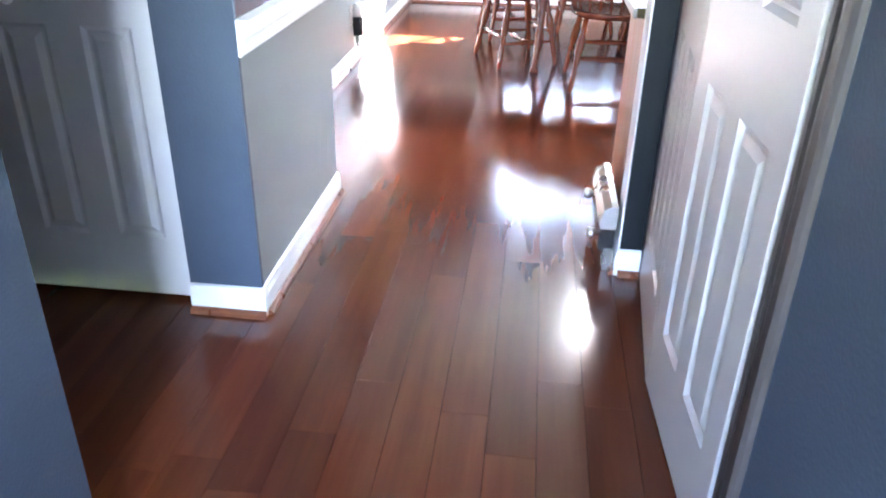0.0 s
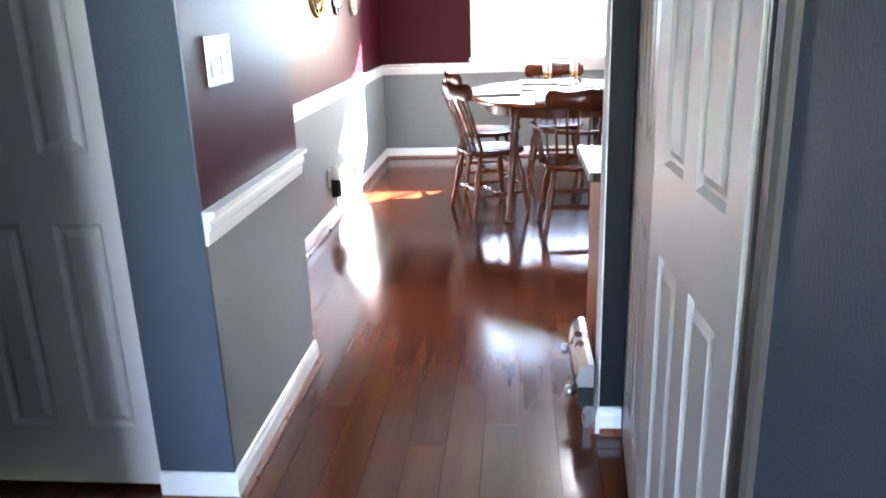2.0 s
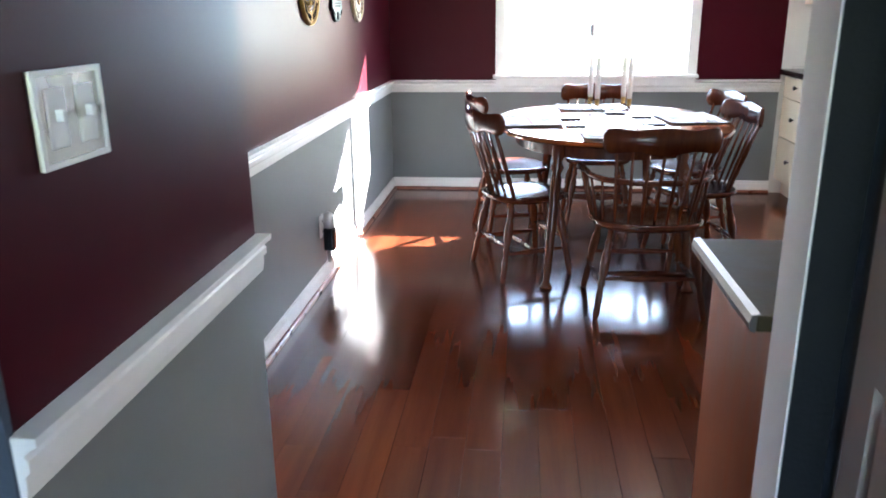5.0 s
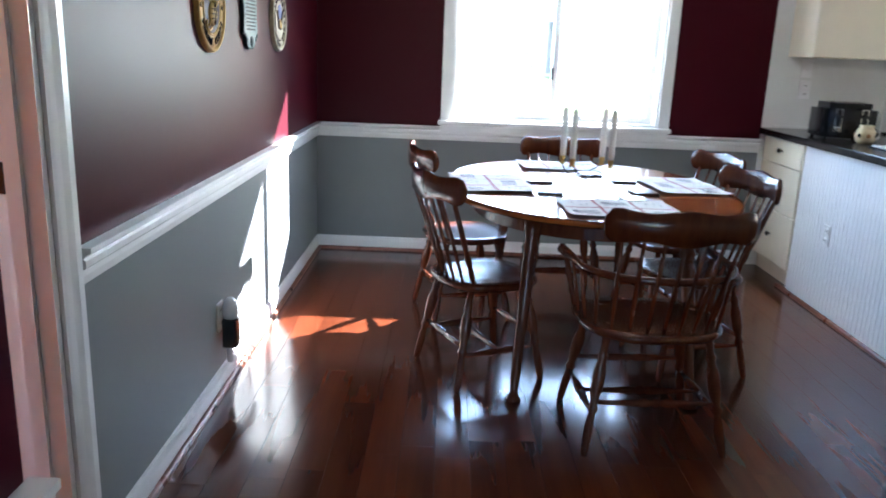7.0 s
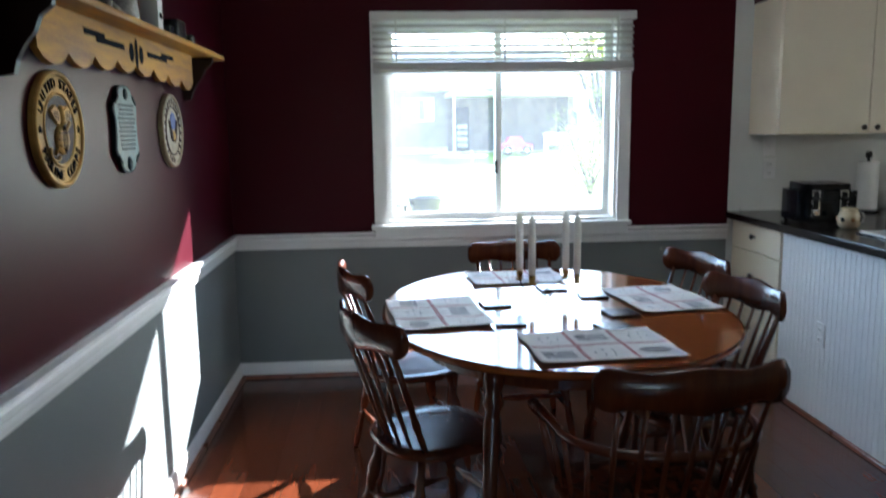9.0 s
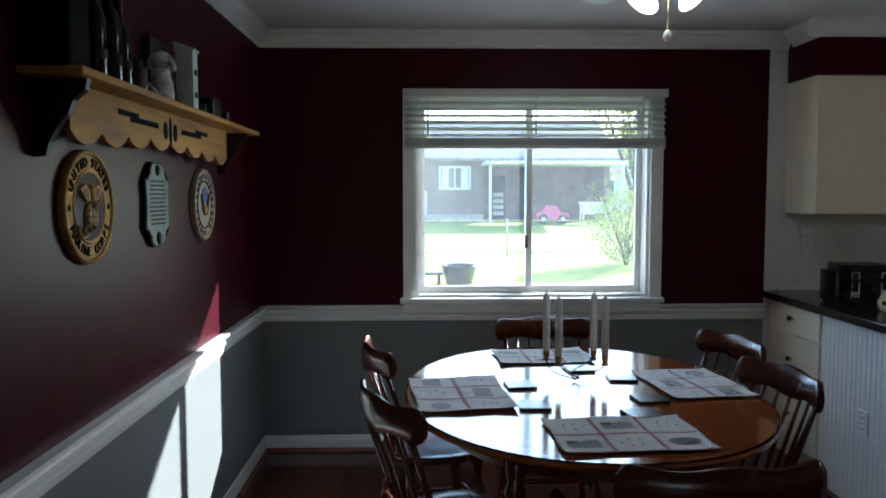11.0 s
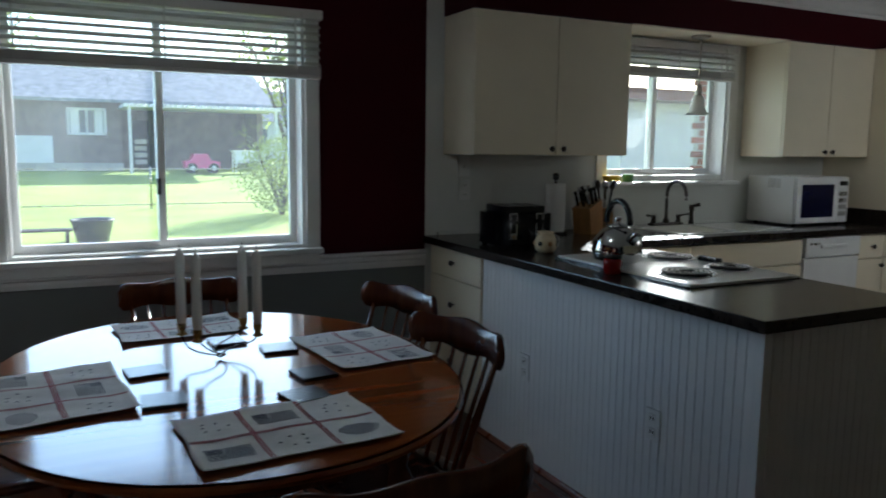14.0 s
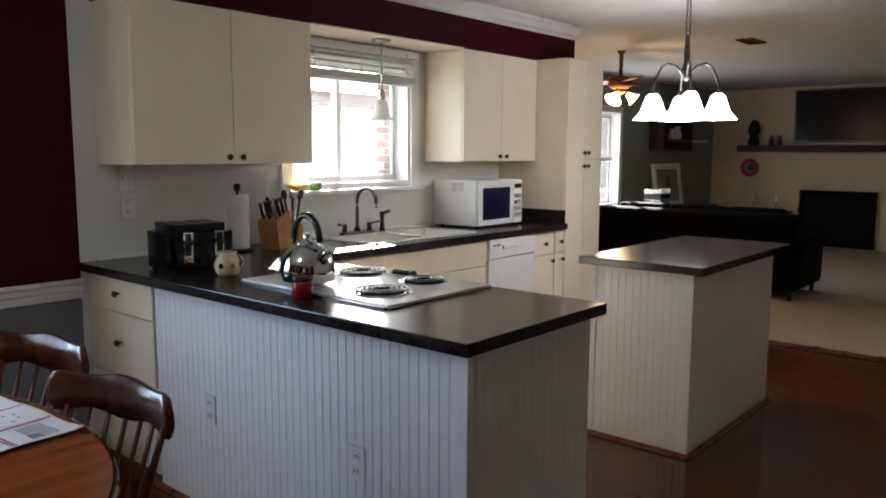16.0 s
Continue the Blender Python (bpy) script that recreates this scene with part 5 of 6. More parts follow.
for s in (-1, 1):
    h = part("handle", lathe([(0.018, 0.012), (0.014, 0.04), (0.016, 0.055), (0.010, 0.065)], 14, pose(s * 0.105, 0, 0)), DARKMETAL, faucet)
    part("lever", turned((s * 0.105, 0, 0.055), (s * 0.175, -0.02, 0.068), [(0.007, 0), (0.005, 0.7), (0.008, 1)], 10), DARKMETAL, h)
sprayer = thing("sink_sprayer", "dark bronze hand sprayer beside the faucet", "sprayer", place=pose(4.85, 7.435, 0.922))
part("stem", lathe([(0.02, 0), (0.016, 0.02), (0.012, 0.07), (0.017, 0.10), (0.016, 0.125)], 14), DARKMETAL, sprayer)
part("nozzle", turned((0, 0, 0.115), (0.02, -0.05, 0.13), [(0.010, 0), (0.013, 1)], 12), DARKMETAL, sprayer)

hob = thing("cooktop", "white enamel electric cooktop with four black coil burners", "cooktop", place=pose(3.375, 6.06, 0.914))
part("plate", soft_box(-0.275, 0.285, -0.41, 0.41, 0.001, 0.014, 0.005), ENAMEL, hob)
part("trim_edge", boxes((-0.292, 0.292, -0.407, -0.400, 0.0, 0.008), (-0.292, 0.292, 0.400, 0.407, 0.0, 0.008), (-0.292, -0.285, -0.4, 0.4, 0.0, 0.008), (0.285, 0.292, -0.4, 0.4, 0.0, 0.008)), BLACK, hob)
for x, y, r in ((-0.10, -0.20, 0.105), (0.165, -0.17, 0.085), (0.16, 0.17, 0.105), (-0.12, 0.19, 0.085)):
    b = part("drip_pan", lathe([(r * 0.3, 0.013), (r, 0.013), (r * 1.12, 0.017), (r * 1.15, 0.0145)], 32, pose(x, y, 0)), STEEL, hob, "chrome drip pan")
    spiral = [(x + r * (0.25 + 0.72 * k / 72) * math.cos(k * 0.35), y + r * (0.25 + 0.72 * k / 72) * math.sin(k * 0.35), 0.022) for k in range(73)]
    part("coil", tube(spiral, 0.0055, 6), BLACK, b, "black burner coil")
for k in range(4):
    part("dial", lathe([(0.020, 0.013), (0.018, 0.03), (0.012, 0.034)], 16, pose(0.235, -0.045 + 0.03 * k, 0)), BLACK, hob)

kettle = thing("kettle", "polished steel kettle with a black loop handle", "kettle", place=pose(3.19, 6.17, 0.942))
part("body", lathe([(0.085, 0), (0.102, 0.008), (0.106, 0.045), (0.096, 0.09), (0.070, 0.125), (0.045, 0.142)], 28), STEEL, kettle)
lid = part("lid", lathe([(0.045, 0.140), (0.042, 0.150), (0.015, 0.157), (0.012, 0.168), (0.016, 0.178), (0.008, 0.184)], 20), STEEL, kettle)
part("spout", turned((0.0, -0.08, 0.085), (0.0, -0.135, 0.135), [(0.024, 0), (0.018, 0.7), (0.016, 1)], 14), STEEL, kettle)
part("handle", tube([(0, 0.075 * math.cos(a), 0.155 + 0.095 * math.sin(a)) for a in [math.pi * k / 18 - 0.15 for k in range(20)]], 0.013, 10), BLACK, kettle, "black loop handle")
redjar = thing("candle_jar", "small red glass candle jar on the worktop", "candle jar", place=pose(3.055, 6.03, 0.914))
part("glass", lathe([(0.03, 0), (0.036, 0.004), (0.038, 0.05), (0.034, 0.062)], 20), REDGLASS, redjar)
part("lid", lathe([(0.036, 0.062), (0.036, 0.074), (0.01, 0.078)], 20), BLACK, redjar)

toaster = thing("toaster", "glossy black four-slot toaster", "toaster", place=pose(3.17, 6.95, 0.914, 0, 0, -8))
bm = boxes((-0.15, 0.15, -0.14, 0.14, 0.012, 0.205))
bmesh.ops.bevel(bm, geom=[e for e in bm.edges if abs(e.verts[0].co.z - e.verts[1].co.z) < 1e-6 and e.verts[0].co.z > 0.1] + [e for e in bm.edges if abs(e.verts[0].co.z - e.verts[1].co.z) > 0.1], offset=0.035, segments=4, affect="EDGES")
part("body", bm, GLOSSBLACK, toaster)
for x in (-0.07, 0.07):
    f = part("front_plate", boxes((x - 0.020, x - 0.014, -0.145, -0.138, 0.045, 0.175), (x + 0.014, x + 0.020, -0.145, -0.138, 0.045, 0.175), (x - 0.014, x + 0.014, -0.145, -0.138, 0.169, 0.175)), STEEL, toaster, "chrome lever frame")
    part("lever", soft_box(x - 0.018, x + 0.018, -0.17, -0.144, 0.125, 0.142, 0.004), BLACK, f)
    part("dial", lathe([(0.020, 0), (0.018, 0.010), (0.012, 0.014)], 16, FRONT(x, -0.138, 0.06)), STEEL, f, "chrome dial")
for x in (-0.10, -0.04, 0.04, 0.10):
    part("slot", boxes((x - 0.014, x + 0.014, -0.10, 0.10, 0.2045, 0.2065)), DARKMETAL, toaster)
for x in (-0.12, 0.12):
    for y in (-0.11, 0.11):
        part("foot", lathe([(0.012, 0), (0.012, 0.014)], 10, pose(x, y, 0)), BLACK, toaster)
pot = thing("sugar_pot", "small patterned cream ceramic pot with a handle", "pot", place=pose(3.165, 6.66, 0.914))
part("body", lathe([(0.035, 0), (0.05, 0.015), (0.055, 0.045), (0.045, 0.075), (0.036, 0.088), (0.042, 0.10), (0.036, 0.098)], 22), CREAMGLAZE, pot)
part("handle", tube([(0.05 + 0.025 * math.sin(a), 0, 0.05 + 0.028 * math.cos(a)) for a in [math.pi * k / 8 for k in range(9)]], 0.006, 8), CERAMIC, pot)
for k in range(7):
    part("painted_spot", lathe([(0.012, 0), (0.010, 0.002)], 10, pose(0.0535 * math.cos(k * 0.9), 0.0535 * math.sin(k * 0.9), 0.045, 90, 0, math.degrees(k * 0.9) + 90)), KNIFEWOOD if k % 2 else DARKGREEN, pot)
towel = thing("paper_towel_holder", "white paper towel roll on a black upright holder", "paper towel", place=pose(3.66, 7.30, 0.914))
part("base", lathe([(0.075, 0), (0.075, 0.012), (0.06, 0.016)], 24), BLACK, towel)
part("roll", lathe([(0.056, 0.018), (0.058, 0.03), (0.058, 0.28), (0.056, 0.292), (0.02, 0.292)], 28), PAPER, towel)
part("finial", lathe([(0.008, 0.29), (0.008, 0.31), (0.018, 0.318), (0.018, 0.345), (0.010, 0.352)], 14), BLACK, towel)
block = thing("knife_block", "wooden knife block full of dark-handled knives", "knife block", place=pose(3.88, 7.27, 0.914, 0, 0, 20))
part("block", slab([(-0.06, 0.0), (0.07, 0.0), (0.045, 0.20), (-0.085, 0.15)], -0.06, 0.06, pose(0, 0, 0, 90)), KNIFEWOOD, block)
for i in range(3):
    for j in range(3):
        b = Vector((-0.055 + 0.035 * i, -0.04 + 0.04 * j, 0.158 + 0.014 * i))
        part("knife_handle", turned(b, b + Vector((-0.035, 0, 0.085 + 0.01 * ((i + j) % 2))), [(0.008, 0), (0.010, 0.3), (0.008, 0.7), (0.011, 1)], 8), BLACK if (i + j) % 3 else STEEL, block)
crock = thing("utensil_crock", "brown pottery crock holding kitchen utensils", "utensil holder", place=pose(4.04, 7.33, 0.914))
part("crock", lathe([(0.045, 0), (0.055, 0.02), (0.058, 0.10), (0.050, 0.13), (0.054, 0.14)], 20), KNIFEWOOD, crock)
rnd = random.Random(5)
for k in range(6):
    a = k * 1.05
    e = Vector((0.06 * math.cos(a), 0.05 * math.sin(a), 0.27 + 0.04 * rnd.random()))
    u = part("utensil", turned((0.02 * math.cos(a), 0.02 * math.sin(a), 0.10), e, [(0.005, 0), (0.005, 0.72), (0.016, 0.84), (0.014, 0.96), (0.005, 1)], 8), (DARKMETAL, NICKEL, BLACK)[k % 3], crock)
mw = thing("microwave", "white microwave oven with a dark blue door window", "microwave", place=pose(5.42, 7.09, 0.914))
part("body", soft_box(0.0, 0.52, 0.018, 0.40, 0.012, 0.325, 0.006), WHITEPLASTIC, mw)
d = part("door", soft_box(0.005, 0.40, 0.0, 0.02, 0.018, 0.32, 0.006), WHITEPLASTIC, mw)
part("door_window", soft_box(0.05, 0.365, -0.003, 0.004, 0.055, 0.275, 0.004), NAVYSCREEN, d, "dark blue glass")
p = part("control_panel", soft_box(0.405, 0.515, 0.0, 0.02, 0.018, 0.32, 0.006), WHITEPLASTIC, mw)
part("display", boxes((0.42, 0.50, -0.002, 0.002, 0.265, 0.295)), BLACK, p)
for i in range(3):
    for j in range(4):
        part("button", soft_box(0.42 + 0.028 * i, 0.442 + 0.028 * i, -0.002, 0.002, 0.06 + 0.045 * j, 0.09 + 0.045 * j, 0.002), NICKEL, p)
for k in range(7):
    part("vent_slot", boxes((-0.001, 0.001, 0.13, 0.23, 0.25 + 0.009 * k, 0.254 + 0.009 * k)), NICKEL, mw)
for x in (0.05, 0.47):
    for y in (0.05, 0.36):
        part("foot", lathe([(0.012, 0), (0.012, 0.014)], 10, pose(x, y, 0)), BLACK, mw)
single("bread_bin", soft_box(-0.11, 0.11, -0.08, 0.08, 0, 0.095, 0.012), BLACK, "low black box at the end of the worktop", "box", place=pose(6.06, 7.36, 0.914))
single("sill_dish", lathe([(0.03, 0), (0.05, 0.01), (0.065, 0.04), (0.06, 0.04), (0.04, 0.014)], 20), YELLOW, "bright yellow dish on the window sill", "dish", place=pose(4.20, 7.475, 1.202))
single("sill_pot", lathe([(0.025, 0), (0.032, 0.01), (0.036, 0.045), (0.03, 0.048)], 16), GREENITEM, "small green pot on the window sill", "pot", place=pose(4.33, 7.47, 1.202))

pendant = thing("pendant_lamp", "small nickel pendant lamp with a white bell shade", "lamp", place=pose(4.69, 7.27, -0.0205))
part("canopy", lathe([(0.06, 2.1245), (0.058, 2.112), (0.02, 2.10)], 22), NICKEL, pendant)
part("rod", lathe([(0.006, 1.82), (0.006, 2.105)], 10), NICKEL, pendant)
part("socket", lathe([(0.018, 1.755), (0.022, 1.79), (0.014, 1.825)], 16), NICKEL, pendant)
bell = [(0.022, 1.765), (0.035, 1.745), (0.042, 1.70), (0.055, 1.665), (0.072, 1.645)]
part("shade", lathe(bell + [(r - 0.003, z) for r, z in bell[::-1]], 24), FROSTED, pendant, "white bell shade")

isl = thing("kitchen_island", "white beadboard kitchen island with a dark worktop", "kitchen island")
part("body", boxes((4.785, 5.93, 5.315, 5.83, FLOOR_Z, 0.874)), BEADPAINT, isl)
part("top", soft_box(4.70, 5.975, 5.235, 5.88, 0.874, 0.914, 0.004), COUNTER, isl, "dark laminate top")
for i in range(12):
    s = new("beadboard_strip", strip_me)
    s.parent, s.matrix_local = isl, pose(4.783, 5.335 + 0.0398 * i, FLOOR_Z)
part("corner_post", soft_box(4.765, 4.80, 5.302, 5.337, FLOOR_Z, 0.874, 0.003), BEADPAINT, isl)
part("corner_post", soft_box(4.765, 4.80, 5.812, 5.842, FLOOR_Z, 0.874, 0.003), BEADPAINT, isl)
part("shoe_moulding", sweep_profile(SHOEP, (4.772, 5.30, 0), (4.772, 5.84, 0), (-1, 0)), SHOE, isl, "red-brown shoe moulding")
part("shoe_moulding", sweep_profile(SHOEP, (4.77, 5.315, 0), (5.93, 5.315, 0), (0, -1)), SHOE, isl)


def bell_shade(parent, m, mat, k=1.0):
    prof = [(0.022, 0.0), (0.034, -0.012), (0.046, -0.045), (0.060, -0.085), (0.088, -0.118), (0.098, -0.126)]
    prof = [(r * k, z * k) for r, z in prof]
    s = part("shade", lathe(prof + [(r - 0.004, z) for r, z in prof[::-1]], 24, m), mat, parent, "lit white bell shade")
    part("bulb", lathe([(0.008, -0.02 * k), (0.022 * k, -0.05 * k), (0.028 * k, -0.075 * k), (0.018 * k, -0.095 * k)], 14, m), mat, s)
    return s


chand = thing("chandelier", "dark pewter chandelier with lit white glass bell shades", "chandelier", place=pose(5.87, 5.86, 0))
part("canopy", lathe([(0.065, 2.398), (0.062, 2.38), (0.02, 2.365)], 22), PEWTER, chand)
for s in (-1, 1):
    for k in range(6):
        z = 2.355 - 0.034 * k
        link = [(s * (0.020 + 0.0016 * k) + (0.006 * math.cos(a) if k % 2 else 0), 0 if k % 2 else 0.006 * math.cos(a), z + 0.021 * math.sin(a)) for a in [math.pi * q / 6 for q in range(12)]]
        part("chain_link", tube(link, 0.0022, 5, closed=True), PEWTER, chand)
part("top_loop", tube([(0.032 * math.cos(a), 0, 2.145 + 0.018 * math.sin(a)) for a in [math.pi * q / 8 for q in range(16)]], 0.005, 6, closed=True), PEWTER, chand)
for s in (-1, 1):
    part("body_scroll", tube([(s * r, 0, z) for r, z in ((0.012, 2.13), (0.022, 2.08), (0.030, 2.02), (0.022, 1.95), (0.014, 1.89))], 0.007, 8), PEWTER, chand)
part("stem", lathe([(0.006, 1.86), (0.008, 1.98), (0.007, 2.13)], 10), PEWTER, chand)
part("hub", lathe([(0.010, 1.86), (0.022, 1.88), (0.030, 1.93), (0.018, 1.97), (0.012, 2.0)], 16), PEWTER, chand)
for k in range(4):
    a = math.pi * k / 2 + 0.56
    c, s = math.cos(a), math.sin(a)
    arm = [(0.02, 1.90), (0.06, 1.95), (0.11, 1.965), (0.145, 1.945), (0.168, 1.90), (0.19, 1.84), (0.19, 1.80)]
    part("arm", tube([(r * c, r * s, z) for r, z in arm], 0.008, 8), PEWTER, chand)
    part("socket", lathe([(0.018, 1.77), (0.022, 1.79), (0.012, 1.815)], 14, pose(0.19 * c, 0.19 * s, 0)), PEWTER, chand)
    bell_shade(chand, pose(0.19 * c, 0.19 * s, 1.785), SHADE, 1.22)

fan = thing("ceiling_fan", "ceiling fan with lit tulip shades above the table", "ceiling fan", place=pose(1.81, 5.88, 0))
part("canopy", lathe([(0.075, 2.398), (0.07, 2.37), (0.02, 2.36)], 24), BRASS, fan)
part("motor", lathe([(0.03, 2.365), (0.10, 2.35), (0.115, 2.31), (0.10, 2.265), (0.05, 2.25)], 28), TRIM, fan)
for k in range(5):
    a = 2 * math.pi * k / 5 + 0.62
    m = pose(0, 0, 2.30, 0, 0, math.degrees(a))
    b = part("blade", slab([(0.20, -0.045), (0.52, -0.065), (0.56, -0.03), (0.56, 0.03), (0.52, 0.065), (0.20, 0.045)], -0.004, 0.004, m @ pose(0, 0, 0, 8)), TRIM, fan)
    part("blade_iron", boxes((0.09, 0.22, -0.015, 0.015, 0.004, 0.010, 0, m)), BRASS, b)
part("light_kit", lathe([(0.045, 2.275), (0.06, 2.26), (0.05, 2.24), (0.02, 2.20)], 20), BRASS, fan)
for k in range(4):
    a = 2 * math.pi * k / 4 + 0.4
    m = pose(0.05 * math.cos(a), 0.05 * math.sin(a), 2.255) @ (Matrix.Rotation(a, 4, "Z") @ Matrix.Rotation(radians(-62), 4, "Y"))
    bell_shade(fan, m, SHADE, 0.75)
part("pull_chain", turned((0.0, -0.03, 2.20), (0.0, -0.03, 2.06), [(0.002, 0), (0.002, 1)], 6), BRASS, fan)
part("pull_ball", lathe([(0.004, 2.062), (0.014, 2.05), (0.016, 2.037), (0.010, 2.024), (0.003, 2.02)], 14, pose(0, -0.03, 0)), WAX, fan, "cream pull-chain ball")
bulb_light("fan_bulbs", (1.81, 5.88, 2.05), 0.3, (1.0, 0.86, 0.68), 0.09)
bulb_light("chandelier_bulbs", (5.87, 5.86, 1.56), 1.7, (1.0, 0.92, 0.80), 0.15)


# ---- the far room ----
structure("carpet", boxes((7.36, 14.2, 2.72, 8.95, -0.10, 0.004)), CARPET, "beige carpet of the far room")
single("threshold_strip", soft_box(7.33, 7.375, 2.72, 7.49, -0.02, 0.010, 0.003), SHOE, "red-brown wooden threshold strip", "threshold strip")
fire = thing("fireplace", "painted cream brick fireplace with a black firebox", "fireplace")
part("surround", boxes((14.06, 14.199, 4.3, 6.40, 0.004, 1.45), (14.06, 14.199, 7.46, 8.62, 0.004, 1.45), (14.06, 14.199, 6.40, 7.46, 0.87, 1.45)), CREAMWALL, fire)
part("firebox", boxes((14.02, 14.06, 6.38, 7.48, 0.02, 0.06), (14.02, 14.06, 6.38, 7.48, 0.80, 0.87), (14.02, 14.06, 6.38, 6.44, 0.06, 0.80), (14.02, 14.06, 7.42, 7.48, 0.06, 0.80), (14.10, 14.19, 6.40, 7.46, 0.02, 0.87)), SOOT, fire, "black firebox")
part("glass_door", boxes((14.045, 14.05, 6.44, 6.925, 0.06, 0.80), (14.045, 14.05, 6.935, 7.42, 0.06, 0.80)), DARKSCREEN, fire)
part("brass_trim", boxes((14.015, 14.022, 6.37, 6.39, 0.02, 0.87), (14.015, 14.022, 7.47, 7.49, 0.02, 0.87)), BRASS, fire)
single("mantel_shelf", soft_box(13.90, 14.199, 4.3, 8.44, 1.455, 1.56, 0.008), DARKWOOD, "thick dark wooden mantel shelf", "mantel shelf")
tv = thing("television", "large black flat television above the mantel", "television")
part("casing", soft_box(14.10, 14.16, 5.95, 7.64, 1.60, 2.40, 0.008), BLACK, tv)
part("screen", boxes((14.096, 14.101, 5.98, 7.61, 1.63, 2.37)), DARKSCREEN, tv, "dark glossy screen")
part("mount", boxes((14.16, 14.199, 6.3, 6.9, 1.9, 2.2)), BLACK, tv)
single("mantel_ornament", lathe([(0.07, 0), (0.09, 0.05), (0.06, 0.14), (0.10, 0.22), (0.07, 0.34), (0.03, 0.40)], 14), DARKGREEN, "dark ornament on the mantel shelf", "ornament", place=pose(14.03, 8.22, 1.56))
for y in (7.82, 7.94):
    single("mantel_vase", lathe([(0.03, 0), (0.045, 0.05), (0.03, 0.12), (0.035, 0.15)], 14), DARKMETAL, "small dark vase on the mantel shelf", "vase", "vases on the mantel", pose(14.03, y, 1.56))
wreath = thing("wall_ornament", "small red and blue wall ornament below the mantel", "wall ornament", place=Matrix.Translation((14.055, 8.26, 1.20)) @ pose(0, 0, 0, 0, -90))
part("ring", tube([(0.11 * math.cos(2 * math.pi * k / 30), 0.11 * math.sin(2 * math.pi * k / 30), 0.03) for k in range(30)], 0.035, 8, closed=True), REDCLOTH, wreath)
part("centre", lathe([(0.06, 0.0), (0.05, 0.04), (0.02, 0.05)], 16), BLUECLOTH, wreath)


def candlestick(x, y, z):
    c = thing("candlestick", "small white candle on a slim stand", "candlestick", "candlesticks in the far room", pose(x, y, z))
    part("stand", lathe([(0.05, 0), (0.012, 0.03), (0.010, 0.12), (0.03, 0.14)], 14), BRASS, c)
    part("candle", lathe([(0.02, 0.14), (0.02, 0.26), (0.005, 0.265)], 12), WAX, c)


hearth = single("side_table", boxes((13.6, 14.0, 7.55, 8.55, 0.50, 0.54), (13.62, 13.66, 7.57, 7.61, 0.004, 0.50), (13.94, 13.98, 7.57, 7.61, 0.004, 0.50), (13.62, 13.66, 8.49, 8.53, 0.004, 0.50), (13.94, 13.98, 8.49, 8.53, 0.004, 0.50)), DARKWOOD, "low dark wooden side table by the wall", "table")
candlestick(13.8, 8.10, 0.54)
candlestick(13.8, 7.75, 0.54)


def sofa(x0, x1, y0, y1, label):
    """A leather sofa whose back is at x0 and whose seat looks towards +x."""
    s = thing("sofa", label, "sofa")
    part("base", soft_box(x0 + 0.02, x1, y0 + 0.02, y1 - 0.02, 0.10, 0.40, 0.03, 3), LEATHER, s)
    part("back", soft_box(x0, x0 + 0.26, y0 + 0.05, y1 - 0.05, 0.10, 0.84, 0.06, 4), LEATHER, s)
    n = max(1, round((y1 - y0 - 0.4) / 0.65))
    w = (y1 - y0 - 0.44) / n
    for k in range(n):
        part("seat_cushion", soft_box(x0 + 0.26, x1 + 0.02, y0 + 0.22 + w * k + 0.005, y0 + 0.22 + w * (k + 1) - 0.005, 0.40, 0.52, 0.04, 3), LEATHER, s)
        part("back_cushion", soft_box(x0 + 0.20, x0 + 0.42, y0 + 0.22 + w * k + 0.005, y0 + 0.22 + w * (k + 1) - 0.005, 0.50, 0.88, 0.06, 3), LEATHER, s)
    for a in (y0, y1 - 0.22):
        part("arm", soft_box(x0 + 0.04, x1, a, a + 0.22, 0.10, 0.62, 0.07, 4), LEATHER, s)
    for x in (x0 + 0.08, x1 - 0.08):
        for y in (y0 + 0.08, y1 - 0.08):
            part("foot", lathe([(0.02, 0.004), (0.028, 0.10)], 10, pose(x, y, 0)), DARKWOOD, s)
    return s


sofa(9.05, 9.95, 6.05, 8.30, "black leather sofa with its back to the kitchen")
sofa(8.52, 9.4, 4.05, 5.12, "black leather armchair on the beige carpet")
wshelf = thing("wall_shelf", "dark brown box shelf on the grey-green wall", "shelf")
part("back", boxes((11.8, 12.8, 8.93, 8.949, 1.46, 1.92)), DARKWOOD, wshelf)
for z in (1.45, 1.60, 1.90):
    part("board", boxes((11.8, 12.8, 8.72, 8.93, z, z + 0.03)), BROWNWOOD, wshelf)
for x in (11.8, 12.77):
    part("side", boxes((x, x + 0.03, 8.72, 8.93, 1.48, 1.90)), DARKWOOD, wshelf)
for x, h in ((12.3, 0.16), (12.5, 0.20)):
    single("shelf_vase", lathe([(0.04, 0), (0.07, 0.05), (0.04, h * 0.7), (0.05, h)], 14), CERAMIC, "pale vase on the dark wall shelf", "vase", "vases on the shelf", pose(x, 8.83, 1.63))
single("plain_shelf", boxes((12.95, 13.5, 8.75, 8.949, 1.60, 1.63)), TRIM, "plain white shelf board on the wall", "shelf")
desk = thing("desk", "dark wooden desk below the window", "desk")
part("top", soft_box(10.5, 13.0, 8.35, 8.92, 0.62, 0.66, 0.005), DARKWOOD, desk)
for x in (10.55, 12.9):
    for y in (8.40, 8.86):
        part("leg", boxes((x, x + 0.05, y, y + 0.05, 0.004, 0.62)), DARKWOOD, desk)
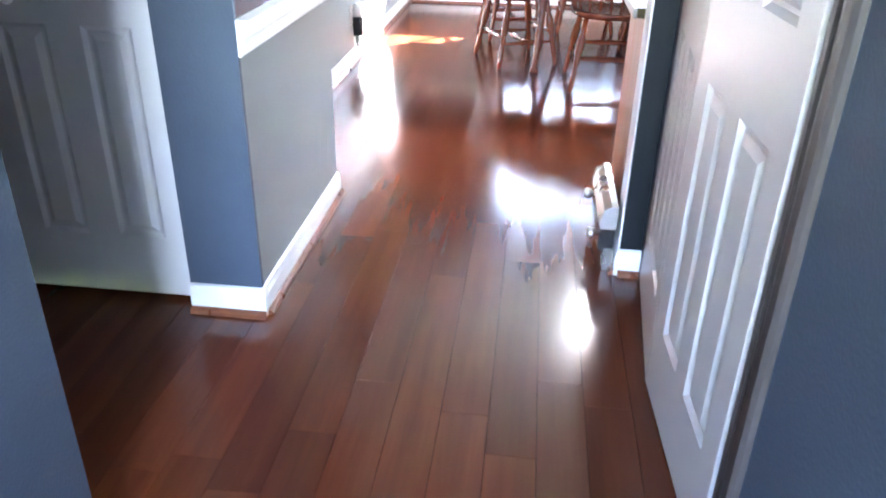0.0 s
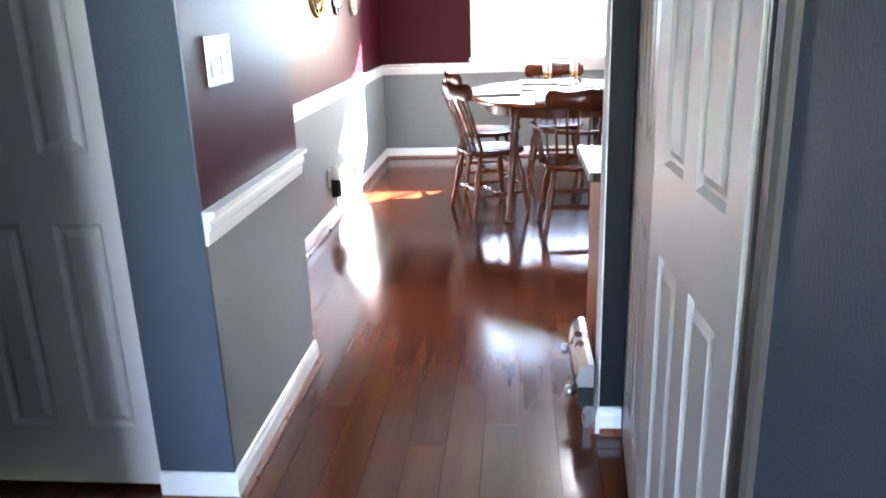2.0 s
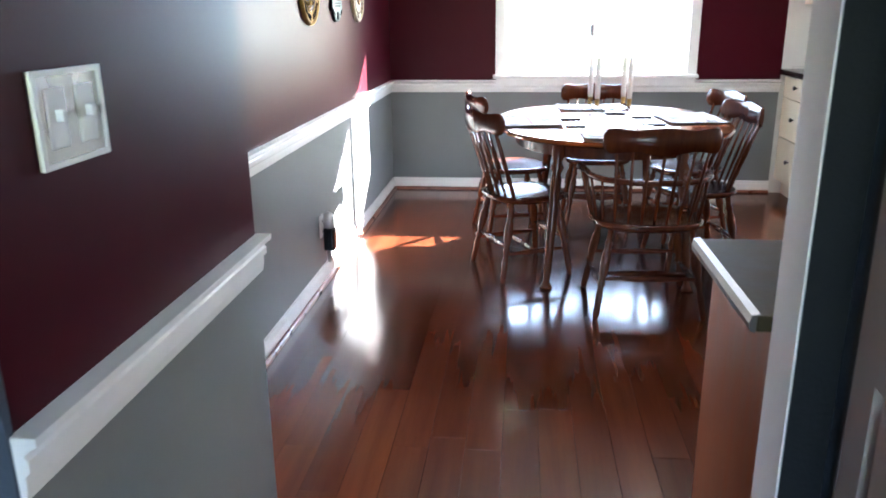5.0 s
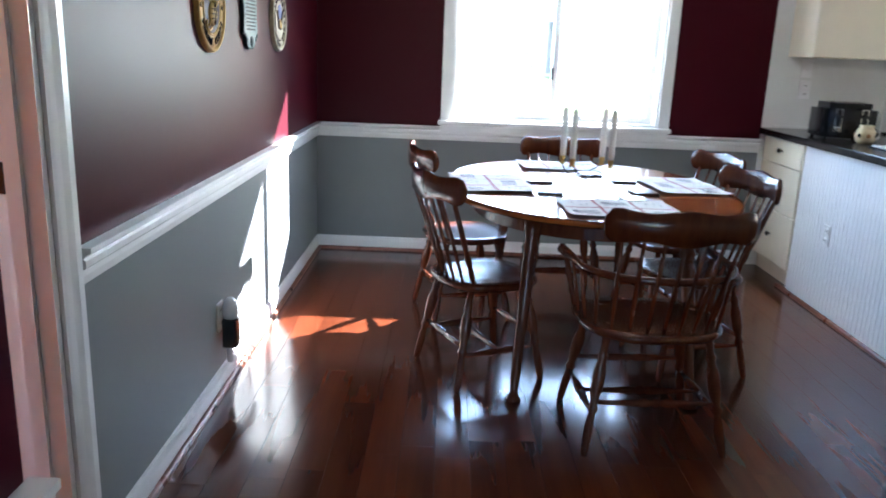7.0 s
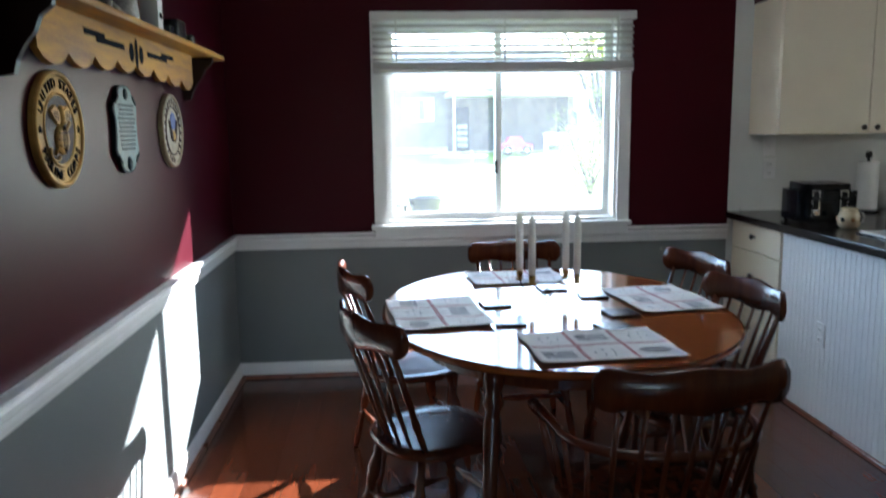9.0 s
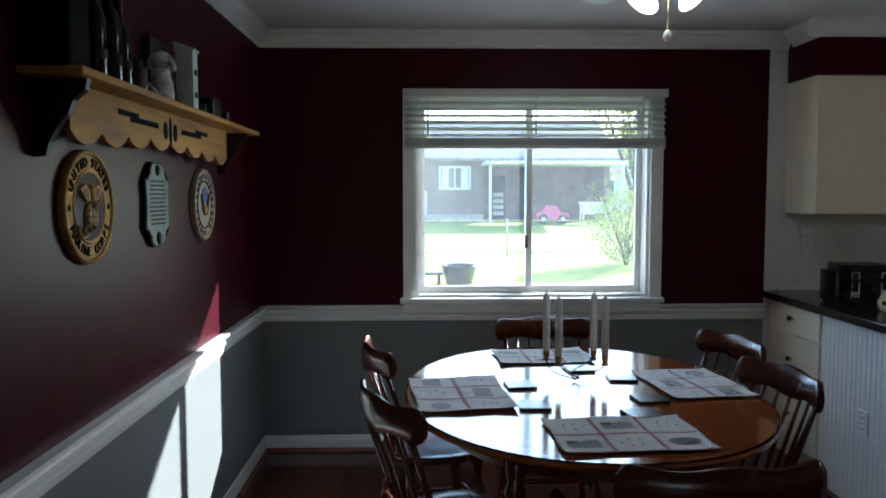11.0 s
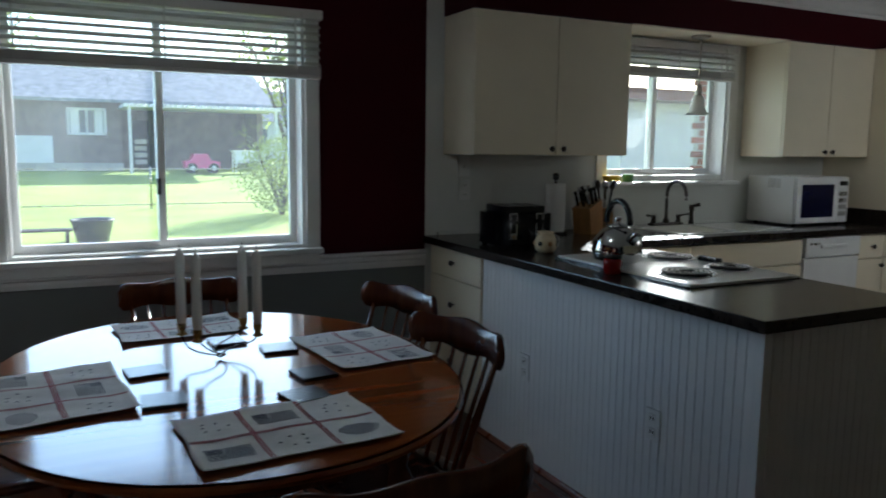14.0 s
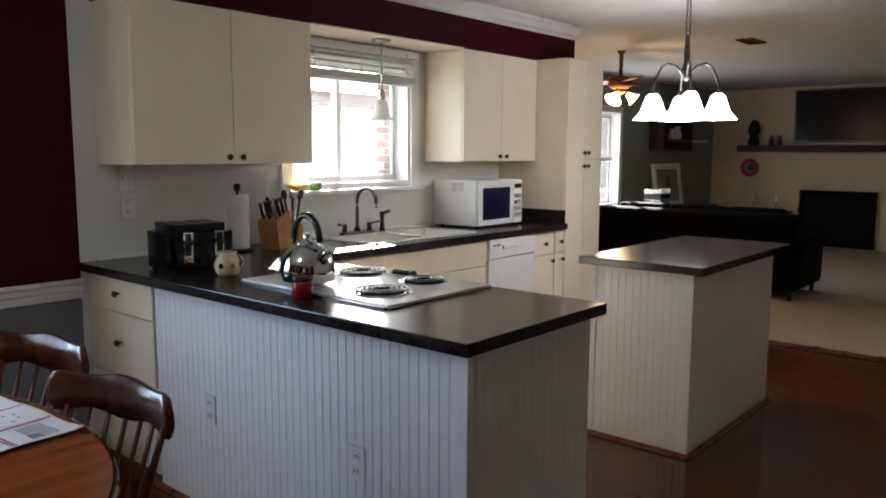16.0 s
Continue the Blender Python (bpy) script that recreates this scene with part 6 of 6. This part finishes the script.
pic = thing("framed_picture", "white-framed picture of a red flower leaning on a desk", "picture", place=pose(12.25, 8.80, 0.66, -8))
part("frame", boxes((-0.46, -0.38, -0.02, 0.02, 0, 0.62), (0.38, 0.46, -0.02, 0.02, 0, 0.62), (-0.38, 0.38, -0.02, 0.02, 0, 0.06), (-0.38, 0.38, -0.02, 0.02, 0.54, 0.62)), TRIM, pic)
part("picture", boxes((-0.38, 0.38, 0.0, 0.01, 0.06, 0.54)), GREENWALL, pic)
part("painted_flower", lathe([(0.09, 0), (0.05, 0.004)], 14, pose(0, 0, 0.36, 90)), REDCLOTH, pic)
for k in range(4):
    single("letter_tray", boxes((-0.16, 0.16, -0.12, 0.12, 0, 0.012), (-0.16, -0.15, -0.12, 0.12, 0.012, 0.065), (0.15, 0.16, -0.12, 0.12, 0.012, 0.065), (-0.15, 0.15, 0.11, 0.12, 0.012, 0.065)), NICKEL if k % 2 else BLACK, "stacked metal letter tray on a desk", "letter tray", "letter trays", pose(11.4, 8.6, 0.66 + 0.07 * k))
fan2 = thing("ceiling_fan", "brown ceiling fan with warm lit bulbs", "ceiling fan", place=pose(8.6, 7.74, -0.16))
part("rod", lathe([(0.05, 2.619), (0.02, 2.59), (0.02, 2.36)], 14), BRASS, fan2)
part("motor", lathe([(0.05, 2.37), (0.12, 2.35), (0.13, 2.27), (0.07, 2.24)], 24), BROWNWOOD, fan2)
for k in range(5):
    m = pose(0, 0, 2.31, 0, 0, 72 * k + 10)
    part("blade", slab([(0.14, -0.04), (0.50, -0.065), (0.54, 0), (0.50, 0.065), (0.14, 0.04)], -0.004, 0.004, m @ pose(0, 0, 0, 8)), BROWNWOOD, fan2)
part("light_kit", lathe([(0.05, 2.24), (0.06, 2.21), (0.02, 2.18)], 16), BRASS, fan2)
for k in range(3):
    a = 2 * math.pi * k / 3 + 0.9
    m = pose(0.07 * math.cos(a), 0.07 * math.sin(a), 2.19) @ Matrix.Rotation(a, 4, "Z") @ Matrix.Rotation(radians(-50), 4, "Y")
    bell_shade(fan2, m, WARMBULB, 0.75)
bulb_light("far_fan_bulbs", (8.6, 7.74, 1.84), 2.0, (1.0, 0.66, 0.34), 0.1)
vent = thing("ceiling_vent", "brown slatted ceiling vent", "vent", place=pose(8.68, 6.47, 2.459))
part("frame", boxes((-0.18, 0.18, -0.08, -0.06, -0.012, 0), (-0.18, 0.18, 0.06, 0.08, -0.012, 0), (-0.18, -0.16, -0.06, 0.06, -0.012, 0), (0.16, 0.18, -0.06, 0.06, -0.012, 0)), BROWNWOOD, vent)
for k in range(6):
    part("slat", boxes((-0.16, 0.16, -0.052 + 0.02 * k, -0.044 + 0.02 * k, -0.010, 0)), BROWNWOOD, vent)


# ---- outside ----
def ground_z(y):
    return -0.30 + 0.65 * min(1.0, max(0.0, (y - 20) / 14))


bm = bmesh.new()
gx = [-600, -60, -20, -8, 0, 8, 20, 60, 600]
gy = [-600, -40, -5, 8, 14, 20, 23, 26, 29, 32, 34, 60, 120, 900]
grid = [[bm.verts.new((x, y, ground_z(y))) for x in gx] for y in gy]
for a, b in zip(grid, grid[1:]):
    for i in range(len(gx) - 1):
        bm.faces.new((a[i], a[i + 1], b[i + 1], b[i])).smooth = True
structure("ground", bm, GRASS, "sunlit green lawn")
structure("roof_eave", boxes((-0.6, 6.86, 7.662, 8.40, 2.31, 2.40)), SIDING, "white boarded eave above the windows")
# the neighbour's house
house = thing("neighbour_house", "low brown brick house with a white awning and carport", "house", place=pose(0, 36, 0.30))
part("wall", boxes(*wall_along("x", -9, 3.45, 0, 0.25, 0, 2.65, [(1.55, 2.92, 1.40, 2.42), (-4.6, -2.8, 1.1, 2.3)])), FARBRICK, house)
part("side_wall", boxes((8.65, 8.9, 0.0, 7, 0, 2.65), (3.3, 3.45, 0.25, 2.2, 0, 2.65)), FARBRICK, house)
part("carport_wall", boxes((3.45, 8.65, 2.2, 2.45, 0, 2.65)), FARBRICK, house)
part("foundation", boxes((-9, 3.46, -0.05, 0.0, 0.0, 0.35)), MORTAR, house)
part("roof", slab([(-0.5, 2.62), (-0.5, 2.74), (4.0, 4.75), (8.5, 2.74), (8.5, 2.62), (4.0, 4.62)], -9.4, 9.2, Matrix(((0, 0, 1, 0), (1, 0, 0, 0), (0, 1, 0, 0), (0, 0, 0, 1)))), SHINGLE, house)
for x0, x1, z0, z1 in ((1.55, 2.92, 1.40, 2.42), (-4.6, -2.8, 1.1, 2.3)):
    w = part("window", boxes((x0, x0 + 0.09, -0.03, 0.10, z0, z1), (x1 - 0.09, x1, -0.03, 0.10, z0, z1), (x0, x1, -0.03, 0.10, z0, z0 + 0.09), (x0, x1, -0.03, 0.10, z1 - 0.09, z1), ((x0 + x1) / 2 - 0.03, (x0 + x1) / 2 + 0.03, -0.02, 0.10, z0, z1)), SIDING, house)
    part("pane", boxes((x0, x1, 0.10, 0.12, z0, z1)), DARKGLASS, w)
    for sx in (x0 + 0.12, x1 - 0.42):
        part("curtain", boxes((sx, sx + 0.30, 0.085, 0.098, z0 + 0.09, z1 - 0.09)), SIDING, w)
door = part("door", boxes((4.0, 4.62, 2.14, 2.2, 0.02, 2.05)), DARKGREEN, house, "dark door")
for k in range(4):
    part("door_panel", boxes((4.08, 4.54, 2.11, 2.14, 0.25 + 0.28 * k, 0.44 + 0.28 * k)), SIDING, door, "white door panel")
aw = part("awning", boxes((3.35, 9.0, -2.55, 0.4, 2.40, 2.46)), SIDING, house, "white ribbed metal awning")
for k in range(24):
    part("rib", boxes((3.38 + 0.238 * k, 3.50 + 0.238 * k, -2.62, 0.3, 2.46, 2.53)), SIDING, aw)
for x in (3.5, 8.8):
    part("post", boxes((x, x + 0.10, -2.45, -2.35, -0.05, 2.40)), SIDING, house)
part("porch_panel", boxes((-0.2, 1.05, -0.06, 0.0, 0.35, 1.35)), SIDING, house)

toy = thing("toy_car", "bright pink plastic ride-on toy car", "toy car", place=pose(6.0, 33.6, ground_z(33.6)))
part("body", slab([(-0.62, 0.18), (0.62, 0.18), (0.64, 0.42), (0.30, 0.48), (0.18, 0.72), (-0.30, 0.72), (-0.42, 0.48), (-0.64, 0.44)], -0.3, 0.3, pose(0, 0, 0, 90)), PINK, toy)
for x in (-0.38, 0.40):
    for y in (-0.31, 0.31):
        wh = part("wheel", lathe([(0.17, -0.05), (0.19, -0.03), (0.19, 0.03), (0.17, 0.05)], 18, pose(x, y, 0.19, 90)), BLACK, toy)
        part("rim", lathe([(0.09, -0.055), (0.09, 0.055)], 12, pose(x, y, 0.19, 90)), SIDING, wh)
part("windshield", boxes((0.17, 0.20, -0.27, 0.27, 0.50, 0.74)), DARKGLASS, toy)
bench = thing("garden_table", "white garden table under the awning", "table", place=pose(7.85, 34.0, ground_z(34)))
part("top", boxes((-0.65, 0.65, -0.35, 0.35, 0.78, 0.84)), SIDING, bench)
part("side_panel", boxes((-0.62, 0.62, -0.34, -0.30, 0.35, 0.78)), SIDING, bench)
for x in (-0.58, 0.52):
    for y in (-0.32, 0.26):
        part("leg", boxes((x, x + 0.06, y, y + 0.06, 0, 0.78)), SIDING, bench)

fence = thing("wire_fence", "low grey wire fence across the lawn", "fence", place=pose(0, 23.3, 0))
fz = ground_z(23.3)
for k in range(9):
    part("post", lathe([(0.025, fz - 0.05), (0.025, fz + 0.98), (0.01, fz + 1.0)], 8, pose(-9.0 + 3.03 * k, 0, 0)), NICKEL, fence)
for z in (0.1, 0.95):
    part("rail", boxes((-9, 15.2, -0.012, 0.012, fz + z - 0.012, fz + z + 0.012)), NICKEL, fence)

tub = thing("garden_tub", "dark round garden tub on the lawn", "tub", place=pose(1.62, 18.2, -0.30))
part("tub", lathe([(0.22, 0.0), (0.26, 0.02), (0.34, 0.36), (0.36, 0.37), (0.36, 0.40), (0.31, 0.39), (0.29, 0.30)], 28), BLACK, tub)
part("soil", lathe([(0.30, 0.31), (0.26, 0.345), (0.08, 0.36)], 20), BARK, tub)
lowb = thing("garden_bench", "low dark slatted bench on the lawn", "bench", place=pose(0.85, 18.3, -0.30))
for k in range(4):
    part("slat", boxes((-0.45, 0.45, -0.18 + 0.10 * k, -0.10 + 0.10 * k, 0.20, 0.23)), DARKWOOD, lowb)
for x in (-0.40, 0.34):
    part("leg", boxes((x, x + 0.06, -0.16, 0.18, 0, 0.20)), DARKWOOD, lowb)


def leafy(name, place, label, category, stems, crown, count, size, seed, mat=LEAF, leaf=0.05, full=False):
    """A plant with tapered limbs and a crown of single leaves. crown: half width, base, top."""
    r = random.Random(seed)
    t = thing(name, label, category, place=place)
    half, z0, z1 = crown
    wood, tips = bmesh.new(), []
    for k in range(stems):
        a, n = 2 * math.pi * k / stems + r.uniform(-0.3, 0.3), 5
        reach, top = half * r.uniform(0.35, 0.8), z1 * r.uniform(0.65, 0.95)
        pts = [Vector((reach * (s / n) ** 1.3 * math.cos(a) + r.uniform(-1, 1) * size * 0.03, reach * (s / n) ** 1.3 * math.sin(a) + r.uniform(-1, 1) * size * 0.03, top * s / n)) for s in range(n + 1)]
        tube(pts, [size * 0.03 * (1 - 0.8 * s / n) for s in range(n + 1)], 6, wood)
        tips += pts[2:]
        for p in pts[2:]:
            for _ in range(2):
                q = p + Vector((r.uniform(-1, 1), r.uniform(-1, 1), r.uniform(0, 1))) * half * 0.35
                tube([p, p.lerp(q, 0.5) + Vector((0, 0, 0.02)), q], [size * 0.010, size * 0.008, size * 0.003], 4, wood)
                tips.append(q)
    part("trunk", wood, BARK, t)
    v, f = [], []
    for k in range(count):
        c = r.choice(tips) + Vector((r.gauss(0, 1), r.gauss(0, 1), r.gauss(0, 1))) * half * 0.16
        if full and k % 3:
            u, a = r.uniform(-1, 1), r.uniform(0, 2 * math.pi)
            rr = (1 - u * u) ** 0.5 * (1 + 0.12 * math.sin(3 * a + 4 * u) + 0.08 * math.sin(7 * a)) * r.uniform(0.55, 1.0)
            c = Vector((half * rr * math.cos(a), half * rr * math.sin(a), (z0 + z1) / 2 + (z1 - z0) / 2 * u)) + Vector((r.gauss(0, 1), r.gauss(0, 1), r.gauss(0, 1))) * half * 0.05
        if c.z < z0:
            continue
        q = Euler((r.uniform(0, 6), r.uniform(0, 6), r.uniform(0, 6))).to_matrix()
        s, i = leaf * r.uniform(0.6, 1.3), len(v)
        v += [tuple(c + q @ Vector(p) * s) for p in ((-0.5, 0, 0), (0, -0.25, 0.05), (0.5, 0, 0), (0, 0.25, 0.05))]
        f.append((i, i + 1, i + 2, i + 3))
    me = bpy.data.meshes.new("crown")
    me.from_pydata(v, [], f)
    me.materials.append(mat)
    c = new("crown", me)
    c.parent = t
    return t


leafy("bush", pose(5.85, 21.6, -0.25), "round yellow-green spring bush on the lawn", "bush", 13, (1.05, 0.10, 1.80), 6200, 1.0, 3, BUSHLEAF, 0.062, True)
leafy("tree", pose(13.5, 48, 0.35), "tall tree with thin spring leaves", "tree", 8, (4.0, 2.0, 9.0), 2400, 5.0, 7, leaf=0.30)
leafy("tree", pose(20.5, 52, 0.35), "tall tree with thin spring leaves", "tree", 8, (4.5, 2.0, 10.0), 2400, 5.0, 8, leaf=0.30)
leafy("tree", pose(-3.5, 56, 0.35), "tall tree with thin spring leaves", "tree", 8, (5.0, 2.0, 11.0), 2400, 5.0, 9, leaf=0.30)
far = thing("far_house", "pale distant house with a grey roof", "house", place=pose(16.5, 60, 0.35))
part("wall", boxes((-6, 6, 0, 8, 0, 2.8)), SIDING, far)
part("roof", slab([(-0.5, 2.75), (4, 5.2), (8.5, 2.75)], -6.4, 6.4, Matrix(((0, 0, 1, 0), (1, 0, 0, 0), (0, 1, 0, 0), (0, 0, 0, 1)))), SHINGLE, far)
part("window", boxes((-3, -1.5, -0.03, 0.02, 1.0, 2.2)), DARKGLASS, far)

# beyond the sink window
wing = tagged(new("wall_wing"), "red brick wing of the house", kind="structure")
part("mortar_core", boxes((6.87, 6.965, 7.67, 9.50, -0.3, 2.62)), MORTAR, wing)
brick_me = mesh_of("brick", boxes((-0.012, 0.0, 0.0, 0.195, 0.0, 0.060)), BRICK)
for j in range(22):
    for i in range(9):
        b = new("brick", brick_me)
        b.parent, b.matrix_local = wing, pose(6.872, 7.69 + 0.205 * i - (0.1 if j % 2 else 0) * (i > 0), 1.05 + 0.071 * j)
shed = thing("garden_shed", "pale sided garden building with a brown eave", "shed", place=pose(9.0, 13.2, -0.3))
part("wall", boxes((0, 5.0, 0, 3, 0, 2.45)), SIDING, shed)
for k in range(15):
    part("siding_board", boxes((-0.01, 5.01, -0.018, 0.0, 0.05 + 0.16 * k, 0.195 + 0.16 * k)), SIDING, shed)
part("eave", boxes((-0.3, 5.3, -0.5, 3.4, 2.45, 2.62)), SHOE, shed, "brown wooden eave")
part("door", boxes((2.0, 2.9, -0.03, -0.019, 0.05, 2.05)), TRIM, shed)


# ---- floor ----
floor = structure("floor", boxes((-2.6, 7.34, 2.60, 7.60, -0.14, -0.028), (-1.3, 2.36, 1.24, 2.60, -0.14, -0.028), (0.25, 1.68, -1.85, 1.24, -0.14, -0.028)), UNDERFLOOR, "glossy red-brown wooden plank floor")
PW = 0.119


def plank_mesh(n):
    bm, g, e = bmesh.new(), 0.0002, 0.0005
    lo = [bm.verts.new(p) for p in ((g, g, -0.008), (PW - g, g, -0.008), (PW - g, n - g, -0.008), (g, n - g, -0.008))]
    mid = [bm.verts.new(p) for p in ((g, g, -0.0012), (PW - g, g, -0.0012), (PW - g, n - g, -0.0012), (g, n - g, -0.0012))]
    top = [bm.verts.new(p) for p in ((g + e, g + e, 0), (PW - g - e, g + e, 0), (PW - g - e, n - g - e, 0), (g + e, n - g - e, 0))]
    for a, b in ((lo, mid), (mid, top)):
        for i in range(4):
            bm.faces.new((a[i], a[(i + 1) % 4], b[(i + 1) % 4], b[i]))
    bm.faces.new(top)
    return mesh_of("plank", bm, PLANK)


LENGTHS = (0.8, 0.95, 1.1, 1.25)
plank_mes = [plank_mesh(n) for n in LENGTHS]
rnd = random.Random(21)
verts, faces = [], []
for c in range(-30, 53):
    x = 0.982 + PW * c
    if x < -2.5 or x + PW > 7.34:
        continue
    y = -1.7 - rnd.uniform(0.0, 0.7)
    while y < 7.5:
        k = rnd.randrange(4)
        n = LENGTHS[k]
        s = 1.0 if y + n < 7.52 else (7.52 - y) / n
        if s * n < 0.06:
            break
        mid = y + n / 2
        if (mid < 2.5 and not -1.3 < x < 2.3) or (mid < 1.0 and not 0.2 < x < 1.6):
            y += n
            continue
        if -0.15 < x < 2.95 and y + n > 0.55:
            p = new("plank", plank_mes[k])
            p.parent = floor
            p.matrix_local = Matrix.Translation((x, y, rnd.uniform(-0.0003, 0.0) + FLOOR_Z)) @ Matrix.Diagonal((1, s, 1, 1))
        else:
            i, n = len(verts), n * s
            a, b, u, w = x + 0.0003, x + PW - 0.0003, y + 0.0003, y + n - 0.0003
            verts += [(a, u, -0.008), (b, u, -0.008), (b, w, -0.008), (a, w, -0.008), (a, u, 0), (b, u, 0), (b, w, 0), (a, w, 0)]
            faces += [(i + 4, i + 5, i + 6, i + 7), (i, i + 1, i + 5, i + 4), (i + 1, i + 2, i + 6, i + 5), (i + 2, i + 3, i + 7, i + 6), (i + 3, i, i + 4, i + 7)]
            n /= max(s, 1e-6)
        y += n * s
me = bpy.data.meshes.new("plank_field")
me.from_pydata(verts, [], faces)
me.materials.append(PLANK)
rest = new("plank_field", me)
rest.parent = floor
rest.location.z = FLOOR_Z
tagged(rest, "more red-brown floor planks", kind="stuff")
